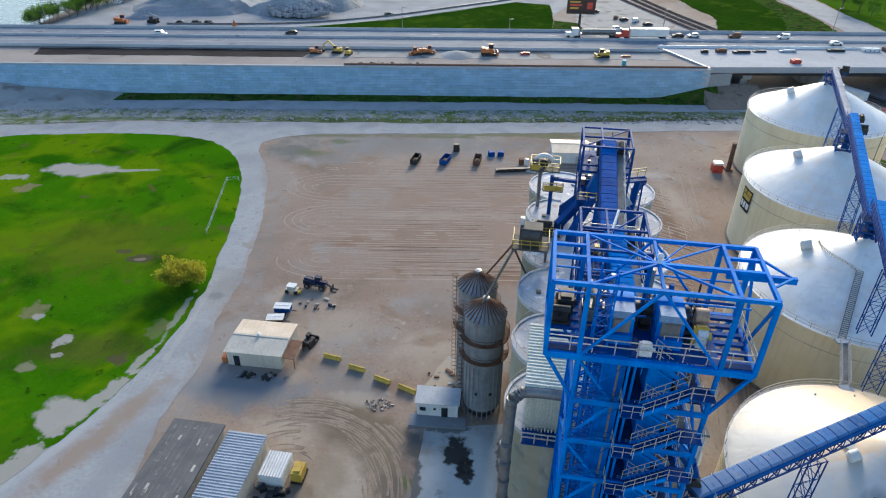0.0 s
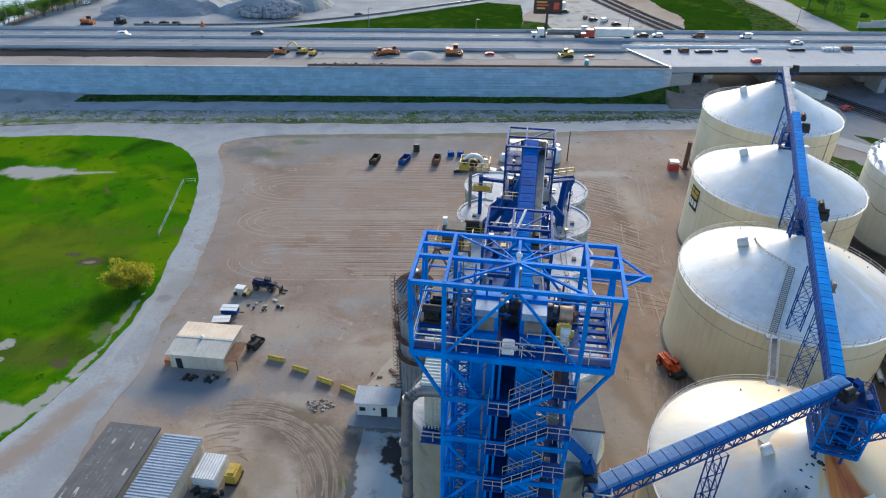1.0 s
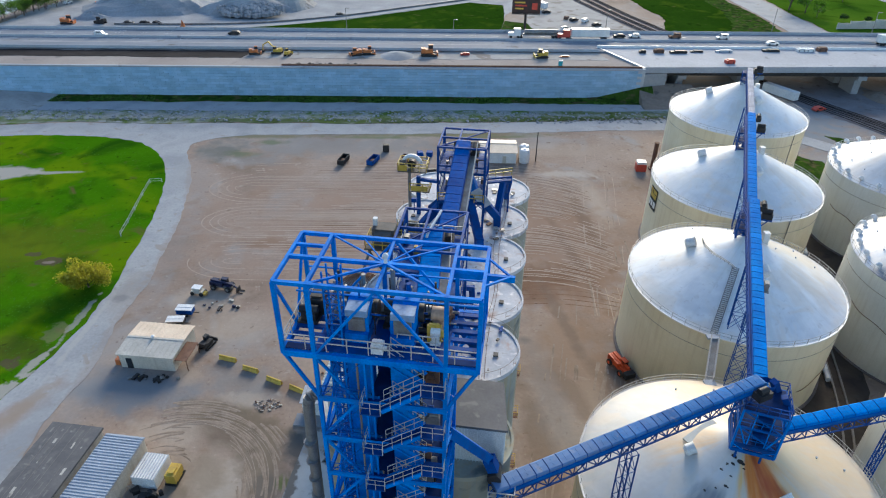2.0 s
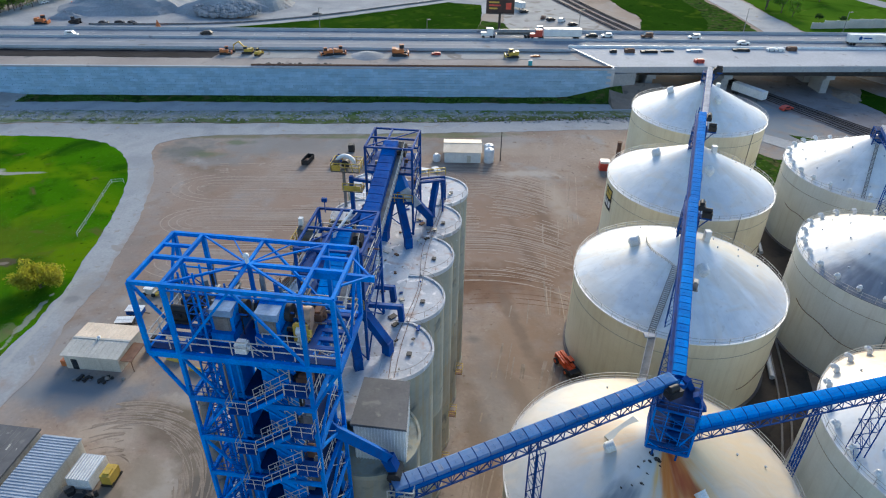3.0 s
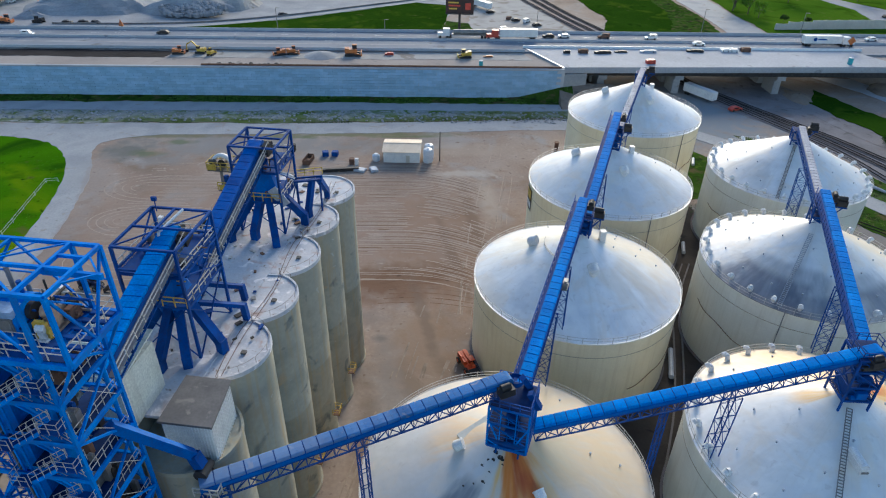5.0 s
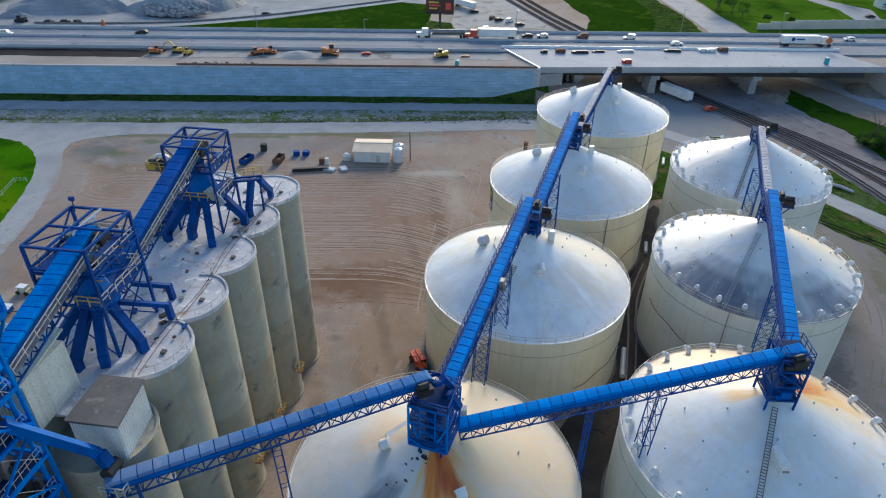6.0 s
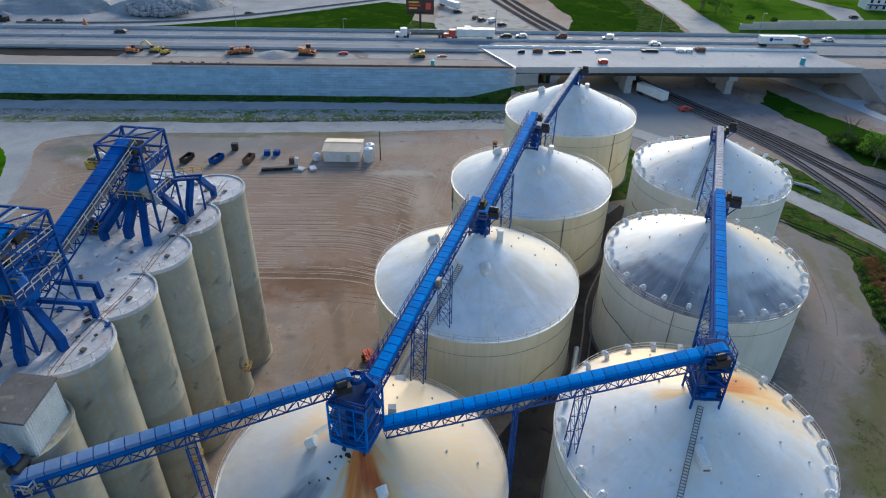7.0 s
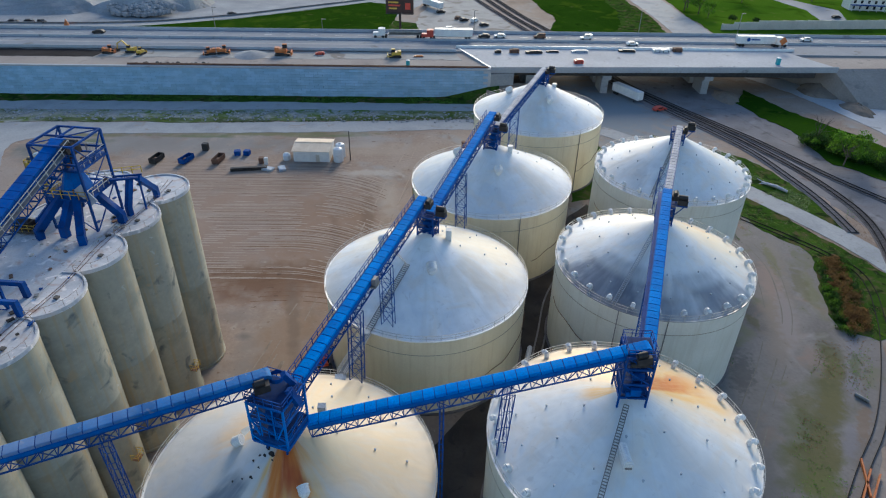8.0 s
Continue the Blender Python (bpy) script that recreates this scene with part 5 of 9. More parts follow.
for i, z in enumerate(LEVELS[1:]):
    for y in (0, TD):
        bar("floor_beam", (X1, y, z), (X2, y, z), 0.24, BLUE, tower, 0.3)
    for x in (X1, X2):
        bar("floor_beam", (x, 0, z), (x, TD, z), 0.23, BLUE, tower, 0.33)
        bar("brace", (x, 0, z if i % 2 else z + 3.7), (x, TD, z + 3.7 if i % 2 else z), 0.18, BLUE, tower)
    bar("brace", (X1, 0.05, z + (0.2 if i % 2 else 3.5)), (X1 + 2.4, 0.05, z + (3.5 if i % 2 else 0.2)), 0.16, BLUE, tower)
    bar("brace", (X1, TD, z), (xm, TD, z + 3.7), 0.18, BLUE, tower)
    bar("brace", (X2, TD, z), (xm, TD, z + 3.7), 0.18, BLUE, tower)
    bar("brace", (X1 + 4.0, 0.3, z + 3.6), (X2, 0.3, z + 0.6), 0.12, BLUE, tower)
    # side floors of grating, a landing coloured dark as shaft shade, and the middle column
    part("grating", Shape().box((X1 + 3.85, 1.9, z + 0.12), (1.2, 2.6, 0.08)), GRATING_SHADE, tower, "dark blue floor grating")
    part("grating", Shape().box((X2 - 1.2, TD * 0.55, z + 0.12), (2.2, TD * 0.8, 0.08)), GRATING_SHADE, tower, "dark blue floor grating")
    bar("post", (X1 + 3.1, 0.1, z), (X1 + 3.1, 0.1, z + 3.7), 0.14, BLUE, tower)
# added near-black sheet in place of the deep shade inside the shaft
part("shaft_lining", Shape().box((X1 + 3.85, 3.3, 33.5), (1.5, 0.08, 28.0)).box((X1 + 3.85, 3.24, 40.0), (1.5, 0.06, 0.2)).box((X1 + 3.85, 3.24, 30.0), (1.5, 0.06, 0.2)), GRATING_SHADE, tower, "added dark sheet that gives the shaft its shade")
# stairs that zigzag up the front and right, with pale handrails
for i, z in enumerate(LEVELS[1:8]):
    st = thing("stair_flight", EL, "blue steel stair flight with pale handrails", "stairs", "stair flights of the tower")
    a, b = (X1 + 4.2, -0.3, z + 0.1), (X2 - 1.4, -0.3, z + 2.0)
    for o in (-0.45, 0.45):
        bar("stringer", (a[0], a[1] + o, a[2]), (b[0], b[1] + o, b[2]), 0.1, BLUE, st, 0.28)
    me = Shape().box((0, 0, 0), (0.3, 0.86, 0.05)).mesh("tread", BLUE_DARK)
    n = 9
    for k in range(n):
        ob = new("tread", me)
        ob.parent, ob.location = st, Vector(a).lerp(Vector(b), (k + 0.5) / n)
    for o in (-0.5, 0.5):
        handrail(st, [(a[0], a[1] + o, a[2]), (b[0], b[1] + o, b[2])], RAIL_PAINT, 1.0, 0.9, 0.018)
    part("landing", Shape().box((X2 - 0.7, -0.3, z + 2.0), (1.5, 1.2, 0.1)), BLUE_DARK, st)
    handrail(st, [(X2 - 1.4, -0.9, z + 2.05), (X2 + 0.05, -0.9, z + 2.05), (X2 + 0.05, 0.3, z + 2.05)], RAIL_PAINT, 1.0, 0.7, 0.018)
    part("landing", Shape().box((X1 + 3.6, -0.4, z + 0.1), (1.3, 1.4, 0.1)), BLUE_DARK, st)
    handrail(st, [(X1 + 2.95, 0.3, z + 0.15), (X1 + 2.95, -1.1, z + 0.15), (X1 + 4.25, -1.1, z + 0.15)], RAIL_PAINT, 1.0, 0.7, 0.018)
    up = [(X2 - 1.4, 0.7, z + 2.0), (X1 + 4.6, 0.7, z + 3.8)]
    for o in (-0.4, 0.4):
        bar("stringer", (up[0][0], up[0][1] + o, up[0][2]), (up[1][0], up[1][1] + o, up[1][2]), 0.1, BLUE, st, 0.28)
        handrail(st, [(q[0], q[1] + o, q[2]) for q in up], RAIL_PAINT, 1.0, 0.9, 0.018)
# caged ladder column at the left of the tower
lad = thing("ladder_tower", EL, "narrow blue lattice ladder tower with cross rungs", "ladder")
lx0, lx1, ly0, ly1 = X1 + 0.75, X1 + 1.65, 0.7, 1.6
for x in (lx0, lx1):
    for y in (ly0, ly1):
        bar("upright", (x, y, 0), (x, y, TOP_Z + 0.5), 0.1, BLUE, lad)
s = Shape()
for k in range(66):
    z = 0.4 + 0.8 * k
    s.beam((lx0, ly0, z), (lx1, ly0, z), 0.05).beam((lx0, ly1, z), (lx1, ly1, z), 0.05).beam((lx0, ly0, z), (lx0, ly1, z), 0.05).beam((lx1, ly0, z), (lx1, ly1, z), 0.05)
    s.beam((lx0, ly0, z), (lx1, ly0, z + 0.8), 0.05).beam((lx1, ly1, z), (lx0, ly1, z + 0.8), 0.05)
part("lattice", s, BLUE_MID, lad, "thin blue lattice rungs")
# lattice mast at the far corner of the ladder bay
mast = thing("lattice_mast", EL, "narrow blue lattice mast inside the steel tower", "mast")
mx0, mx1, my0, my1 = X1 + 0.35, X1 + 1.25, TD - 2.2, TD - 1.3
for x in (mx0, mx1):
    for y in (my0, my1):
        bar("upright", (x, y, 0), (x, y, DECK_Z - 0.2), 0.11, BLUE_MID, mast)
s = Shape()
for k in range(47):
    z = 0.3 + k
    s.beam((mx0, my0, z), (mx1, my0, z), 0.05)
    s.beam((mx0, my0, z), (mx1, my0, z + 1), 0.05)
part("lattice", s, BLUE_DARK, mast, "thin dark blue cross lacing")

# deck with machines
deck = thing("machine_deck", EL, "blue grated machine deck with pale railings", "platform")
part("deck_plate", Shape().box(((X1 + X2) / 2, TD / 2, DECK_Z + 0.28), (X2 - X1, TD - 0.3, 0.06)), BLUE_DARK, deck, "dark blue deck plate")
for x0, x1 in ((0.1, X1), (X2, TW - 0.1)):
    for k in range(6):
        part("joist", Shape().box(((x0 + x1) / 2, 0.75 + 0.85 * k, DECK_Z + 0.2), (x1 - x0, 0.34, 0.22)), BLUE_DARK, deck, "dark blue deck joist")
    part("walk_plate", Shape().box(((x0 + x1) / 2, 0.35, DECK_Z + 0.28), (x1 - x0, 0.5, 0.06)), GRATING_SHADE, deck)
rail_z = DECK_Z + 0.32
handrail(deck, [(0.1, 0.1, rail_z), (TW - 0.1, 0.1, rail_z), (TW - 0.1, TD - 0.1, rail_z), (0.1, TD - 0.1, rail_z), (0.1, 0.1, rail_z)], RAIL_PAINT, 1.1, 1.3, 0.028)
handrail(deck, [(X1 + 5.0, 1.2, rail_z), (X2 - 0.8, 1.2, rail_z)], RAIL_PAINT, 1.0, 0.8, 0.026)


def leg_head(x, w):
    """Head of a bucket elevator: a round-topped blue casing with a grey hood and its drive."""
    h = thing("bucket_elevator", EL @ pose(x, 2.9, DECK_Z + 0.31), "blue bucket elevator with pale grey hood in the tower", "elevator", "pair of bucket elevators")
    s = Shape()
    prof = [(-1.4, 0.0), (-1.4, 1.5)] + [(-1.4 + 1.4 * (1 - math.cos(math.pi * k / 10)), 1.5 + 0.9 * math.sin(math.pi * k / 10)) for k in range(1, 10)] + [(1.4, 1.5), (1.4, 0.0)]
    n = len(prof)
    s.add([(xx, y, z) for xx in (-w / 2, w / 2) for y, z in prof], [(k, (k + 1) % n, n + (k + 1) % n, n + k) for k in range(n)] + [tuple(range(n - 1, -1, -1)), tuple(range(n, 2 * n))])
    part("casing", s, BLUE, h, "", 30)
    part("hood", Shape().box((0, -0.75, 2.1), (w * 0.92, 1.5, 0.5)), PALE_BLUE, h, "pale blue grey sheet hood")
    part("front_cover", Shape().box((0, -1.43, 1.3), (w * 0.7, 0.16, 1.05)).box((0, -1.53, 1.3), (w * 0.6, 0.06, 0.9)), STEEL, h, "grey front cover plate")
    part("foot_box", Shape().box((0, -1.5, 0.35), (w * 0.98, 0.5, 0.7)), BLUE, h)
    part("drive_pulley", Shape().tube((w / 2, 0, 1.5), (w / 2 + 0.35, 0, 1.5), 0.6, 0.6, 18), DARK, h, "dark drive pulley", 40)
    part("motor", Shape().tube((w / 2 + 0.2, 1.1, 0.8), (w / 2 + 1.2, 1.1, 0.8), 0.38, 0.38, 14).box((w / 2 + 0.7, 1.1, 0.3), (1.2, 0.9, 0.5)), STEEL, h, "grey drive motor", 40)
    for k in (-1, 1):
        part("flange", Shape().box((k * (w / 2 + 0.03), 0, 1.0), (0.08, 2.8, 0.12)), BLUE_DARK, h)
    return h


for x, w in ((X1 + 2.4, 1.5), (X1 + 5.3, 1.6)):
    leg = leg_head(x, w)
    sec = Shape().box((0, -1.0, 1.98), (w, 1.5, 3.9)).box((0, -1.0, 3.95), (w + 0.1, 1.6, 0.08)).mesh("casing_section", BLUE)
    for k in range(12):
        ob = new("casing_section", sec)
        ob.parent, ob.location = leg, (0, 0, 4.0 * k - DECK_Z - 0.31)
for x, y, z, sx_, sy_, sz_, mt, lb in ((X2 - 0.5, 4.2, 1.4, 0.6, 1.0, 0.8, RUST, "rusty brown gearbox on the machine deck"), (X1 - 0.9, 4.2, 0.7, 1.0, 1.4, 1.2, DARK, "dark control cabinet on the machine deck"), (X1 + 3.9, 0.55, 0.55, 0.75, 0.6, 0.7, WHITE, "small white electrical box by the deck railing"), (X1 + 0.9, 3.9, 1.5, 0.9, 1.6, 0.8, STEEL, "grey duct box on the machine deck"), (X2 - 1.0, 2.0, 0.9, 0.9, 0.25, 1.3, YELLOW, "yellow framed guard panel on the deck")):
    ob = solid("deck_machine", Shape().box((0, 0, sz_ / 2), (sx_, sy_, sz_)).box((0, 0, sz_ + 0.06), (sx_ * 0.7, sy_ * 0.7, 0.14)).box((0, sy_ * 0.3, 0.05), (sx_ + 0.2, sy_ * 0.3, 0.1)).tube((sx_ / 2, 0, sz_ * 0.5), (sx_ / 2 + 0.2, 0, sz_ * 0.5), 0.2 * sz_, None, 12), mt, lb, "machine")
    ob.matrix_world = EL @ pose(x, y, DECK_Z + 0.32)


# pipes, conduits and small gear that crowd the deck and the levels below
dr = random.Random(31)
for k in range(46):
    x, y, z = dr.uniform(X1 + 0.2, X2 - 0.4), dr.uniform(1.9, TD - 0.4), DECK_Z + 0.4 + dr.choice((0.0, 0.3, 0.9, 1.6, 2.4))
    way = dr.choice(((1, 0, 0), (0, 1, 0), (0, 0, 1), (1, 0, 0)))
    L = dr.uniform(0.7, 2.6)
    e = Vector((x, y, z)) + Vector(way) * L
    e = Vector((min(e.x, TW - 0.3), min(e.y, TD - 0.3), min(e.z, TOP_Z - 0.4)))
    r_ = dr.choice((0.05, 0.07, 0.1, 0.16))
    s = Shape().tube((x, y, z), e, r_, None, 8).tube((x, y, DECK_Z + 0.3), (x, y, z + 0.02), r_ * 0.7, None, 6).ball((x, y, z), r_ * 1.3, 8, 5)
    ob = solid("deck_pipe", s, dr.choice((DARK, BLUE_DARK, STEEL, DARK, BLUE_MID)), "short pipe run with an elbow on the machine deck", "pipe", group="pipes on the machine deck", smooth=40)
    ob.matrix_world = EL
for x, y, w, l, h, mt, lb in ((X1 - 1.2, 3.0, 1.2, 1.0, 1.1, DARK, "dark drive motor on the machine deck"), (X1 + 4.1, 3.6, 0.7, 1.6, 1.6, DARK, "dark gearbox between the elevator heads"), (X1 + 7.3, 3.0, 0.8, 1.2, 1.9, TAN, "tan gearbox beside the elevator head"), (X1 + 1.0, 4.9, 1.4, 0.8, 1.2, STEEL, "grey sheet metal box on the deck"), (X1 + 6.9, 4.8, 1.6, 0.9, 0.9, DARK, "dark pump on the machine deck"), (X1 + 7.3, 1.9, 0.6, 0.6, 1.2, WHITE, "small pale cabinet on the deck"), (0.9, 4.6, 0.9, 1.1, 0.9, RUST, "rusty winch on the machine deck")):
    s = Shape().box((0, 0, 0.08), (w * 1.1, l * 1.1, 0.16)).box((0, 0, h * 0.45), (w * 0.8, l * 0.7, h * 0.6)).tube((-w * 0.5, 0, h * 0.75), (w * 0.5, 0, h * 0.75), h * 0.26, None, 12).tube((0, -l * 0.5, h * 0.5), (0, l * 0.5, h * 0.5), h * 0.16, None, 10)
    ob = solid("deck_gear", s, mt, lb, "machine", group="gear on the machine deck", smooth=40)
    ob.matrix_world = EL @ pose(x, y, DECK_Z + 0.32)
# cabinets, drums and pipes on the lower levels
for i, z in enumerate(LEVELS[1:8]):
    for k in range(5):
        x, y = dr.uniform(X2 - 2.8, X2 - 0.5), dr.uniform(1.4, TD - 0.6)
        w, h = dr.uniform(0.4, 0.9), dr.uniform(0.6, 1.8)
        s = Shape().box((0, 0, h / 2), (w, w * 0.7, h)).tube((-w * 0.3, 0, h), (w * 0.4, 0, h), w * 0.28, None, 10)
        ob = solid("level_gear", s, dr.choice((DARK, BLUE_DARK, STEEL, DARK, RUST)), "dark housing on a tower level", "machine", group="gear on the tower levels")
        ob.matrix_world = EL @ pose(x, y, z + 0.17)
for x, y, r_ in ((X1 + 3.5, 0.25, 0.09), (X1 + 0.4, 2.2, 0.14), (X2 - 0.5, TD - 0.5, 0.18), (X1 + 1.9, 4.6, 0.3)):
    ob = solid("riser_pipe", Shape().tube((x, y, 0), (x, y, DECK_Z - 0.3), r_, None, 10), BLUE, "tall blue pipe up the steel tower", "pipe", group="riser pipes of the tower", smooth=40)
    ob.matrix_world = EL

# railings, trays and rods on the tower levels
for i, z in enumerate(LEVELS[1:9]):
    lv = thing("level_railing", EL, "pale pipe railing on a level of the tower", "railing", "level railings of the tower")
    handrail(lv, [(X2 - 3.0, 0.42, z + 0.16), (X2 - 0.15, 0.42, z + 0.16), (X2 - 0.15, TD - 0.3, z + 0.16)], RAIL_PAINT, 1.05, 0.8, 0.022)
    handrail(lv, [(X1 + 0.1, -0.12, z + 0.16), (X1 + 2.7, -0.12, z + 0.16)], BLUE_MID, 1.05, 0.8, 0.022)
    part("kick_plate", Shape().box(((X1 + X2) / 2, -0.16, z + 0.26), (X2 - X1, 0.03, 0.2)), BLUE, lv)
    bar("cable_tray", (X1 + 2.55, 0.3, z), (X1 + 2.55, 0.3, z + 3.7), 0.12, STEEL, lv)
    bar("tie_rod", (X1, -0.05, z), (X1 + 3.1, -0.05, z + 3.7), 0.05, BLUE_MID, lv)
    bar("tie_rod", (X2, TD * 0.3, z + 3.7), (X2, TD * 0.9, z), 0.05, RAIL_PAINT, lv)
for y in (TD / 2, TD):
    tagged(bar("hoist_rod", (0.2, y, TOP_Z - 2.6), (TW - 0.2, y, TOP_Z - 2.6), 0.1, BLUE, tower), "")


# ---- conveyors, transfer hubs and distributor towers ----
def conveyor(a, b, w=1.6, h=1.1, cover=BLUE_COVER, label="blue covered conveyor gallery on a lattice truss", pitch=1.3, side=0, deep=0.0, rail=0):
    """A covered belt gallery: flat cover panels over a trough, side sheets, a lattice truss below, and a walk or a rail along one side."""
    a, b = Vector(a), Vector(b)
    d = b - a
    L = d.length
    m = Matrix.Translation(a) @ d.to_track_quat("X", "Z").to_matrix().to_4x4()
    c = thing("conveyor", m, label, "conveyor", "conveyor galleries")
    n = round(L / pitch)
    q = L / n
    pr = [(-w / 2, -0.34), (-w / 2, -0.07), (-w / 2 + 0.14, 0.0), (0, 0.03), (w / 2 - 0.14, 0.0), (w / 2, -0.07), (w / 2, -0.34)]
    k = len(pr)
    gap_ = 0.09 if cover is SLAT_COVER else 0.065 if rail else 0.05
    s = Shape().add([(x, y, z) for x in (gap_, q - gap_) for y, z in pr], [(j, j + 1, k + j + 1, k + j) for j in range(k - 1)] + [tuple(range(k - 1, -1, -1)), tuple(range(k, 2 * k))])
    s.box((q * 0.5, 0, 0.02), (0.05, w * 0.5, 0.03))
    me = s.mesh("cover_panel", cover)
    for i in range(n):
        ob = new("cover_panel", me)
        ob.parent, ob.location = c, (i * q, 0, 0)
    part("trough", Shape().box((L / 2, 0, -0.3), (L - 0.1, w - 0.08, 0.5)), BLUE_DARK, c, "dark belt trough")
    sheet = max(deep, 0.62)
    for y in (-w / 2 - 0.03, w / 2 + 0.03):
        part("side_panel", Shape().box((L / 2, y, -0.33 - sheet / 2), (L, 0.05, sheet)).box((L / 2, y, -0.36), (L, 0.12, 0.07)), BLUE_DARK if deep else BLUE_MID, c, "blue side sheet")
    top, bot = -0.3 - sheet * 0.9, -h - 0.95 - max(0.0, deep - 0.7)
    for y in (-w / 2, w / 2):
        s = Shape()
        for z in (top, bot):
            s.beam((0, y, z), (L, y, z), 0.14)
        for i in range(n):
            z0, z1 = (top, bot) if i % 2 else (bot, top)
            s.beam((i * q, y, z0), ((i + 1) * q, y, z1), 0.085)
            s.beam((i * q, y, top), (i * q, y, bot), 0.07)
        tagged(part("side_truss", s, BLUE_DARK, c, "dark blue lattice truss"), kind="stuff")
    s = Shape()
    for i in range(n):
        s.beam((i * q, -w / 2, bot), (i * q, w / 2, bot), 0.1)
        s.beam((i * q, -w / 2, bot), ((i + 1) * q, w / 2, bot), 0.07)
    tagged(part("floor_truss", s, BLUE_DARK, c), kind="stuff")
    if side:
        y = side * (w / 2 + 0.45)
        part("walkway", Shape().box((L / 2, y, -h * 0.8), (L, 0.8, 0.07)), STEEL, c, "grey grated walkway")
        handrail(c, [(0.2, y + side * 0.4, -h * 0.8), (L - 0.2, y + side * 0.4, -h * 0.8)], RAIL_PAINT, 1.05, 1.8, 0.035)
    if rail:
        y = rail * (w / 2 + 0.3)
        part("walkway", Shape().box((L / 2, y, -0.75), (L, 0.5, 0.06)), BLUE_DARK, c, "narrow dark blue walkway")
        handrail(c, [(0.2, y + rail * 0.22, -0.75), (L - 0.2, y + rail * 0.22, -0.75)], BLUE_DARK, 1.1, 1.3, 0.035)
    part("head_drum", Shape().tube((L, -w / 2 + 0.06, -0.52), (L, w / 2 - 0.06, -0.52), 0.54, 0.54, 16), cover, c, "rounded head cover", 40)
    part("drive", Shape().box((L - 0.7, -w / 2 - 0.6, -0.7), (1.6, 1.0, 0.8)).tube((L - 1.3, -w / 2 - 0.6, -0.1), (L - 0.3, -w / 2 - 0.6, -0.1), 0.36, None, 12), DARK, c, "dark drive motor", 40)
    return c


def lattice_support(foot, head, axis, w=1.8, d=0.9, mat=BLUE_DARK, label="slender blue lattice trestle under the conveyor"):
    """Four uprights with cross bracing; axis: the level direction of the conveyor."""
    f, hd = Vector(foot), Vector(head)
    t = thing("trestle", Matrix.Translation(f), label, "support", "conveyor trestles")
    ax = Vector((axis[0], axis[1], 0)).normalized()
    cr = Vector((-ax.y, ax.x, 0))
    up = hd - f
    legs = []
    for i in (-1, 1):
        for j in (-1, 1):
            o = cr * i * w / 2 + ax * j * d / 2
            legs.append((o, up + o))
            bar("upright", o, up + o, 0.11, mat, t)
    n = max(2, round(up.length / 2.3))
    s = Shape()
    for p, q in ((0, 1), (1, 3), (3, 2), (2, 0)):
        for k in range(n):
            a0, a1 = legs[p][0].lerp(legs[p][1], k / n), legs[p][0].lerp(legs[p][1], (k + 1) / n)
            b0, b1 = legs[q][0].lerp(legs[q][1], k / n), legs[q][0].lerp(legs[q][1], (k + 1) / n)
            s.beam(a1, b1, 0.055)
            if (p, q) in ((1, 3), (2, 0)):
                s.beam(a0, b1, 0.055).beam(b0, a1, 0.055)
    tagged(part("bracing", s, mat, t), kind="stuff")
    return t


def transfer_hub(x, y, z, sx_, sy_, floors, rz, label, top_rail=True, mat=BLUE, foot=-1.6):
    """An open steel transfer house: posts, floors, braces, railings and machines inside."""
    h = thing("transfer_hub", pose(x, y, z, 0, 0, rz), label, "transfer house", "conveyor transfer houses")
    H = floors[-1]
    for i in (-1, 1):
        for j in (-1, 1):
            bar("post", (i * sx_ / 2, j * sy_ / 2, foot), (i * sx_ / 2, j * sy_ / 2, H + 0.1), 0.2, BLUE if mat is BLUE_MID else mat, h)
    for f in [0.0] + list(floors):
        for i in (-1, 1):
            bar("floor_beam", (i * sx_ / 2, -sy_ / 2, f), (i * sx_ / 2, sy_ / 2, f), 0.14, mat, h, 0.22)
            bar("floor_beam", (-sx_ / 2, i * sy_ / 2, f), (sx_ / 2, i * sy_ / 2, f), 0.13, mat, h, 0.25)
        part("floor_grating", Shape().box((0, 0, f + 0.12), (sx_ - 0.2, sy_ - 0.2, 0.07)), GRATING_SHADE, h, "dark open floor grating")
    lv = [0.0] + list(floors)
    for f0, f1 in zip(lv, lv[1:]):
        for i in (-1, 1):
            bar("brace", (i * sx_ / 2, -sy_ / 2, f0), (i * sx_ / 2, sy_ / 2, f1), 0.13, mat, h)
        bar("brace", (-sx_ / 2, -sy_ / 2, f1), (sx_ / 2, -sy_ / 2, f0), 0.13, mat, h)
        a = sx_ / 2
        handrail(h, [(-a, -sy_ / 2, f0 + 0.15), (a, -sy_ / 2, f0 + 0.15), (a, sy_ / 2, f0 + 0.15)], mat, 1.0, 1.1, 0.03)
        part("machine", Shape().box((0.2, 0.1, f0 + 0.8), (sx_ * 0.32, sy_ * 0.36, 1.2)).tube((-0.4, -sy_ * 0.3, f0 + 0.7), (0.9, -sy_ * 0.3, f0 + 0.7), 0.4, None, 12), BLUE_DARK, h, "dark blue machine housing")
    if top_rail:
        a, b = sx_ / 2, sy_ / 2
        handrail(h, [(-a, -b, H + 0.15), (a, -b, H + 0.15), (a, b, H + 0.15), (-a, b, H + 0.15), (-a, -b, H + 0.15)], BLUE_DARK, 1.0, 1.1, 0.035)
    return h


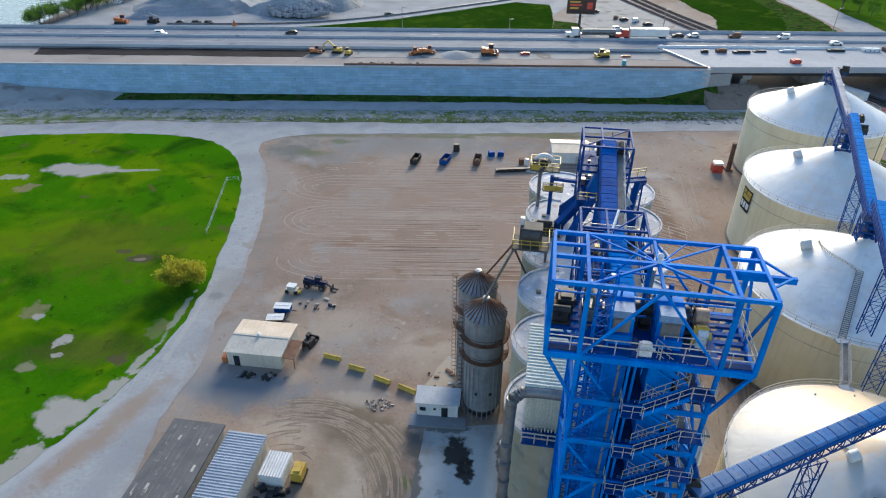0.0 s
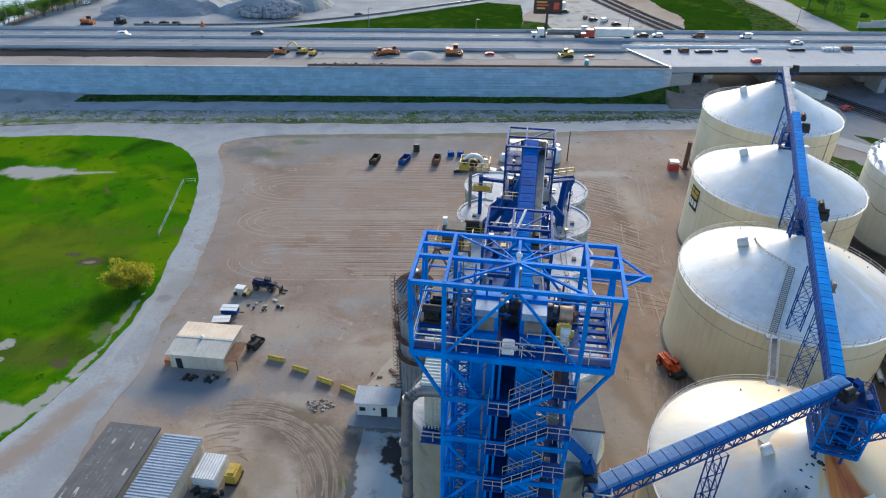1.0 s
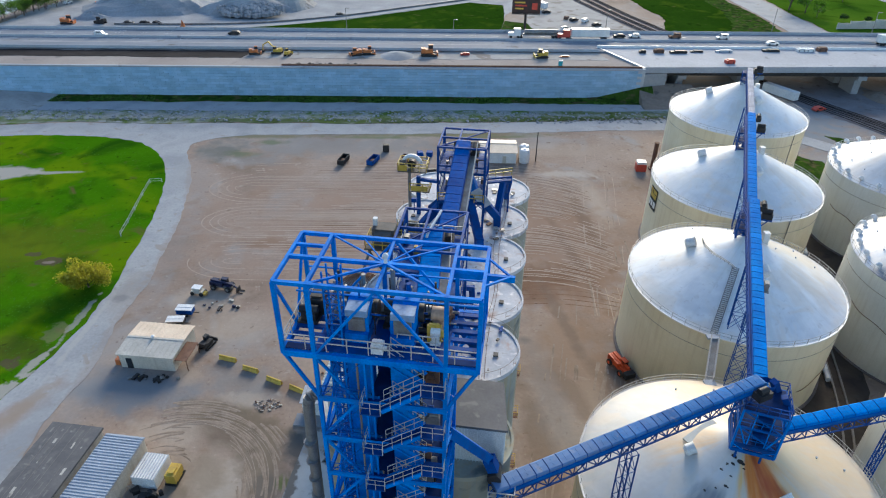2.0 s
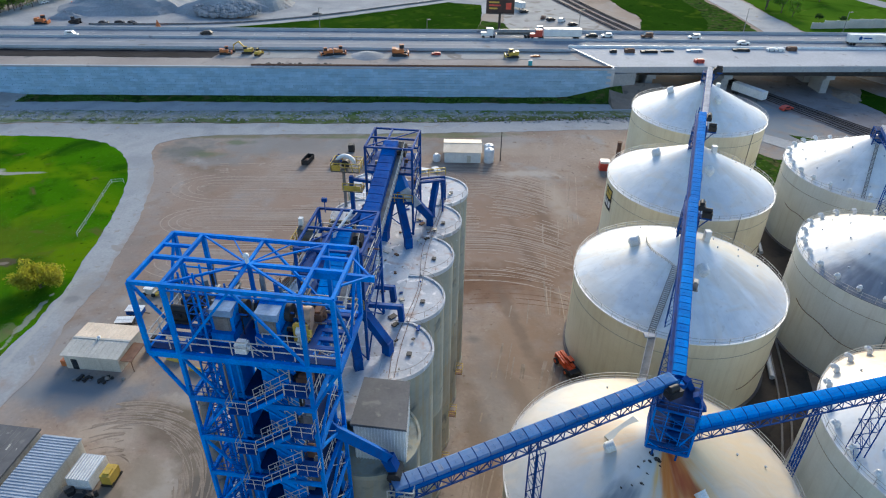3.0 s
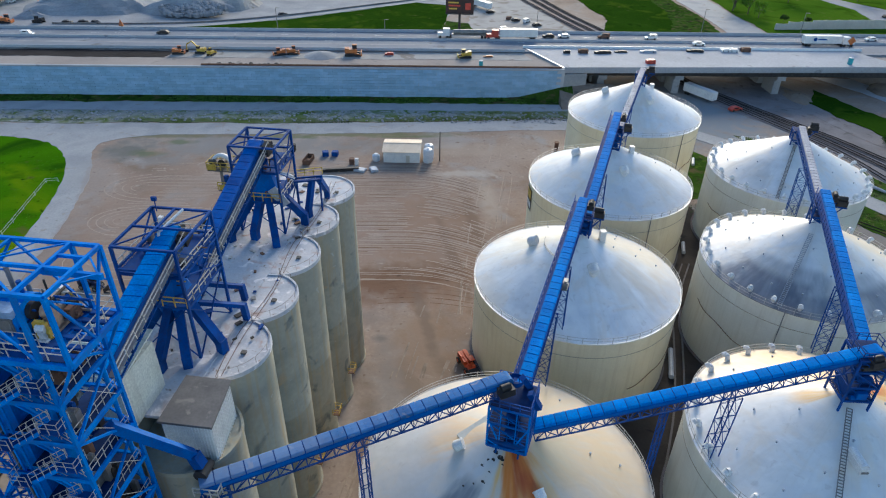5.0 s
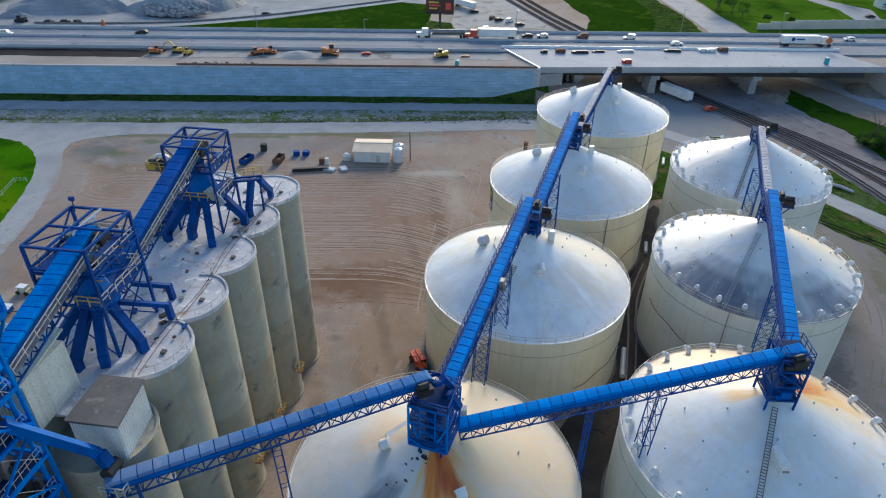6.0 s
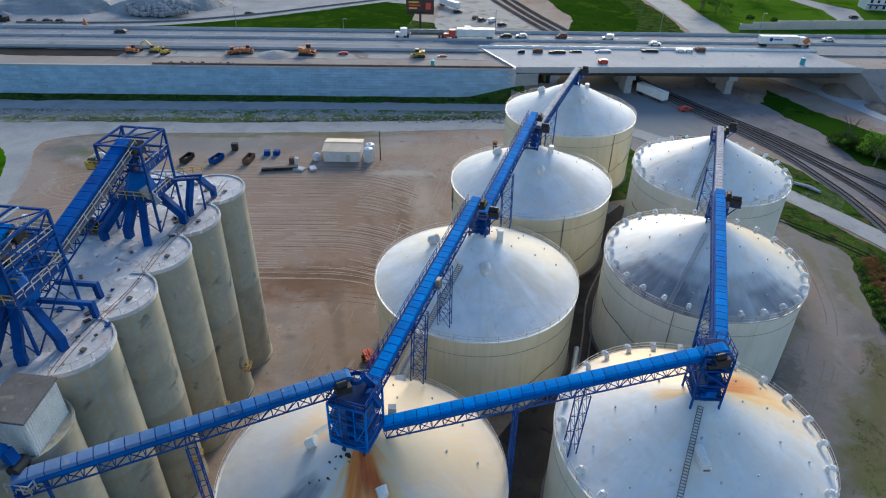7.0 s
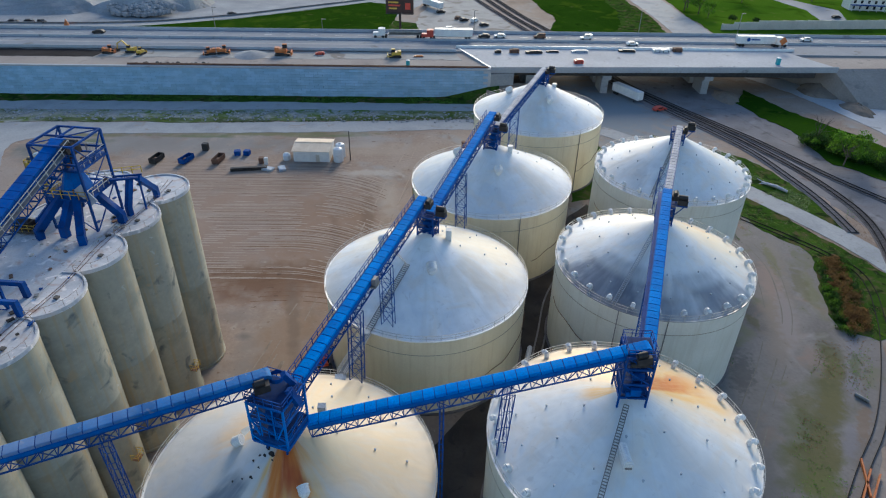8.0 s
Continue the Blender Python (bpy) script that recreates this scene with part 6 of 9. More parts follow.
CV_L = conveyor((22.4, 34.0, 29.4), (49.6, 45.8, 30.2), 1.4, cover=DUSTY_COVER, label="blue covered conveyor rising from the tower")
CV_R = conveyor((52.9, 46.6, 22.4), (89.4, 49.6, 30.5), 1.45, label="blue covered conveyor between two tanks")
CV_A1 = conveyor((51.6, 47.6, 26.6), (65.1, 84.0, 29.8), 1.4, label="blue covered conveyor climbing over a tank roof", rail=1)
CV_A2 = conveyor((66.3, 85.4, 26.4), (78.6, 118.3, 30.3), 1.4, label="blue covered conveyor climbing over a tank roof", rail=1)
CV_A3 = conveyor((79.4, 118.2, 27.6), (94.8, 156.6, 27.4), 1.2, cover=SLAT_COVER, label="pale covered conveyor reaching the last tank", deep=0.7)
CV_B1 = conveyor((90.6, 51.0, 27.6), (103.6, 87.0, 29.8), 1.4, label="blue covered conveyor climbing over a tank roof", rail=1)
CV_B2 = conveyor((103.8, 87.0, 27.6), (117.2, 120.4, 26.9), 1.2, cover=SLAT_COVER, label="pale covered conveyor reaching the last tank", deep=0.7)
part("take_up", Shape().box((19.0, -1.1, -0.5), (1.1, 0.6, 0.9)).box((19.0, -1.1, 0.0), (0.8, 0.45, 0.14)).box((19.0, -1.1, -1.05), (1.6, 0.8, 0.1)), STEEL, CV_A1, "grey take-up housing")
hub_1 = transfer_hub(50.5, 45.0, 23.5, 4.15, 4.15, (2.3, 4.5), -20, "bright blue steel transfer house on the tank apex", mat=BLUE_MID, foot=-1.0)
for i in (-1, 1):
    bar("base_beam", (-2.08, i * 2.08, -0.95), (2.08, i * 2.08, -0.95), 0.22, BLUE_MID, hub_1, 0.4)
    bar("base_beam", (i * 2.08, -2.08, -0.95), (i * 2.08, 2.08, -0.95), 0.22, BLUE_MID, hub_1, 0.4)
    bar("brace", (i * 2.0, -2.1, -0.2), (i * 0.7, -2.1, -0.9), 0.12, BLUE, hub_1)
    bar("brace", (i * 2.0, -2.12, 2.5), (i * 1.0, -2.12, 0.2), 0.14, BLUE, hub_1)
    bar("post", (i * 0.8, -2.09, 0.1), (i * 0.8, -2.09, 4.4), 0.1, BLUE, hub_1)
for i, j in ((-1, -1), (1, -1), (-1, 1), (1, 1)):
    bar("leg", (i * 1.2, j * 1.2, -3.0), (i * 1.2, j * 1.2, -0.9), 0.2, BLUE_DARK, hub_1)
part("base_skirt", Shape().box((0, -2.08, -0.2), (4.3, 0.12, 0.7)).box((-2.08, 0, -0.2), (0.12, 4.15, 0.7)).box((2.08, 0, -0.2), (0.12, 4.15, 0.7)), BLUE_DARK, hub_1, "dark blue sheet skirt")
part("chute", Shape().beam((1.5, 0.2, 5.4), (2.6, 0.2, 3.6), 0.7, 0.6), BLUE_DARK, hub_1, "blue transfer chute")
part("chute", Shape().beam((0.4, 1.2, 6.2), (1.2, 1.9, 4.4), 0.7, 0.6), BLUE_DARK, hub_1, "blue transfer chute")
part("head_guard", Shape().lathe((-0.2, 0.9, 5.6), [(0.75, 0.0), (0.8, 0.05), (0.8, 0.5), (0.75, 0.55)], 18), BLUE_DARK, hub_1, "round dark guard", 40)
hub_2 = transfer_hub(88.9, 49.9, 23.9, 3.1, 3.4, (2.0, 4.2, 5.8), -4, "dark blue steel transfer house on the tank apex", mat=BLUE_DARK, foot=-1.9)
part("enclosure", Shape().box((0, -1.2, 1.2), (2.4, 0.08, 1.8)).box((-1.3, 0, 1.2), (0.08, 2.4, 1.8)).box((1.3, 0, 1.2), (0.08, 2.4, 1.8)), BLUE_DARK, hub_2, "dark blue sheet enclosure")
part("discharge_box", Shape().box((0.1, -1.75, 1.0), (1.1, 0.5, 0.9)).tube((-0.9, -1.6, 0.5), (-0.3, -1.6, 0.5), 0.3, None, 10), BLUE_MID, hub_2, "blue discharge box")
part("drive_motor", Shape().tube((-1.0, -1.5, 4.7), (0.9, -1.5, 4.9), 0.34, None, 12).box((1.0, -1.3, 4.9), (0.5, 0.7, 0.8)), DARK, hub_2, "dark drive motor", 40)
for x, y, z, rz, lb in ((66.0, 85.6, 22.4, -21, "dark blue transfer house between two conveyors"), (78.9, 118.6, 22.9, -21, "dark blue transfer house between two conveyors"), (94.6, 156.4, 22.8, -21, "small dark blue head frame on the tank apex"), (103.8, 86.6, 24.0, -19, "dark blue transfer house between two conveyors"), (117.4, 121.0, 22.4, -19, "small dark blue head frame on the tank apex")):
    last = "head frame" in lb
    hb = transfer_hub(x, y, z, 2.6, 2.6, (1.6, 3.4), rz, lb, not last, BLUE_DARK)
    part("motor", Shape().box((2.3, -0.3, 4.3), (1.5, 1.1, 0.9)).tube((1.5, -0.3, 5.0), (2.9, -0.3, 5.0), 0.4, None, 12), DARK, hb, "dark drive motor", 40)
    part("motor_stand", Shape().beam((1.4, -0.3, 3.7), (3.1, -0.3, 3.7), 1.2, 0.2).beam((1.3, -0.3, 1.6), (2.8, -0.3, 3.6), 0.14), BLUE_DARK, hb)

# trestles on the rims of the tanks
AX, BX = (14.3, 38.7), (12.2, 35.4)
lattice_support((35.9, 39.4, 13.2), (35.6, 39.2, 27.6), (26.6, 10.6), 1.4, 0.8)
lattice_support((67.6, 47.7, 0.0), (67.6, 47.7, 23.6), (37, 3), 0.8, 0.4)
lattice_support((74.4, 48.0, 15.5), (75.0, 48.3, 25.2), (37, 3))
lattice_support((56.6, 61.0, 14.3), (56.9, 61.4, 25.6), AX)
lattice_support((60.3, 70.6, 16.0), (60.2, 70.6, 26.3), AX)
lattice_support((72.0, 99.2, 15.5), (71.8, 99.6, 26.0), AX)
lattice_support((85.0, 133.0, 15.9), (85.0, 132.6, 25.8), AX)
lattice_support((95.4, 64.6, 16.4), (95.4, 65.0, 26.8), BX)
lattice_support((108.4, 101.0, 17.2), (108.4, 101.2, 26.4), BX)

# conveyor from the tower into the middle distributor, and on to the far one, with handrailed walks
def w_el(p):
    return EL @ Vector(p)


CV_M = conveyor(w_el((7.4, 6.4, 41.2)), w_el((6.0, 22.6, 44.1)), w=1.75, label="bright blue covered conveyor leaving the tower", side=-1, deep=1.3)
CV_S = conveyor(w_el((6.3, 20.5, 37.6)), w_el((6.5, 43.0, 44.2)), w=1.75, cover=BLUE_MID, label="blue covered inclined conveyor over the silo roof", side=-1, deep=1.5)


def distributor(x0, x1, y0, y1, top, platforms, label):
    d = thing("distributor_tower", EL, label, "distributor tower", "distributor towers on the silo roof")
    z0 = SILO_TOP
    for x in (x0, x1):
        for y in (y0, y1):
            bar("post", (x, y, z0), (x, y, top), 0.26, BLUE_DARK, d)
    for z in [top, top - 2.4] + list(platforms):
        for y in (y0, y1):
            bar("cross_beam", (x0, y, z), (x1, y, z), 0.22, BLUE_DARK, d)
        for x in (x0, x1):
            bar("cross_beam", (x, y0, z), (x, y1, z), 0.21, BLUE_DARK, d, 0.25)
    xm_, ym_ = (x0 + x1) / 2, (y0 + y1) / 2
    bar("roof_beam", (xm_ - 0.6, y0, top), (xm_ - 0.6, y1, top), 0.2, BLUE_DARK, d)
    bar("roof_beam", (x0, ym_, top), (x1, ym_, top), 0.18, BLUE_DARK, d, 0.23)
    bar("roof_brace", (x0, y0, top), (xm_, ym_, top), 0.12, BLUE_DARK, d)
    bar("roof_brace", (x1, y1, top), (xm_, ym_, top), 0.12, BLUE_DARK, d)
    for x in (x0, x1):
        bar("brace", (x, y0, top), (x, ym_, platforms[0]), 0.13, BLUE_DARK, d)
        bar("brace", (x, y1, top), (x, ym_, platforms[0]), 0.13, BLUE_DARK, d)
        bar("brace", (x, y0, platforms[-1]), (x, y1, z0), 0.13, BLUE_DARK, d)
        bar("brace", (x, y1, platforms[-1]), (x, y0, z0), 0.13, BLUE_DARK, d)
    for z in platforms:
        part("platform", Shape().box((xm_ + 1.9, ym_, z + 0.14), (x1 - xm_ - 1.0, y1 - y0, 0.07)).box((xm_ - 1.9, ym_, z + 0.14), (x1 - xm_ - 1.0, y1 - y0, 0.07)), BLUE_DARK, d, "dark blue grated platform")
        handrail(d, [(x1, y0, z + 0.15), (x1, y1, z + 0.15), (x0, y1, z + 0.15), (x0, y0, z + 0.15)], RAIL_PAINT, 1.1, 1.2, 0.04)
    handrail(d, [(x0, y0 - 0.1, platforms[-1] + 0.15), (x1, y0 - 0.1, platforms[-1] + 0.15)], YELLOW, 1.1, 1.2, 0.04)
    return d


def hopper(parent, x, y, z0, z1, r0, r1):
    return part("hopper", Shape().lathe((x, y, 0), [(r1 * 0.3, z0 - 0.35), (r1, z0 - 0.3), (r1, z0 + 0.2), (r0, z1), (r0, z1 + 0.8), (r0 * 0.3, z1 + 0.82)], 8, 22.5, 382.5), BLUE_MID, parent, "blue eight-sided distributor hopper")


def spout(parent, a, b, w=0.8, bend=0.55):
    """A square chute that leaves the hopper on the slant and drops to the roof."""
    a, b = Vector(a), Vector(b)
    k = a.lerp(b, 0.9)
    k.z = a.z + (b.z - a.z) * 0.74
    s = Shape().beam(a, k, w).beam(k + Vector((0, 0, 0.3)), Vector((k.x + 0.1 * (b.x - k.x), k.y + 0.1 * (b.y - k.y), b.z)), w)
    p = part("spout", s, BLUE, parent, "dark blue grain spout")
    p.data.materials[0] = BLUE_DARK
    return p


mid = distributor(2.9, 8.9, 18.0, 25.3, 44.5, (41.6, 38.2), "dark blue mid distributor tower with spouts and railings")
hopper(mid, 6.2, 20.9, 37.0, 40.0, 0.7, 2.1)
for b in ((10.9, 19.2, 32.0), (8.4, 16.4, 32.0), (6.0, 15.4, 32.0), (2.2, 18.0, 32.0), (1.6, 25.0, 32.0)):
    spout(mid, (6.2 + (b[0] - 6.2) * 0.3, 20.9 + (b[1] - 20.9) * 0.3, 36.9), b, 0.85)
for y, x1 in ((24.4, 11.0), (27.6, 9.5)):
    part("spout_arm", Shape().beam((6.6, y - 2.0, 35.4), (x1, y, 33.9), 0.45, 0.5).beam((x1 - 0.1, y, 34.1), (x1 + 0.05, y, 32.1), 0.6), BLUE_DARK, mid, "long dark blue spout arm")
bar("mast", (3.8, 24.6, 44.5), (3.8, 24.6, 45.7), 0.08, BLUE_DARK, mid)
part("floodlight", Shape().box((3.8, 24.6, 45.85), (0.5, 0.25, 0.4)), BLUE_DARK, mid)
part("duct", Shape().tube((5.6, 21.4, 44.2), (6.4, 24.8, 44.8), 0.13).tube((5.6, 21.4, 44.25), (5.5, 21.2, 43.4), 0.13), WHITE, mid, "pale pipe across the roof frame")
far = distributor(3.6, 9.3, 41.6, 47.5, 43.9, (40.6, 36.6), "dark blue far distributor tower with spouts and railings")
hopper(far, 6.6, 43.9, 37.0, 40.6, 0.7, 2.0)
for b in ((3.0, 38.6, 32.0), (6.0, 39.6, 32.0), (9.4, 38.2, 32.0), (11.3, 44.6, 32.0), (2.0, 46.0, 32.0), (1.4, 41.2, 32.0)):
    spout(far, (6.6 + (b[0] - 6.6) * 0.32, 43.9 + (b[1] - 43.9) * 0.32, 36.9), b, 0.9)
part("head_box", Shape().box((6.5, 44.6, 42.4), (2.2, 1.6, 1.3)).tube((5.2, 44.6, 43.0), (7.8, 44.6, 43.0), 0.5, None, 12), DARK, far, "dark conveyor head drive")
part("loose_sheet", Shape().beam((8.2, 41.8, 38.4), (9.8, 41.9, 36.2), 0.1, 1.3), PALE_COVER, far, "pale sheet panel")
# side arm with railing to the next silo
part("arm", Shape().beam((9.3, 46.4, 37.2), (12.4, 48.0, 37.0), 0.5, 0.25).beam((9.3, 47.4, 37.2), (12.4, 49.0, 37.0), 0.2, 0.25), BLUE_DARK, far)
bar("arm_post", (12.2, 48.4, 32.0), (12.2, 48.4, 37.0), 0.2, BLUE_DARK, far)
spout(far, (11.4, 47.6, 36.9), (10.9, 46.4, 32.0), 0.7)
spout(far, (12.2, 48.2, 36.9), (11.8, 52.4, 32.0), 0.7)
handrail(far, [(9.3, 47.6, 37.3), (12.4, 49.2, 37.2)], YELLOW, 1.0, 1.0)

# bucket elevator with a pale wheel on the left of the silos, and the grey drive house
wheel = thing("wheel_elevator", EL, "pale head wheel on a blue post with yellow railings", "elevator")
bar("post", (0.4, 46.0, 32.0), (0.4, 46.0, 37.6), 0.5, BLUE_DARK, wheel)
bar("arm", (0.4, 46.0, 37.2), (3.6, 45.6, 37.2), 0.4, BLUE_DARK, wheel)
part("platform", Shape().box((-0.6, 48.0, 37.7), (3.8, 2.4, 0.15)).box((0.6, 46.4, 35.6), (2.6, 2.0, 0.12)), GEAR, wheel, "dark railed platform")
handrail(wheel, [(-2.5, 46.8, 37.8), (1.3, 46.8, 37.8), (1.3, 49.2, 37.8), (-2.5, 49.2, 37.8), (-2.5, 46.8, 37.8)], YELLOW, 1.1, 1.0)
handrail(wheel, [(-0.7, 45.4, 35.7), (1.9, 45.4, 35.7), (1.9, 47.4, 35.7)], YELLOW, 1.1, 1.0)
s = Shape()
ring = [(0.26 * math.cos(radians(a)), 0.4 * math.sin(radians(a))) for a in range(0, 360, 36)]
s.add([(-0.8 - (1.2 + q) * math.cos(math.pi * k / 14), 48.0 + u, 38.3 + (1.2 + q) * math.sin(math.pi * k / 14)) for k in range(15) for q, u in ring], [(k * 10 + i, k * 10 + (i + 1) % 10, k * 10 + 10 + (i + 1) % 10, k * 10 + 10 + i) for k in range(14) for i in range(10)])
part("wheel_hood", s, WHITE, wheel, "pale round hood", 50)
part("hub_disc", Shape().tube((-0.8, 47.7, 38.4), (-0.8, 48.3, 38.4), 0.55, None, 20), DARK, wheel, "dark hub disc", 40)
part("drive_gear", Shape().box((-1.9, 47.6, 38.2), (0.7, 0.8, 0.8)).tube((-2.3, 47.4, 38.8), (-1.5, 47.4, 38.8), 0.3, None, 10), GEAR, wheel, "dark drive gear")
part("guard", Shape().box((-1.9, 46.85, 38.2), (1.2, 0.08, 0.8)).box((0.6, 45.4, 36.1), (2.2, 0.08, 0.7)), YELLOW, wheel, "yellow guard panel")
part("leg_casing", Shape().beam((-1.2, 48.0, 37.6), (-0.9, 47.0, 0.0), 0.4, 0.4), STEEL, wheel, "thin grey elevator leg")
drive = thing("drive_house", EL, "grey machine house with yellow railings on the silo edge", "machine")
part("platform", Shape().box((-1.6, 34.2, 34.4), (4.2, 3.2, 0.2)).beam((-3.4, 33.0, 34.3), (-1.8, 34.2, 30.0), 0.2).beam((0.3, 34.2, 34.3), (0.3, 34.2, 32.0), 0.3), GEAR, drive)
part("housing", Shape().box((-1.6, 34.4, 35.6), (2.6, 1.8, 2.2)).tube((-2.6, 33.4, 36.0), (-0.6, 33.4, 36.0), 0.5, None, 12), GEAR, drive, "weathered dark grey housing")
part("vent", Shape().box((-2.7, 34.6, 37.0), (0.5, 0.5, 1.2)), WHITE, drive)
handrail(drive, [(-3.6, 32.7, 34.5), (0.5, 32.7, 34.5), (0.5, 35.7, 34.5)], YELLOW, 1.1, 1.0)
handrail(drive, [(-3.6, 35.7, 34.5), (-3.6, 32.7, 34.5)], YELLOW, 1.1, 1.0)
part("drop_spout", Shape().tube((-3.2, 34.0, 34.2), (-7.0, 37.0, 23.0), 0.16), STEEL, drive, "thin grey pipe down to the steel bins")
part("drop_spout", Shape().tube((-3.2, 35.0, 34.2), (-7.2, 43.2, 23.2), 0.14), RUST, drive)

# white-walled hut on the near silo, filter house, and its duct
hut = thing("roof_hut", EL, "white corrugated hut with a dark flat roof on a silo", "hut")
part("wall_shell", Shape().prism([(9.75, 8.9), (14.2, 8.9), (13.6, 14.1), (9.65, 14.1)], 29.0, 33.2), WHITE, hut, "white ribbed walls")
s = Shape()
for k in range(16):
    s.box((9.9 + 0.28 * k, 8.86, 31.1), (0.07, 0.08, 4.2))
    s.beam((14.22 - 0.0375 * k, 9.0 + 0.33 * k, 29.0), (14.22 - 0.0375 * k, 9.0 + 0.33 * k, 33.2), 0.08)
tagged(part("ribbing", s, WHITE, hut), kind="stuff")
part("roof", Shape().prism([(9.55, 8.7), (14.4, 8.7), (13.75, 14.3), (9.45, 14.3)], 33.2, 33.45), DARK_ROOF, hut, "dark weathered flat roof")
fh = thing("filter_house", EL, "pale green corrugated filter house beside the tower", "building")
part("wall_shell", Shape().box((3.3, 11.2, 34.8), (8.0, 5.6, 5.4)), FILTER, fh, "pale sheet walls")
s = Shape()
for k in range(22):
    s.box((-0.6 + 0.285 * k, 7.97, 34.8), (0.1, 0.08, 5.2))
tagged(part("ribbing", s, FILTER, fh), kind="stuff")
s = Shape()
s.add([(-0.9, 7.7, 37.4), (7.5, 7.7, 37.4), (7.5, 14.2, 38.6), (-0.9, 14.2, 38.6), (-0.9, 7.7, 37.55), (7.5, 7.7, 37.55), (7.5, 14.2, 38.75), (-0.9, 14.2, 38.75)], [(3, 2, 1, 0), (4, 5, 6, 7), (0, 1, 5, 4), (1, 2, 6, 5), (2, 3, 7, 6), (3, 0, 4, 7)])
part("roof", s, FILTER, fh, "pale corrugated roof")
s = Shape()
for k in range(20):
    s.box((2.4, 7.9 + 0.32 * k, 37.62 + 0.059 * k), (6.6, 0.12, 0.07))
tagged(part("roof_ribbing", s, FILTER, fh), kind="stuff")
part("ledge", Shape().box((2.4, 7.3, 32.1), (6.4, 1.6, 0.2)), BLUE_DARK, fh)
handrail(fh, [(-0.8, 6.6, 32.2), (5.6, 6.6, 32.2)], RAIL_PAINT, 1.1, 1.0)
duct = thing("dust_duct", EL, "thick grey dust duct down beside the tower", "duct")
pts = smooth_line([(4.0, 7.6, 37.0), (-0.4, 7.6, 37.0), (-1.5, 7.2, 36.6), (-1.9, 6.8, 35.0), (-2.0, 6.4, 20.0), (-2.0, 6.2, 0.2)], 5)
s = Shape()
for p, q in zip(pts, pts[1:]):
    s.tube(p, q, 0.48, None, 14)
part("pipe", s, STEEL, duct, "", 50)
for k in range(14):
    part("band", Shape().tube((-2.0, 6.35, 2 + 2.3 * k), (-2.0, 6.35, 2.2 + 2.3 * k), 0.56, None, 14), STEEL, duct)
chute = thing("tower_chute", EL, "blue chute from the tower to the conveyor tail", "chute")
part("upper_chute", Shape().beam((9.8, 3.6, 38.6), (13.0, 7.4, 31.4), 0.8, 0.75), BLUE_MID, chute)
part("lower_chute", Shape().beam((13.0, 7.35, 31.5), (13.5, 7.3, 30.2), 0.9, 0.9), BLUE_DARK, chute)
part("tail_drive", Shape().tube((13.6, 6.6, 29.6), (13.6, 8.2, 29.6), 0.6, None, 14).box((14.2, 7.3, 28.6), (1.2, 1.4, 1.0)), DARK, chute, "dark drive and pulley", 40)
handrail(chute, [(13.2, 5.8, 28.0), (15.4, 5.8, 28.0), (15.4, 8.6, 28.0)], RAIL_PAINT, 1.1, 0.8)
part("stand", Shape().beam((13.6, 6.2, 0.0), (13.6, 6.2, 27.4), 0.5).beam((15.4, 7.4, 0.0), (15.4, 7.4, 28.0), 0.24).beam((13.6, 7.4, 27.9), (15.4, 7.4, 27.9), 0.3), BLUE_DARK, chute)

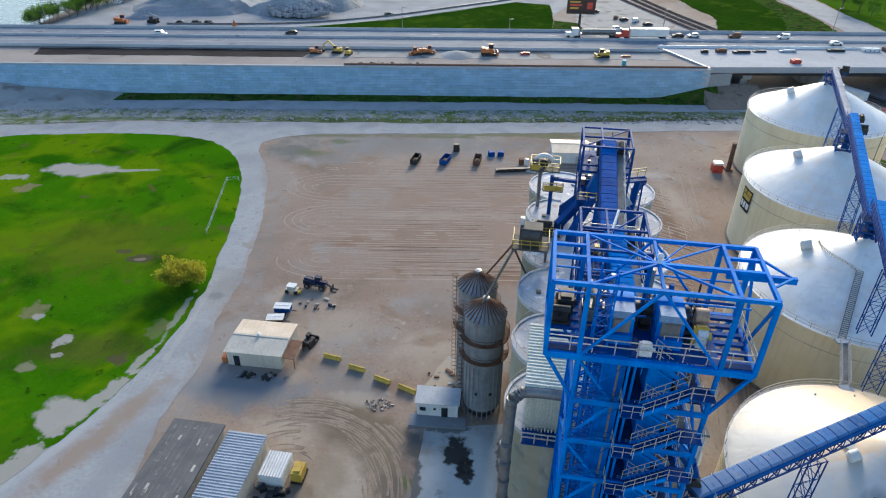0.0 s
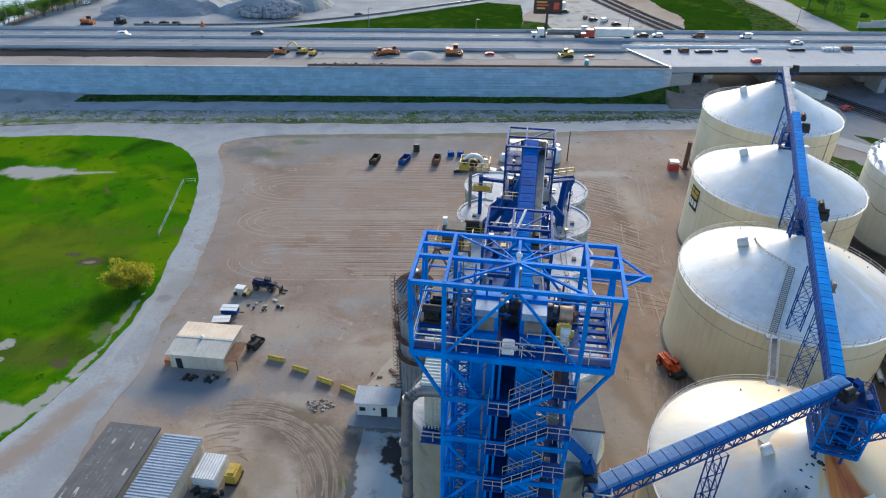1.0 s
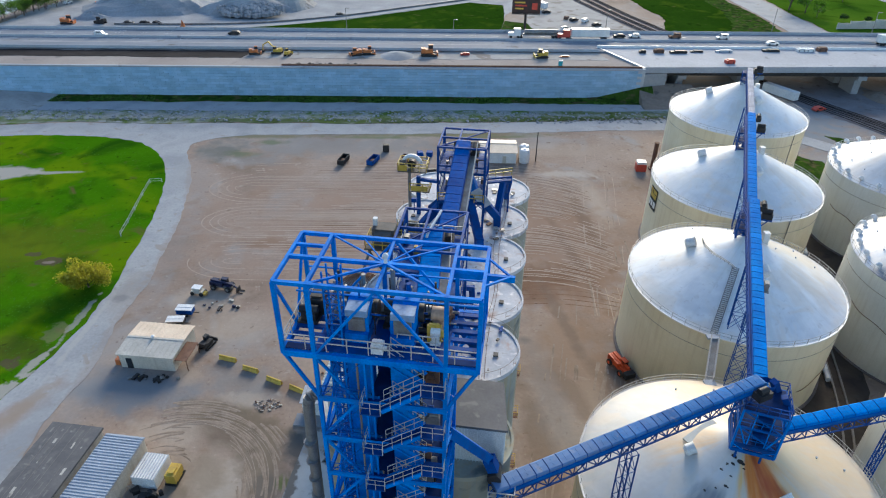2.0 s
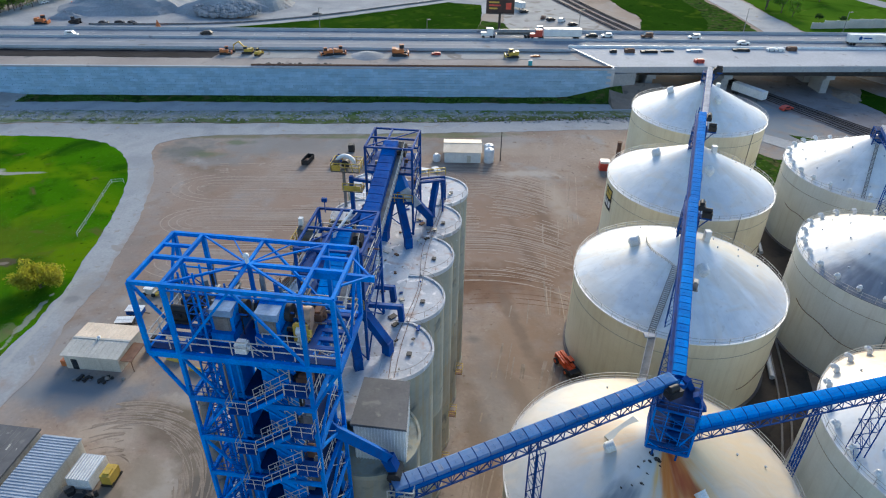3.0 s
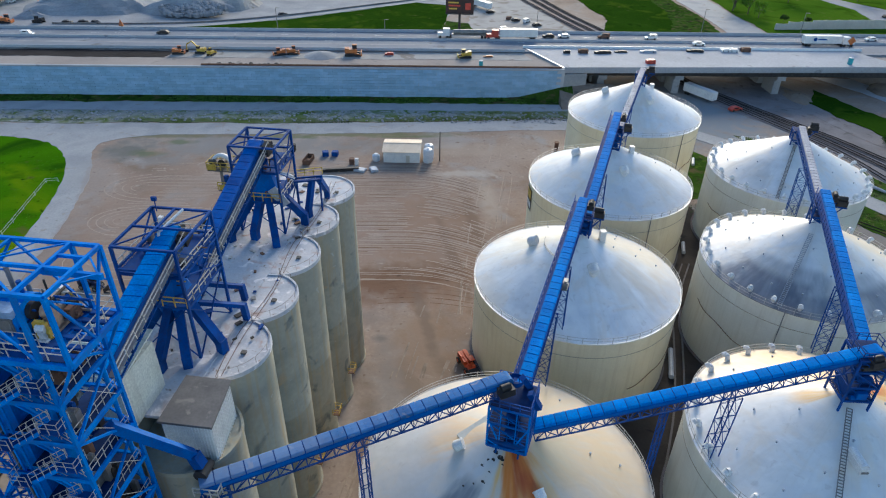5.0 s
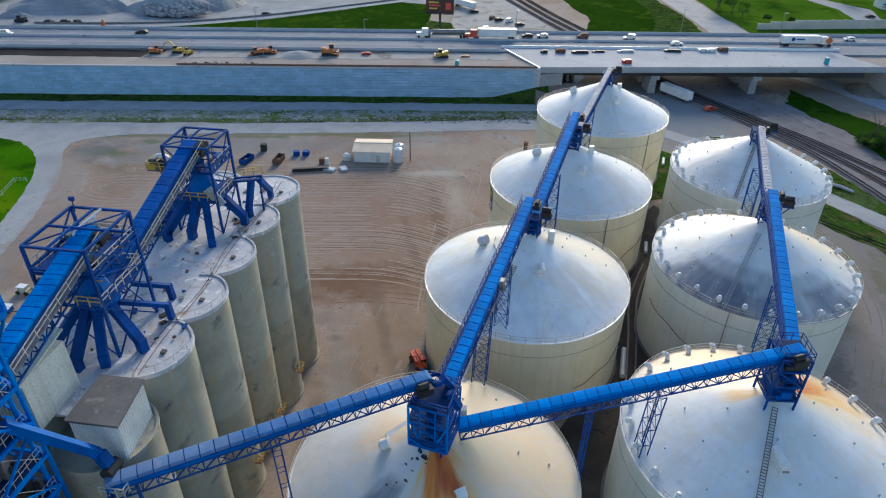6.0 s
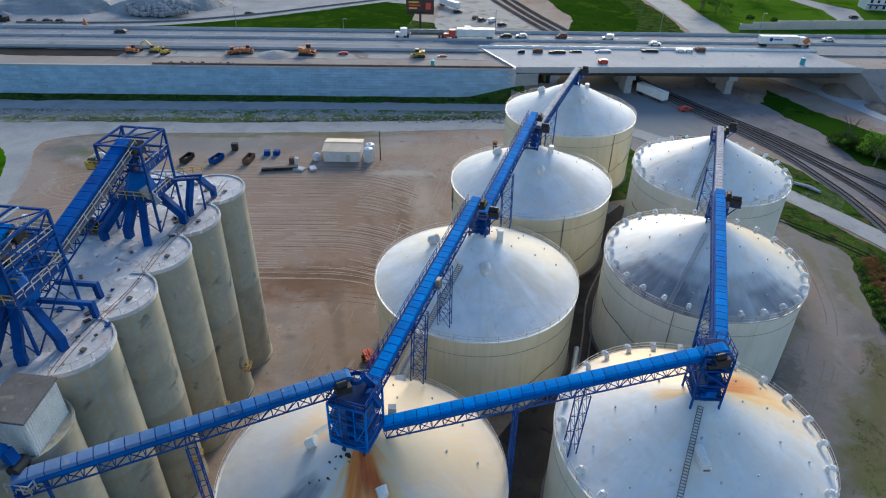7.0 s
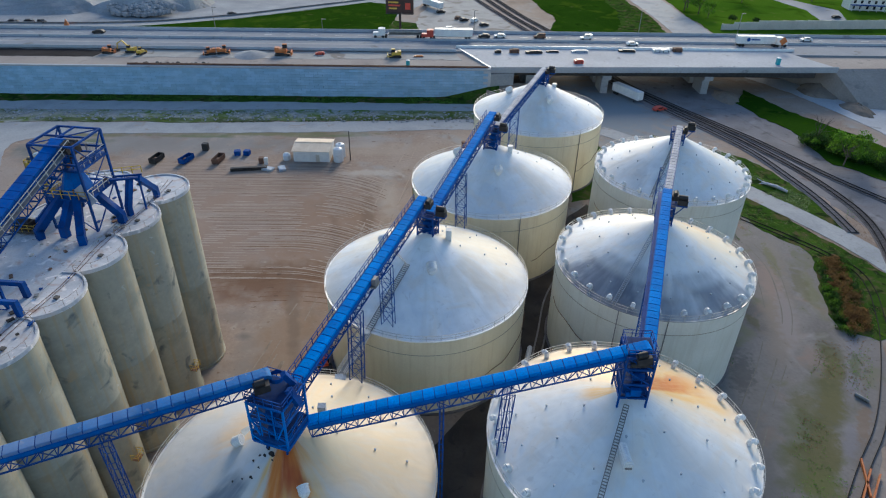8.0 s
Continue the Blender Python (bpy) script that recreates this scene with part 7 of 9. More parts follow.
# ribbed steel bins with cone roofs
def steel_bin(x, y, r=2.85, h=18.5):
    b = thing("steel_bin", pose(x, y, 0), "grey weathered steel bin with ribbed cone roof", "bin", "pair of steel bins")
    part("shell", Shape().lathe((0, 0, 0), [(r, 1.6), (r, h)], 40), BIN, b, "", 40)
    s = Shape()
    for k in range(24):
        a = 2 * math.pi * k / 24
        s.beam(((r + 0.05) * math.cos(a), (r + 0.05) * math.sin(a), 0.0), ((r + 0.05) * math.cos(a), (r + 0.05) * math.sin(a), h * 0.55), 0.12)
    tagged(part("stiffening", s, BIN, b), kind="stuff")
    part("base_ring", Shape().lathe((0, 0, 0), [(r - 0.6, 0), (r - 0.5, 1.7), (r + 0.05, 1.7)], 32), DARK, b, "dark open base")
    part("roof", Shape().lathe((0, 0, 0), [(r + 0.2, h - 0.05), (r + 0.2, h + 0.05), (0.5, h + 2.2), (0.5, h + 2.6), (0.02, h + 2.7)], 40), BIN, b, "ribbed grey cone roof", 25)
    s = Shape()
    for k in range(26):
        a = 2 * math.pi * k / 26
        s.beam(((r + 0.2) * math.cos(a), (r + 0.2) * math.sin(a), h + 0.1), (0.5 * math.cos(a), 0.5 * math.sin(a), h + 2.3), 0.13)
    tagged(part("roof_ribbing", s, RUST, b, "rusty roof ribs"), kind="stuff")
    for z in (h * 0.8, h * 0.62):
        g = part("gallery", Shape().lathe((0, 0, z), [(r, 0), (r + 0.75, 0), (r + 0.75, 0.12), (r, 0.12)], 36, -170 if z > h * 0.7 else 180, 30 if z > h * 0.7 else 360), RUST, b, "dark rusty gallery")
        curve = [((r + 0.72) * math.cos(radians(a)), (r + 0.72) * math.sin(radians(a)), z + 0.12) for a in range(-170, 31, 20)]
        handrail(b, curve, RUST, 1.0, 1.2, 0.03)
    for a in (250, 292):
        part("port", Shape().tube((r * math.cos(radians(a)), r * math.sin(radians(a)), 5.2), ((r + 0.1) * math.cos(radians(a)), (r + 0.1) * math.sin(radians(a)), 5.2), 0.28, None, 12), DARK, b)
    s = Shape()
    for k in range(24):
        s.lathe((-r - 0.5, 0.4, 1.5 + 0.8 * k), [(0.45, -0.03), (0.5, -0.03), (0.5, 0.03), (0.45, 0.03)], 10)
    s.beam((-r - 0.3, 0.2, 0), (-r - 0.3, 0.2, h + 1), 0.08).beam((-r - 0.3, 0.6, 0), (-r - 0.3, 0.6, h + 1), 0.08)
    tagged(part("caged_ladder", s, RUST, b, "rusty caged ladder"), kind="stuff")
    return b


steel_bin(7.2, 70.9)
steel_bin(6.3, 77.4)


# pipes and small gear inside the distributor towers
cr = random.Random(17)
for tower_, x0, x1, y0, y1, zs in ((mid, 2.9, 8.9, 18.0, 25.3, (38.4, 41.8)), (far, 3.6, 9.3, 41.6, 47.5, (36.8, 40.8))):
    for k in range(22):
        x, y, z = cr.uniform(x0 + 0.3, x1 - 0.3), cr.uniform(y0 + 0.3, y1 - 0.3), cr.choice(zs)
        h = cr.uniform(0.4, 1.8)
        w = cr.uniform(0.2, 0.6)
        mt = cr.choice((DARK, BLUE_DARK, STEEL, DARK, RUST, YELLOW))
        if k % 2:
            part("pipe", Shape().tube((x, y, z), (x, y, z + h), 0.07, None, 8).tube((x, y, z + h), (x + w * 2, y, z + h), 0.07, None, 8), mt, tower_)
        else:
            part("gear_box", Shape().box((x, y, z + 0.1 + h * 0.3), (w, w * 1.3, h * 0.6)), mt, tower_)
    for x in (x0, x1):
        bar("brace", (x, y0, zs[0]), (x, y1, zs[1]), 0.1, BLUE_DARK, tower_)
        bar("brace", (x, y1, zs[0]), (x, y0, zs[1]), 0.1, BLUE_DARK, tower_)
    for y in (y0, y1):
        bar("brace", (x0, y, 32.2), (x1, y, zs[0]), 0.1, BLUE_DARK, tower_)
        bar("brace", (x1, y, 32.2), (x0, y, zs[0]), 0.1, BLUE_DARK, tower_)

skid = thing("roof_skid", pose(14.2, 70.0, 32.16, 0, 0, -8.4), "yellow railed skid with dark machine on the silo roof", "machine")
part("base_frame", Shape().box((0, 0, 0.12), (3.6, 1.9, 0.24)), GEAR, skid)
part("housing", Shape().box((-0.3, 0, 0.75), (2.4, 1.3, 1.0)).tube((-1.2, 0, 1.3), (0.7, 0, 1.3), 0.35, None, 12), DARK, skid, "dark machine housing")
handrail(skid, [(-1.8, -0.95, 0.2), (1.8, -0.95, 0.2), (1.8, 0.95, 0.2), (-1.8, 0.95, 0.2)], YELLOW, 1.0, 0.9, 0.03)


# ---- vehicles and yard things ----
def wheel_set(parent, xs_, half, r, w=0.3):
    for x in xs_:
        for k in (-1, 1):
            part("wheel", Shape().tube((x, k * (half - w / 2), r), (x, k * (half + w / 2), r), r, None, 12), BLACK, parent, "", 40)


def car(x, y, z, rz, paint, label, van=False):
    c = thing("car", pose(x, y, z, 0, 0, rz), label, "car", "cars")
    h = 1.9 if van else 1.45
    s = Shape()
    prof = [(-2.25, 0.3), (-2.3, 0.75), (-2.1, 0.95), (-1.5 if not van else -2.15, h if van else h), (0.5, h), (1.25, 0.98), (2.15, 0.85), (2.3, 0.6), (2.25, 0.3)]
    if not van:
        prof[3] = (-1.35, h)
    n = len(prof)
    s.add([(px, py, pz) for py in (-0.88, 0.88) for px, pz in prof], [(k, n + k, n + (k + 1) % n, (k + 1) % n) for k in range(n)] + [tuple(range(n)), tuple(range(2 * n - 1, n - 1, -1))])
    part("body", s, paint, c)
    part("window_band", Shape().box((-0.4, 0, h - 0.3), (1.6, 1.8, 0.38)).beam((0.6, 0, h - 0.08), (1.2, 0, 1.0), 1.5, 0.06), GLASS, c, "dark windows")
    wheel_set(c, (-1.4, 1.4), 0.82, 0.34, 0.24)
    return c


def semi(x, y, z, rz, label, flatbed=False, cab_paint=WHITE, patch=None):
    c = thing("semi_truck", pose(x, y, z, 0, 0, rz), label, "truck", "highway trucks")
    if flatbed:
        part("trailer", Shape().box((-3.0, 0, 1.35), (13.5, 2.5, 0.35)).tube((-9.4, 0, 2.2), (3.2, 0, 2.2), 0.95, None, 16), STEEL, c, "grey tank trailer", 40)
    else:
        part("trailer", Shape().box((-3.0, 0, 2.55), (14.4, 2.55, 2.75)), WHITE, c, "plain white box trailer")
        part("trailer_rail", Shape().box((-3.0, 0, 1.1), (14.2, 2.3, 0.2)), DARK, c)
        if patch:
            part("emblem", Shape().box((-3.5, -1.29, 2.7), (3.4, 0.02, 0.5)).tube((-6.2, -1.28, 2.7), (-6.2, -1.3, 2.7), 0.7, None, 16), patch, c, "plain coloured emblem")
    part("cab", Shape().prism([(4.7, -1.2), (7.2, -1.2), (7.2, 1.2), (4.7, 1.2)], 0.9, 3.5).prism([(7.2, -1.1), (9.3, -1.0), (9.3, 1.0), (7.2, 1.1)], 0.8, 2.0), cab_paint, c)
    part("windscreen", Shape().box((7.22, 0, 2.75), (0.06, 2.1, 0.8)), GLASS, c)
    wheel_set(c, (-9.0, -7.8, 4.4, 5.5, 8.4), 1.05, 0.5, 0.35)
    return c


def gable_shed(x, y, w, d, eave, ridge, rz, wall_m, roof_near, roof_far, label, name="shed"):
    b = thing(name, pose(x, y, 0, 0, 0, rz), label, "building")
    s = Shape()
    s.add([(0, 0, 0), (w, 0, 0), (w, d, 0), (0, d, 0), (0, 0, eave), (w, 0, eave), (w, d, eave), (0, d, eave), (0, d / 2, ridge), (w, d / 2, ridge)], [(0, 1, 5, 4), (1, 2, 6, 9, 5), (2, 3, 7, 6), (3, 0, 4, 8, 7)])
    part("wall_shell", s, wall_m, b)
    o, t = 0.3, 0.1
    for y0, z0, y1, z1, mt, lb in ((-o, eave - 0.05, d / 2, ridge, roof_near, "sheet roof slope"), (d + o, eave - 0.05, d / 2, ridge, roof_far, "sheet roof slope")):
        r = Shape().add([(-o, y0, z0 + 0.02), (w + o, y0, z0 + 0.02), (w + o, y1, z1 + 0.02), (-o, y1, z1 + 0.02), (-o, y0, z0 + t), (w + o, y0, z0 + t), (w + o, y1, z1 + t), (-o, y1, z1 + t)], [(3, 2, 1, 0), (4, 5, 6, 7), (0, 1, 5, 4), (1, 2, 6, 5), (2, 3, 7, 6), (3, 0, 4, 7)])
        slope = part("roof_slope", r, mt, b)
        n = int(w / 0.8)
        for k in range(n + 1):
            px = -o + (w + 2 * o) * k / n
            bar("roof_rib", (px, y0, z0 + t + 0.02), (px, y1, z1 + t + 0.02), 0.06, mt, slope)
    part("ridge_cap", Shape().box((w / 2, d / 2, ridge + 0.13), (w + 2 * o, 0.4, 0.08)), roof_near, b)
    return b


shed = gable_shed(-34.6, 79.3, 9.3, 7.9, 3.0, 3.25, -6.5, SHED_WALL, GREY_ROOF, BEIGE_ROOF, "beige sheet metal shed with tan and grey roof")
part("door", Shape().box((1.6, -0.04, 1.05), (1.0, 0.1, 2.1)).box((1.6, -0.1, 1.4), (0.5, 0.03, 0.9)), GLASS, shed, "dark entrance door")
part("vent", Shape().lathe((4.2, 3.95, 3.25), [(0.25, 0), (0.25, 0.5), (0.35, 0.55), (0.02, 0.75)], 10), WHITE, shed)
far_shed = gable_shed(29.3, 159.3, 9.8, 8.4, 3.1, 3.9, -2.0, WHITE, BEIGE_ROOF, BEIGE_ROOF, "small white shed with tan roof beside plastic tanks")
part("door", Shape().box((6.6, -0.04, 1.05), (1.0, 0.1, 2.1)), SHED_WALL, far_shed, "grey door")
for k in range(18):
    part("rib", Shape().box((0.3 + 0.535 * k, -0.02, 1.5), (0.07, 0.06, 3.0)), WHITE, far_shed)
for x, y in ((41.4, 160.0), (41.6, 162.9)):
    t = thing("plastic_tank", pose(x, y, 0), "white round plastic liquid tank", "tank", "plastic tanks by the shed")
    part("vessel", Shape().lathe((0, 0, 0), [(1.35, 0), (1.4, 0.3), (1.4, 3.2), (1.1, 3.7), (0.3, 3.9), (0.02, 3.9)], 24), PLASTIC, t, "", 40)
    part("lid", Shape().lathe((0, 0, 3.85), [(0.35, 0), (0.35, 0.18), (0.02, 0.2)], 14), PLASTIC, t)
t = thing("plastic_tank", pose(27.2, 160.6, 0), "small white plastic tank beside the shed", "tank", "plastic tanks by the shed")
part("vessel", Shape().lathe((0, 0, 0), [(1.0, 0), (1.05, 0.2), (1.05, 1.5), (0.5, 2.0), (0.02, 2.0)], 18), PLASTIC, t, "", 40)

# little office hut by the steel bins
SITE = -5.0
hut2 = thing("office_hut", pose(-2.6, 68.7, 0, 0, 0, SITE), "small white hut with grey ribbed roof", "hut")
part("wall_shell", Shape().box((3.1, 1.5, 1.45), (6.2, 2.95, 2.9)), WHITE, hut2)
s = Shape()
s.add([(-0.3, -0.3, 2.9), (6.5, -0.3, 2.9), (6.5, 3.2, 3.15), (-0.3, 3.2, 3.15), (-0.3, -0.3, 3.0), (6.5, -0.3, 3.0), (6.5, 3.2, 3.25), (-0.3, 3.2, 3.25)], [(3, 2, 1, 0), (4, 5, 6, 7), (0, 1, 5, 4), (1, 2, 6, 5), (2, 3, 7, 6), (3, 0, 4, 7)])
roof2 = part("roof", s, PALE_COVER, hut2, "pale ribbed roof")
for k in range(18):
    bar("roof_rib", (-0.2 + 0.39 * k, -0.3, 3.03), (-0.2 + 0.39 * k, 3.2, 3.28), 0.05, PALE_COVER, roof2)
part("door", Shape().box((4.2, -0.03, 1.05), (0.95, 0.08, 2.05)), GLASS, hut2, "dark door")
part("window", Shape().box((0.9, -0.03, 1.6), (0.9, 0.08, 0.7)), GLASS, hut2)
part("window", Shape().box((2.7, -0.03, 1.7), (0.35, 0.08, 0.35)), GLASS, hut2)
flat("hut_slab", [(-3.8, 66.6), (4.8, 66.0), (4.9, 68.2), (-3.6, 69.0)], 0.25, ASPHALT, "raised dark grey concrete landing", "pavement", "structure", 0.0, 0.3)

# long low sheds with a dark patched roof and a ribbed steel roof
long1 = thing("long_shed", pose(-36.9, 63.5, 0, 0, 0, -8.0), "long low shed with dark patched felt roof", "building")
part("wall_shell", Shape().box((3.7, -12, 1.9), (7.3, 24, 3.8)), SHED_WALL, long1)
part("roof", Shape().box((3.7, -12, 3.95), (7.7, 24.4, 0.3)), DARK_ROOF, long1, "dark patched flat roof")
rnd = random.Random(11)
for k in range(60):
    px, py = rnd.choice((0.7, 2.2, 3.7, 5.2, 6.6)) + rnd.uniform(-0.15, 0.15), -rnd.uniform(0.4, 23)
    part("roof_patch", Shape().box((px, py, 4.11), (rnd.uniform(0.1, 0.4), rnd.uniform(0.3, 1.1), 0.03)), rnd.choice((FELT_PATCH, GREY_ROOF, FELT_PATCH)), long1)
for px in (1.4, 2.9, 4.4, 5.9):
    part("roof_seam", Shape().box((px, -12, 4.12), (0.06, 24, 0.03)), FELT_PATCH, long1)
long2 = thing("ribbed_shed", pose(-28.8, 62.0, 0, 0, 0, -8.0), "long shed with pale ribbed steel roof", "building")
part("wall_shell", Shape().box((2.8, -11, 1.7), (5.4, 22, 3.4)), SHED_WALL, long2)
part("roof", Shape().box((2.8, -11, 3.5), (5.7, 22.2, 0.2)), PALE_COVER, long2)
rib = Shape().box((0, 0, 0), (5.7, 0.17, 0.08)).mesh("roof_rib", PALE_COVER)
for k in range(48):
    ob = new("roof_rib", rib)
    ob.parent, ob.location = long2, (2.8, -0.2 - 0.46 * k, 3.64)
box1 = thing("storage_container", pose(-21.4, 57.6, 0, 0, 0, -8.0), "white ribbed storage container with rusty roof", "container")
part("shell", Shape().box((0, 0, 1.2), (3.4, 4.2, 2.0)), WHITE, box1)
for k in range(9):
    part("rib", Shape().box((-1.6 + 0.4 * k, 0, 2.24), (0.12, 4.2, 0.1)), PALE_COVER, box1)
for k in (-1, 1):
    part("skid", Shape().box((k * 1.3, 0, 0.1), (0.3, 4.2, 0.2)), DARK, box1)
ym = thing("yellow_machine", pose(-18.2, 57.2, 0, 0, 0, -8.0), "yellow generator machine beside the container", "machine")
part("housing", Shape().box((0, 0, 1.1), (1.5, 2.2, 1.6)).box((0, -0.2, 2.0), (0.9, 1.0, 0.3)), YELLOW, ym)
part("chassis", Shape().box((0, 0, 0.25), (1.7, 2.6, 0.25)), DARK, ym)
wheel_set(ym, (-0.5, 0.5), 0.9, 0.35)
pit = thing("scrap_pile", pose(-21.6, 53.4, 0, 0, 0, -8.0), "dark pile of scrap and tyres with blue tarp", "scrap")
for k in range(16):
    a = rnd.uniform(0, 6.28)
    part("scrap", Shape().box((rnd.uniform(-2.2, 2.2), rnd.uniform(-3.5, 2.0), 0.3), (rnd.uniform(0.4, 1.6), rnd.uniform(0.4, 1.4), rnd.uniform(0.5, 0.9)), rnd.uniform(0, 90)), rnd.choice((DARK, DARK, BLACK, STEEL)), pit)
part("tarp", Shape().lathe((-0.8, -2.2, 0), [(1.3, 0.0), (1.2, 0.6), (0.8, 1.0), (0.02, 1.15)], 10), BLUE_COVER, pit, "crumpled blue tarp")
part("tyre", Shape().tube((1.6, 0.8, 0.5), (1.6, 1.1, 0.5), 0.5, None, 14), BLACK, pit)

# yellow barriers
for (x0, y0), (x1, y1) in (((-19.0, 81.5), (-16.0, 80.6)), ((-14.4, 79.0), (-11.7, 78.0)), ((-9.9, 76.5), (-7.3, 75.3)), ((-5.8, 74.6), (-3.1, 73.2))):
    L = math.hypot(x1 - x0, y1 - y0)
    b = thing("yellow_barrier", pose((x0 + x1) / 2, (y0 + y1) / 2, 0, 0, 0, math.degrees(math.atan2(y1 - y0, x1 - x0))), "yellow painted concrete road barrier", "barrier", "row of yellow barriers")
    n = [(-0.3, 0), (0.3, 0), (0.3, 0.2), (0.14, 0.45), (0.1, 0.85), (-0.1, 0.85), (-0.14, 0.45), (-0.3, 0.2)]
    k = len(n)
    part("block", Shape().add([(x, y, z) for x in (-L / 2, L / 2) for y, z in n], [(i, (i + 1) % k, k + (i + 1) % k, k + i) for i in range(k)] + [tuple(range(k - 1, -1, -1)), tuple(range(k, 2 * k))]), YELLOW, b)

for x, y, rz, lb in ((-29.2, 90.1, 3, "small white-topped box trailer in the yard"), (-28.6, 93.4, -3, "small white-topped box trailer with blue sides")):
    tr = thing("yard_trailer", pose(x, y, 0, 0, 0, rz), lb, "trailer", "small trailers in the yard")
    part("body", Shape().box((0, 0, 0.95), (2.9, 1.6, 1.0)), BLUE_DARK if "blue" in lb else DARK, tr)
    part("top", Shape().box((0, 0, 1.5), (3.1, 1.8, 0.12)).box((0, 0, 1.58), (2.9, 0.1, 0.06)), WHITE, tr, "white flat top")
    bar("drawbar", (1.4, 0, 0.5), (2.5, 0, 0.45), 0.12, DARK, tr)
    wheel_set(tr, (-0.5, 0.4), 0.8, 0.3)


def machine(x, y, z, rz, paint, label, kind_="excavator", group="", size=1.0):
    """Tracked or wheeled machine with cab, body, tracks and an arm."""
    m = thing(kind_, pose(x, y, z, 0, 0, rz) @ Matrix.Scale(1, 4), label, kind_.replace("_", " "), group)
    q = size
    for k in (-1, 1):
        part("track", Shape().box((0, k * 1.1 * q, 0.42 * q), (3.6 * q, 0.55 * q, 0.84 * q)).tube((1.8 * q, k * 1.1 * q - 0.27 * q, 0.4 * q), (1.8 * q, k * 1.1 * q + 0.27 * q, 0.4 * q), 0.4 * q, None, 10).tube((-1.8 * q, k * 1.1 * q - 0.27 * q, 0.4 * q), (-1.8 * q, k * 1.1 * q + 0.27 * q, 0.4 * q), 0.4 * q, None, 10), DARK, m)
    part("body", Shape().box((-0.4 * q, 0, 1.45 * q), (3.4 * q, 2.3 * q, 1.0 * q)).box((-1.5 * q, 0, 2.05 * q), (1.2 * q, 2.0 * q, 0.4 * q)), paint, m)
    part("cab", Shape().box((0.7 * q, 0.6 * q, 2.3 * q), (1.3 * q, 1.0 * q, 1.3 * q)), GLASS, m, "dark glazed cab")
    part("cab_roof", Shape().box((0.7 * q, 0.6 * q, 3.0 * q), (1.4 * q, 1.1 * q, 0.14 * q)), paint, m)
    if kind_ == "excavator":
        part("boom", Shape().beam((0.8 * q, -0.4 * q, 1.8 * q), (3.6 * q, -0.4 * q, 4.6 * q), 0.5 * q).beam((3.5 * q, -0.4 * q, 4.6 * q), (6.0 * q, -0.4 * q, 3.2 * q), 0.42 * q), paint, m)
        part("stick", Shape().beam((5.9 * q, -0.4 * q, 3.4 * q), (6.3 * q, -0.4 * q, 1.0 * q), 0.36 * q), paint, m)
        part("bucket", Shape().box((6.1 * q, -0.4 * q, 0.6 * q), (0.9 * q, 1.0 * q, 0.8 * q)), DARK, m)
    else:
        part("blade", Shape().box((2.6 * q, 0, 0.7 * q), (0.3 * q, 2.9 * q, 1.1 * q)), paint, m)
        for k in (-1, 1):
            part("push_arm", Shape().beam((0.6 * q, k * 1.45 * q, 0.9 * q), (2.6 * q, k * 1.3 * q, 0.6 * q), 0.2 * q), paint, m)
    return m


def handler(x, y, rz, paint, lower, label, boom=True):
    """A low wheeled machine: long chassis, engine hood, cab, four tyres and, if asked, a folded boom."""
    m = thing("wheeled_handler", pose(x, y, 0, 0, 0, rz), label, "machine")
    part("chassis", Shape().box((0, 0, 0.75), (4.6, 1.3, 0.5)).box((-1.9, 0, 0.95), (1.0, 1.5, 0.6)), lower, m)
    part("body", Shape().box((-0.9, -0.35, 1.3), (2.6, 0.9, 0.7)).prism([(-2.3, -0.8), (-0.9, -0.8), (-0.9, 0.8), (-2.3, 0.8)], 1.1, 1.75).box((1.4, 0, 1.15), (1.4, 1.2, 0.4)), paint, m)
    part("cab", Shape().prism([(-0.2, 0.1), (1.0, 0.1), (1.0, 0.85), (-0.2, 0.85)], 1.0, 2.1), GLASS, m, "dark glazed cab")
    part("cab_roof", Shape().box((0.4, 0.48, 2.15), (1.3, 0.85, 0.1)), paint, m)
    for wx in (-1.5, 1.5):
        for k in (-1, 1):
            w = part("wheel", Shape().tube((wx, k * 0.75, 0.58), (wx, k * 1.12, 0.58), 0.58, None, 14), BLACK, m, "black tyre", 40)
            part("rim", Shape().tube((wx, k * 1.1, 0.58), (wx, k * 1.14, 0.58), 0.3, None, 10), lower, w)
    if boom:
        part("boom", Shape().beam((-2.2, -0.2, 1.9), (2.4, -0.2, 1.45), 0.34, 0.4).beam((2.3, -0.2, 1.5), (3.3, -0.2, 0.7), 0.3), paint, m)
        part("fork", Shape().box((3.4, -0.2, 0.55), (0.14, 1.5, 0.9)).beam((3.4, -0.7, 0.12), (4.5, -0.7, 0.1), 0.14).beam((3.4, 0.3, 0.12), (4.5, 0.3, 0.1), 0.14), DARK, m)
    else:
        part("counterweight", Shape().box((2.6, 0, 0.95), (1.0, 1.9, 0.9)).box((2.3, 0, 0.4), (1.2, 1.5, 0.4)), BLACK, m, "black rear weight")
        part("mast", Shape().beam((-2.2, 0.3, 1.8), (1.9, 0.3, 1.55), 0.5, 0.34).beam((-2.0, -0.3, 1.75), (1.2, -0.3, 1.6), 0.2), paint, m)
    return m


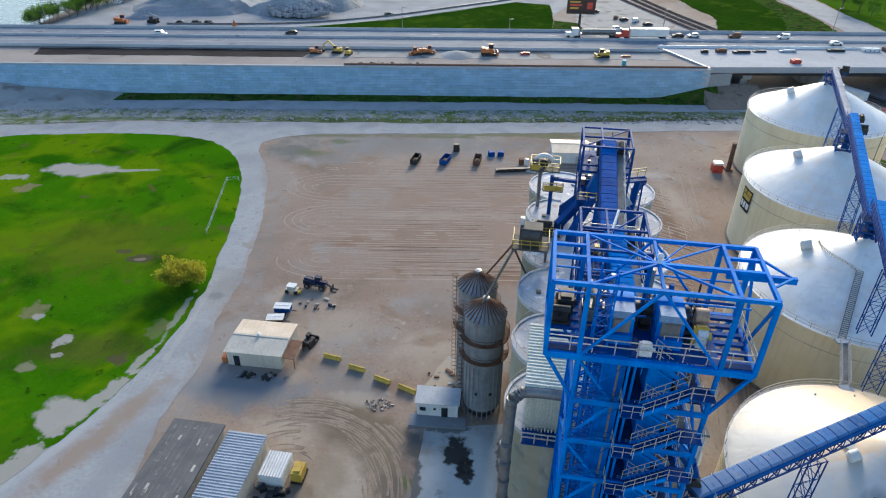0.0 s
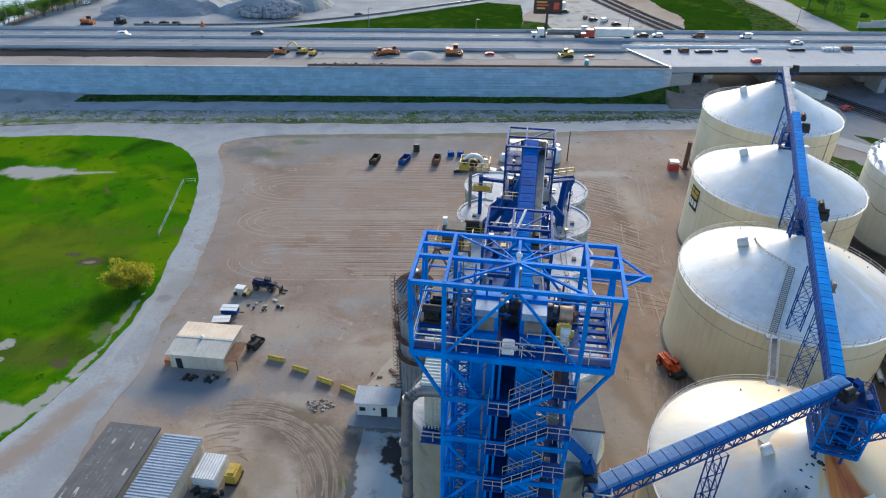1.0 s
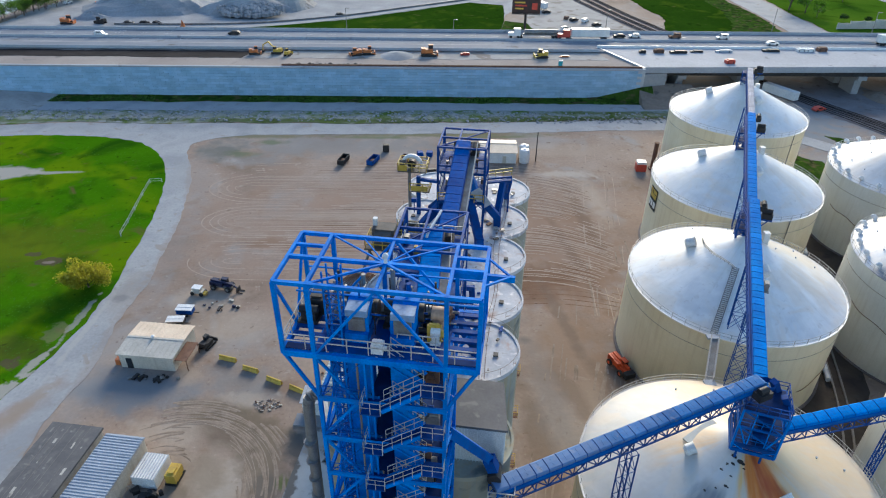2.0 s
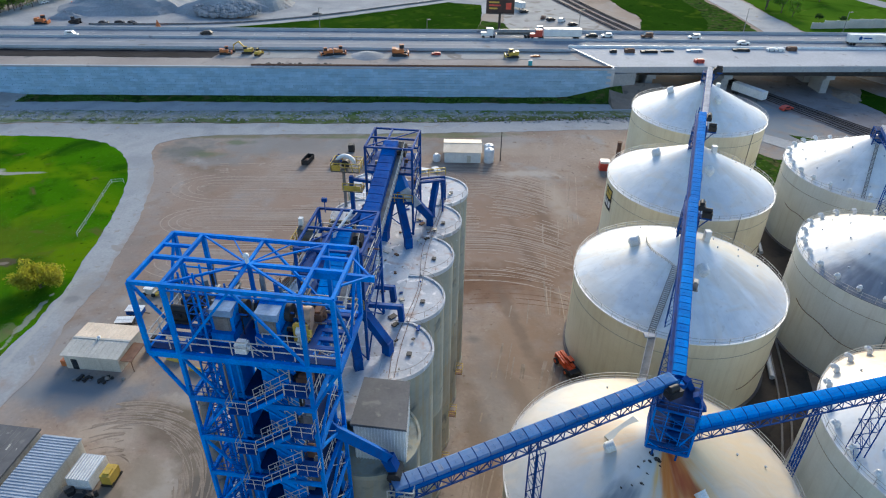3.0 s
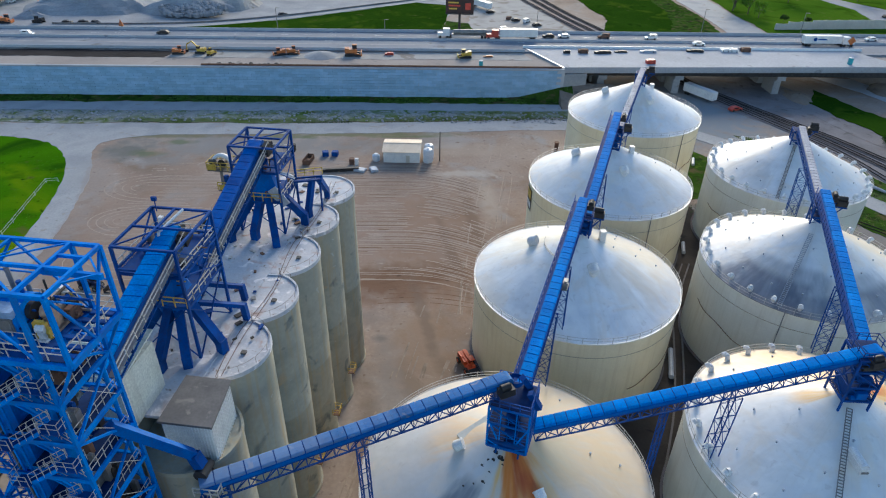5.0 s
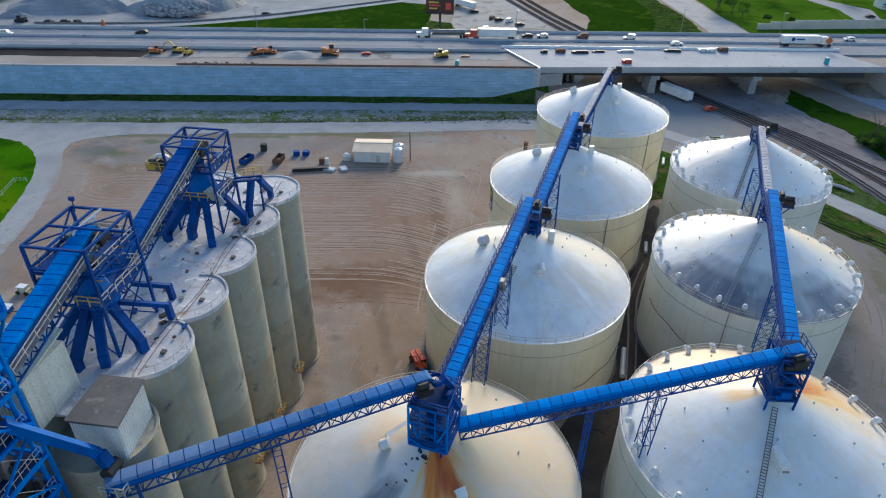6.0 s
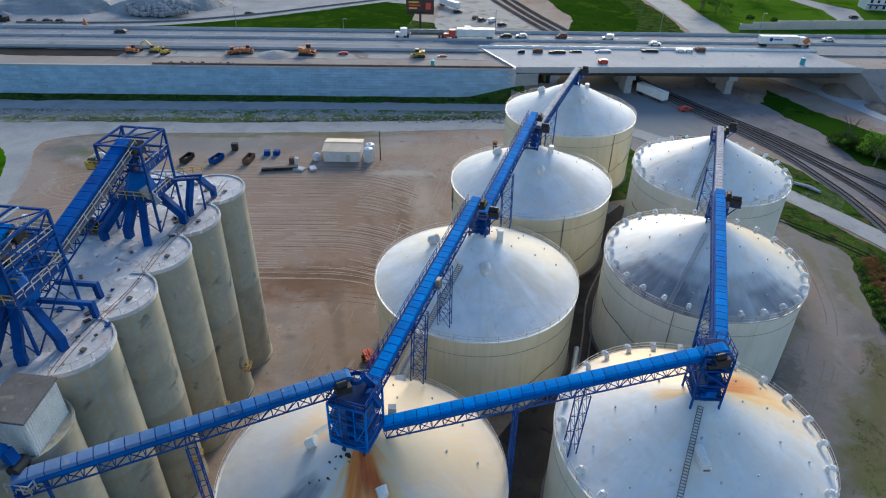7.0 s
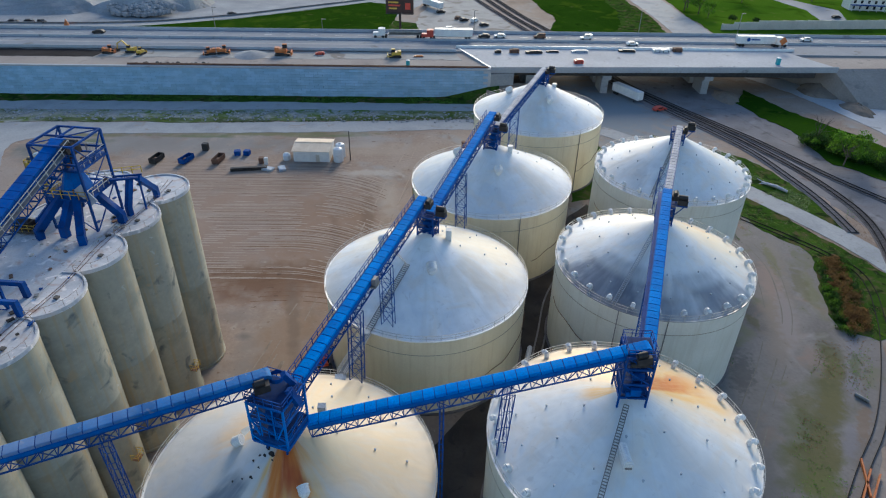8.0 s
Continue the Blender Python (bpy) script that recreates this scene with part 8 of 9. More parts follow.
handler(-24.0, 101.4, -14, NAVY, STEEL, "small dark blue telescopic handler parked in the yard")
jeep = thing("utility_cart", pose(-28.2, 99.6, 0, 0, 0, -12), "small white utility cart parked in the yard", "vehicle")
part("body", Shape().box((0, 0, 0.7), (2.4, 1.3, 0.5)).prism([(-0.8, -0.6), (0.7, -0.6), (0.7, 0.6), (-0.8, 0.6)], 0.9, 1.6), SHED_WALL, jeep)
part("roof", Shape().box((-0.05, 0, 1.65), (1.8, 1.35, 0.1)), WHITE, jeep, "white flat roof")
part("bumper", Shape().box((1.5, -0.1, 0.5), (0.6, 1.0, 0.4)), YELLOW, jeep, "yellow attachment")
wheel_set(jeep, (-0.9, 0.9), 0.7, 0.4, 0.24)
machine(-22.0, 84.6, 0, 70, DARK, "small dark machine beside the shed", "loader", size=0.62)
handler(48.3, 79.2, -68, LIFT, LIFT, "red orange lift machine beside the tank", False)
# odd parts lying about by the shed and on the debris heaps
rnd = random.Random(21)
for cx, cy, n, spread, lb, mats in ((-22.8, 95.6, 12, 3.6, "loose machine part lying in the yard", (DARK, NAVY, RUST, SHED_WALL)), (-8.8, 70.8, 90, 1.7, "broken concrete lump on the rubble heap", (SHED_WALL, BUILD_DIRT, RUST, BUILD_DIRT)), (-28.0, 76.6, 22, 4.2, "barrel and scrap beside the shed wall", (DARK, BLACK, YELLOW, STEEL)), (1.2, 75.5, 18, 4.2, "broken brick on the rubble", (RUST, ROOF_CONC))):
    for k in range(n):
        a, r_ = rnd.uniform(0, 6.28), spread * math.sqrt(rnd.random())
        w = rnd.uniform(0.25, 0.9) if n < 80 else rnd.uniform(0.1, 0.34)
        s = Shape().ball((0, 0, w * 0.25), w * 0.5, 6, 4, 0.7) if k % 2 else Shape().box((0, 0, w * 0.2), (w * 1.6, w * 0.6, w * 0.4))
        ob = solid("debris", s, rnd.choice(mats), lb, "debris", group=lb)
        ob.matrix_world = pose(cx + r_ * math.cos(a) * (1.4 if n > 30 else 1), cy + r_ * math.sin(a) * (0.14 if n == 22 else 0.7), 0.03, 0, 0, rnd.uniform(0, 180))
part("canopy", Shape().box((10.4, 2.6, 2.2), (2.0, 4.6, 0.12)).beam((11.3, 0.4, 0), (11.3, 0.4, 2.2), 0.1).beam((11.3, 4.8, 0), (11.3, 4.8, 2.2), 0.1), RUST, shed, "lean-to roof beside the shed")
part("orange_rack", Shape().box((-0.8, 1.2, 0.6), (0.8, 1.8, 1.1)), ORANGE, shed, "orange rack by the wall")

# dumpsters, trailers and piles at the far side of the yard
for x, y, rz, paint, lb in ((-7.6, 159.0, 76, DARK, "open dark roll-off dumpster full of scrap"), (0.4, 158.8, 70, BLUE_DARK, "open blue roll-off dumpster in the yard"), (9.0, 159.0, 80, RUST, "open rusty roll-off dumpster in the yard")):
    d = thing("dumpster", pose(x, y, 0, 0, 0, rz) @ Matrix.Scale(0.72, 4), lb, "dumpster", "dumpsters in the yard")
    part("floor", Shape().box((0, 0, 0.4), (6.2, 2.4, 0.2)), DARK, d)
    for k in (-1, 1):
        part("side", Shape().box((0, k * 1.2, 1.3), (6.4, 0.1, 1.8)), paint, d)
        part("end", Shape().box((k * 3.15, 0, 1.3), (0.1, 2.4, 1.8)), paint, d)
    for k in range(7):
        part("stake", Shape().box((-2.8 + 0.93 * k, -1.28, 1.3), (0.12, 0.1, 1.8)), paint, d)
        part("stake", Shape().box((-2.8 + 0.93 * k, 1.28, 1.3), (0.12, 0.1, 1.8)), paint, d)
    part("load", Shape().ball((-0.4, 0, 1.0), 1.1, 10, 5, 0.6), RUST, d, "scrap load")
    wheel_set(d, (-2.2, 2.2), 0.9, 0.2, 0.2)
for x, y, w, l, h, rz, mt, lb in ((13.0, 163.5, 1.6, 1.6, 1.2, 10, BLUE_DARK, "blue skip bin in the yard"), (15.6, 163.6, 1.6, 1.6, 1.2, -8, BLUE_DARK, "blue skip bin in the yard"), (3.4, 166.4, 1.6, 1.4, 2.0, 0, DARK, "dark machine part standing in the yard"), (18.4, 153.8, 1.0, 9.5, 0.8, -83, DARK, "long dark steel chute lying in the yard"), (23.2, 154.2, 2.0, 3.4, 0.5, 70, PALE_COVER, "pale sheet stack lying in the yard"), (27.0, 154.4, 1.8, 2.6, 0.5, 20, PALE_COVER, "pale sheet stack lying in the yard"), (20.8, 158.2, 1.2, 1.4, 1.6, 0, RUST, "rusty drum pile near the shed"), (22.2, 157.6, 0.9, 0.9, 1.8, 0, WHITE, "white barrel near the shed")):
    ob = solid("yard_item", Shape().box((0, 0, h / 2), (w, l, h)).box((0, 0, h + 0.05), (w * 0.85, l * 0.9, 0.1)).box((0, l * 0.3, h * 0.5), (w + 0.12, 0.15, h * 0.9)).box((0, -l * 0.3, h * 0.5), (w + 0.12, 0.15, h * 0.9)), mt, lb, "yard item")
    ob.matrix_world = pose(x, y, 0, 0, 0, rz)
pl = thing("utility_pole", pose(44.6, 160.4, 0), "dark wooden utility pole beside the shed", "pole")
part("shaft", Shape().tube((0, 0, 0), (0, 0, 8.5), 0.16, 0.11, 8), DARK, pl)
# red and white box and the rusty pipe by the third tank
rb = thing("fuel_box", pose(72.0, 155.4, 0, 0, 0, -5), "red and white fuel box beside a rusty pipe", "tank")
part("base", Shape().box((0, 0, 1.0), (2.6, 2.2, 2.0)), RED, rb)
part("top", Shape().box((0, 0.1, 2.3), (2.3, 2.0, 0.6)), WHITE, rb, "white top")
rp = solid("standing_pipe", Shape().tube((0, 0, 0), (0, 0, 7.5), 0.62, 0.55, 14).tube((0, 0, 7.4), (0, 0, 7.6), 0.66, None, 14).box((0, 0, 0.2), (1.8, 1.8, 0.4)), RUST, "dark rusty standing pipe", "pipe", smooth=40)
rp.matrix_world = pose(75.4, 156.2, 0)

# field: leaning pole, fence line, shrubs handled with the trees
fx = thing("field_fence", pose(0, 0, 0), "low wire fence at the meadow edge", "fence")
fl = [(-52.0, 146.4), (-54.8, 146.0), (-54.0, 139.0), (-53.1, 132.0), (-52.3, 126.0), (-51.7, 120.4)]
for x, y in fl:
    part("post", Shape().tube((x, y, 0), (x, y, 1.3), 0.07, None, 6), ROOF_CONC, fx)
for (x0, y0), (x1, y1) in zip(fl, fl[1:]):
    for z in (0.6, 1.2):
        part("rail", Shape().beam((x0, y0, z), (x1, y1, z), 0.05), ROOF_CONC, fx)


# ---- highway traffic and construction site ----
HW = HZ + 0.5
semi(54.0, 250.4, HW, 180, "white cab truck with a grey tank trailer", True)
semi(72.5, 249.0, HW, 180, "white box trailer truck on the highway", False, RED)
semi(193.0, 244.0, HW, 0, "white box trailer truck with emblem", False, WHITE, BLUE_DARK)
for x, y, rz, mt, lb, van in ((87.5, 251.8, 180, DARK, "dark car on the highway", False), (93.6, 252.2, 180, WHITE, "white car on the highway", False), (109.0, 251.8, 180, RUST, "brown car on the highway", True), (127.0, 250.8, 180, WHITE, "white car on the highway", True), (143.0, 243.0, 0, WHITE, "white car on the highway", False), (-109.0, 247.8, 0, WHITE, "white van on the highway", True), (-60.0, 251.6, 180, DARK, "dark car on the highway", False), (214.0, 252.0, 180, WHITE, "white car on the highway", False)):
    car(x, y, HW, rz, mt, lb, van)
for x, y, z, rz, mt, lb, kd, q in ((-46.5, 227.4, HZ + 0.08, 10, ORANGE, "orange roller on the construction site", "loader", 0.85), (-38.8, 228.4, HZ + 0.08, 172, YELLOW, "yellow excavator on the construction site", "excavator", 0.85), (-34.6, 226.2, HZ + 0.08, 80, YELLOW, "yellow loader on the construction site", "loader", 0.75), (-10.8, 227.0, HZ + 0.08, 200, ORANGE, "orange grader on the construction site", "loader", 0.9), (-6.8, 228.2, HZ + 0.08, 10, ORANGE, "orange loader on the construction site", "loader", 0.9), (14.5, 227.2, HZ + 0.08, 4, ORANGE, "long orange grader on the construction site", "loader", 1.2), (54.2, 226.0, HZ + 0.08, 185, YELLOW, "yellow bulldozer on the construction site", "loader", 1.0)):
    machine(x, y, z, rz, mt, lb, kd, "construction machines", q)
for x, y, l, w, h, mt, lb in ((118.0, 219.6, 3.0, 2.0, 1.6, RED, "dark red machine on the bridge deck"), (138.6, 234.2, 6.0, 1.6, 0.9, DARK, "stack of dark formwork on the bridge"), (149.8, 234.8, 3.0, 1.8, 1.2, WHITE, "white crate on the bridge deck"), (153.0, 234.8, 3.0, 1.8, 1.2, WHITE, "white crate on the bridge deck"), (157.6, 235.2, 3.2, 2.0, 1.8, RUST, "dark brown compressor on the bridge"), (91.0, 231.0, 2.4, 1.4, 1.2, DARK, "dark crate on the bridge deck"), (97.0, 231.6, 3.4, 2.0, 1.6, RUST, "brown material stack on the bridge"), (104.0, 231.2, 6.0, 1.6, 1.0, DARK, "stack of dark formwork on the bridge"), (111.0, 232.6, 4.5, 1.2, 0.6, DARK, "stack of dark formwork on the bridge"), (121.0, 233.0, 6.0, 1.2, 0.8, PALE_COVER, "stack of pale planks on the bridge"), (27.4, 228.2, 3.2, 1.2, 0.9, RED, "red crate on the construction site"), (62.4, 226.6, 3.4, 0.8, 0.5, ORANGE, "orange barrier on the construction site")):
    ob = thing("material_stack", pose(x, y, HZ + (0.56 if x > 84 else 0.12), 0, 0, rnd.uniform(-4, 4)), lb, "material", "material on the construction site")
    h *= 0.7
    part("crate_body", Shape().box((0, 0, h * 0.5), (l, w, h)), mt, ob)
    part("top_layer", Shape().box((l * 0.1, 0, h + 0.12), (l * 0.7, w * 0.8, 0.24)), mt, ob)
    for k in (-1, 1):
        part("bearer", Shape().box((k * l * 0.3, 0, h * 0.4), (0.2, w + 0.2, h * 0.8)), DARK, ob)
for x, y, z in ((59.0, 214.8, HZ + 0.06), (188.4, 220.6, HZ + 0.55)):
    t = thing("portable_toilet", pose(x, y, z), "teal portable toilet on the building site", "toilet", "portable toilets")
    part("cabin", Shape().box((0, 0, 1.1), (1.2, 1.2, 2.2)), TEAL, t)
    part("roof", Shape().lathe((0, 0, 2.2), [(0.75, 0), (0.7, 0.15), (0.02, 0.35)], 8), WHITE, t, "pale roof")
ob = solid("stone_mound", Shape().lathe((0, 0, 0), [(6.0, 0), (4.2, 0.5), (2.0, 1.0), (0.02, 1.3)], 18), STONE, "pale blue grey gravel heap", "gravel", smooth=60)
ob.matrix_world = pose(3.4, 226.8, HZ + 0.06)
for k in range(14):
    ob = solid("rubble_lump", Shape().ball((0, 0, 0.3), rnd.uniform(0.4, 0.8), 6, 4, 0.8), DARK, "dark lump on the haul track", "rubble", group="lumps on the haul track")
    ob.matrix_world = pose(-32 + 2.0 * k + rnd.uniform(-0.8, 0.8), 214.6 + rnd.uniform(-0.4, 0.8), HZ + 0.06)
sg = thing("work_sign", pose(197.4, 237.6, HZ + 0.5), "orange diamond road work sign on stand", "sign")
part("board", Shape().box((0, 0, 0), (2.2, 0.08, 2.2), m=pose(0, 0, 3.6, 0, 45, 0)), ORANGE, sg)
part("stand", Shape().beam((0, 0.1, 0), (0, 0.1, 3.6), 0.12).box((0, 0.1, 0.08), (1.4, 0.8, 0.16)), DARK, sg)
for x, y, h in ((-18.0, 259.5, 9.0), (-160.0, 262.0, 10.0), (84.0, 260, 9), (150.0, 260.0, 10.0), (24.0, 259.6, 5.0), (190, 260, 9)):
    pl = thing("light_pole", pose(x, y, 0), "thin grey highway light pole", "lamp post", "highway light poles")
    part("shaft", Shape().tube((0, 0, 7.5), (0, 0, 9 + h), 0.16, 0.1, 6).tube((0, 0, 0), (0, 0, 7.5), 0.2, None, 6), STEEL, pl)
    part("lamp", Shape().box((0.7, 0, 9 + h), (1.6, 0.3, 0.18)), STEEL, pl)

# ---- beyond the highway ----
flat("stone_yard", [(-186, 280), (-20, 280), (40, 300), (70, 372), (70, 480), (-160, 480), (-175, 380)], 0.05, STONE, "pale grey stone yard by the river", "ground", "structure", 1.0)
flat("river", [(-900, 285), (-189, 290), (-190, 330), (-204, 380), (-230, 480), (-900, 480)], 0.04, RIVER, "pale calm river water", "water", "structure", 0.8, 0.03)
flat("ramp_grass", [(-96, 294), (-60, 284), (44, 284), (50, 320), (52, 350), (34, 357), (4, 336), (-24, 318), (-60, 303.5)], 0.1, FIELD, "green grass bank beside the ramp", "grass", "structure", 0.7)
ramp = smooth_line([(-130, 300, 0), (-93, 301, 0), (-61, 306, 0), (-26, 321, 0), (1, 338, 0), (31, 357, 0), (62, 378, 0), (120, 420, 0)])
rl = [(p[0], p[1] + 3.4) for p in ramp]
rr = [(p[0], p[1] - 3.0) for p in ramp]
flat("ramp_road", rr + rl[::-1], 0.16, ROAD, "curving pale highway ramp", "road", "structure", 0.0)
s = Shape()
for p, q in zip(rl, rl[1:]):
    s.beam((*p, 0.45), (*q, 0.45), 0.4, 0.9)
tagged(solid("ramp_barrier", s, STEEL, "dark barrier along the ramp", "barrier"), kind="structure")
car(-29.5, 324.0, 0.16, 28, DARK, "dark car on the ramp road")


def heap(x, y, rx, ry, h, mt, label, seed):
    s = Shape()
    n, m = 28, 9
    for j in range(m + 1):
        for i in range(n):
            a, d = 2 * math.pi * i / n, 1 - j / m
            k = 1 + 0.3 * noise.noise(Vector((math.cos(a) * 2 + seed, math.sin(a) * 2, d * 2)))
            s.v.append((rx * d * k * math.cos(a), ry * d * k * math.sin(a), h * (1 - d) ** 0.85 * (1 + 0.25 * noise.noise(Vector((i * 0.4, d * 4, seed)))) - 0.1))
    s.f += [(j * n + i, j * n + (i + 1) % n, (j + 1) * n + (i + 1) % n, (j + 1) * n + i) for j in range(m) for i in range(n)]
    ob = solid("stone_mound", s, mt, label, "stone heap", group="stone heaps")
    ob.matrix_world = pose(x, y, 0)
    return ob


heap(-128, 340, 34, 20, 11, STONE, "broad grey heap of crushed stone", 1.0)
heap(-78, 333, 24, 13, 9, STONE, "grey heap of crushed stone", 2.0)
heap(-57, 345, 12, 14, 8, GRAVEL, "pale heap of crushed stone", 3.0)
heap(-146, 316, 9, 5, 3, STONE, "small dark grey stone heap", 4.0)
heap(206.5, 221, 7.5, 9, 3.4, TRACK, "brown earth heap beside the bridge", 5.0)
heap(210.5, 203, 4.5, 8, 2.2, TRACK, "low brown earth heap beside the bridge", 6.0)
heap(170, 214, 5, 8, 1.6, TRACK, "low brown earth heap under the bridge", 7.0)
s = Shape()
for k in range(260):
    a, r_ = rnd.uniform(0, 6.28), math.sqrt(rnd.random())
    x, y = -72 + 16 * r_ * math.cos(a), 323 + 7 * r_ * math.sin(a)
    w = rnd.uniform(0.6, 1.8)
    s.ball((x, y, 1.0 + 3.5 * (y - 316) / 14 + w * 0.2), w, 5, 3, 0.8)
tagged(solid("boulders", s, STONE, "loose boulders on the stone heap", "boulder"), kind="stuff")
machine(-152, 340, 0, 30, ORANGE, "orange loader on the stone yard", "excavator", "stone yard machines", 1.1)
machine(-152, 305, 0, 5, ORANGE, "orange paver parked by the ramp", "loader", "stone yard machines", 1.2)
machine(-137, 306, 0, 170, DARK, "dark green plant parked by the ramp", "loader", "stone yard machines", 1.0)
for x, y in ((-124, 305), (-117, 305.5), (-111, 305)):
    car(x, y, 0.1, rnd.uniform(-30, 30), DARK, "dark car parked by the ramp")
ob = solid("cone_stand", Shape().lathe((0, 0, 0), [(1.2, 0), (0.4, 2.2), (0.02, 3.0)], 10), ORANGE, "orange traffic drum cluster", "traffic cone")
ob.matrix_world = pose(-98, 301, 0.1)
car(-171, 345, 0.06, 70, WHITE, "white car parked by the river")

# billboard and the lot behind it
bb = thing("billboard", pose(54.0, 275, 0, 0, 0, -6), "dark red billboard on a tall steel post", "billboard")
part("post", Shape().tube((0, 0.4, 0), (0, 0.4, 13.2), 0.5, None, 12), DARK, bb)
part("board", Shape().box((0, 0, 16.0), (11.5, 0.6, 5.8)), SCREEN, bb, "dark printed board")
part("catwalk", Shape().box((0, -0.8, 13.0), (11.5, 1.0, 0.15)), DARK, bb)
for z, x0, w, mt in ((17.4, -2.6, 4.2, YELLOW), (16.2, -2.2, 4.8, RED), (15.0, -2.8, 3.4, YELLOW), (16.0, 3.4, 2.2, RED)):
    part("print_bar", Shape().box((x0, -0.33, z), (w, 0.04, 0.6 if x0 < 3 else 2.6)), mt, bb)
flat("lot", [(58, 284), (112, 284), (100, 330), (88, 372), (70, 372), (62, 330)], 0.08, GRAVEL, "pale gravel lot beside the railway", "ground", "structure", 0.8)
flat("lot_grass", [(44, 284), (66, 284), (60, 312), (50, 318)], 0.14, GRASS_DARK, "rough grass below the billboard", "grass", "structure", 0.8)
for x, y, rz, mt in ((72, 334, 20, DARK), (83, 318, 30, DARK), (88, 316, 50, WHITE), (92, 309, 20, DARK), (80, 322, 70, RUST), (76, 300, 10, WHITE)):
    car(x, y, 0.08, rz, mt, "car parked on the gravel lot", mt is WHITE)


def box_trailer(x, y, rz, label, L=13.5):
    c = thing("box_trailer", pose(x, y, 0, 0, 0, rz), label, "trailer", "parked trailers")
    part("box", Shape().box((0, 0, 2.5), (L, 2.5, 2.7)), WHITE, c)
    part("frame", Shape().box((0, 0, 1.05), (L, 1.2, 0.25)).beam((L / 2 - 2, 0.8, 0), (L / 2 - 2, 0.8, 1.1), 0.14).beam((L / 2 - 2, -0.8, 0), (L / 2 - 2, -0.8, 1.1), 0.14), DARK, c)
    wheel_set(c, (-L / 2 + 1.2, -L / 2 + 2.4), 1.0, 0.5, 0.35)


box_trailer(68, 345, -55, "white box trailer on the gravel lot", 15)
box_trailer(134.6, 212.4, -61, "long white box trailer beside the railway", 12.5)
car(142.5, 200.6, 0.05, 20, RED, "red car parked beside the railway")

# railway: ballast, sleepers and rails
def rail_track(pts, name_label, bedded=True, dusty=False):
    line = smooth_line([(x, y, 0) for x, y in pts], 8)
    t = thing("railway_track", pose(0, 0, 0), name_label, "railway track", "railway tracks", "structure")
    left, right = [], []
    for i, p in enumerate(line):
        a, b = Vector(line[max(0, i - 1)]), Vector(line[min(len(line) - 1, i + 1)])
        d = (b - a).normalized()
        n = Vector((-d.y, d.x, 0))
        left.append(Vector(p) + n)
        right.append(Vector(p) - n)
    bed = Shape()
    for i in range(len(line) - 1):
        n0, n1 = left[i] - Vector(line[i]), left[i + 1] - Vector(line[i + 1])
        p, q = Vector(line[i]), Vector(line[i + 1])
        bed.add([p - n0 * 1.55 + Vector((0, 0, 0.05)), q - n1 * 1.55 + Vector((0, 0, 0.05)), q + n1 * 1.55 + Vector((0, 0, 0.05)), p + n0 * 1.55 + Vector((0, 0, 0.05)), p - n0 * 1.3 + Vector((0, 0, 0.25)), q - n1 * 1.3 + Vector((0, 0, 0.25)), q + n1 * 1.3 + Vector((0, 0, 0.25)), p + n0 * 1.3 + Vector((0, 0, 0.25))], [(0, 1, 5, 4), (4, 5, 6, 7), (7, 6, 2, 3)])
    if bedded:
        part("ballast", bed, RAIL_GROUND if dusty else BALLAST, t)
    up = 0.42 if bedded else 0.14
    for k in (-0.72, 0.72):
        s = Shape()
        for i in range(len(line) - 1):
            n0, n1 = (left[i] - Vector(line[i])) * k, (left[i + 1] - Vector(line[i + 1])) * k
            s.beam(Vector(line[i]) + n0 + Vector((0, 0, up)), Vector(line[i + 1]) + n1 + Vector((0, 0, up)), 0.1, 0.17)
        part("rail", s, RAIL_STEEL, t, "dark steel rail")
    s = Shape()
    rest = 0.0
    for i in range(len(line) - 1):
        p, q = Vector(line[i]), Vector(line[i + 1])
        L = (q - p).length
        u = rest
        while u < L:
            c = p.lerp(q, u / L) + Vector((0, 0, 0.24))
            n = left[i] - p
            s.beam(c - n * 1.28, c + n * 1.28, 0.26, 0.18)
            u += 0.75
        rest = u - L
    if bedded:
        tagged(part("sleepers", s, BALLAST if dusty else SLEEPER, t), kind="stuff")


rail_track([(101, 372), (112, 330), (122, 298), (130, 260), (137.1, 229), (147, 207.2), (156.1, 190.2), (163.4, 177), (169, 164), (174.4, 151), (180.5, 139.5), (192, 120)], "dark railway track curving past the tanks")
rail_track([(96, 372), (107, 330), (117, 298), (126.5, 260), (135.4, 228), (145.2, 206), (153.9, 189), (160.2, 175.5), (164.3, 165), (167.3, 156), (169.8, 145), (171, 132), (168.9, 119.7), (162, 100)], "dark railway track joining beyond the bridge")
rail_track([(90, 372), (102, 330), (112, 298), (123, 260), (133, 228), (142, 206), (150, 189), (157, 173.5), (160.2, 164), (162.4, 152), (164, 141), (164.4, 131), (164.2, 123)], "dusty siding track beside the grass strip", True, True)
rail_track([(128, 148), (134.5, 138), (141.3, 129.1), (147, 122.5), (152.5, 115), (156.2, 108), (155.6, 101), (152.6, 93.1), (149.4, 86.2), (143, 75.2), (135.9, 65), (127.7, 55.9), (113, 38)], "old curved siding buried in grass", False)

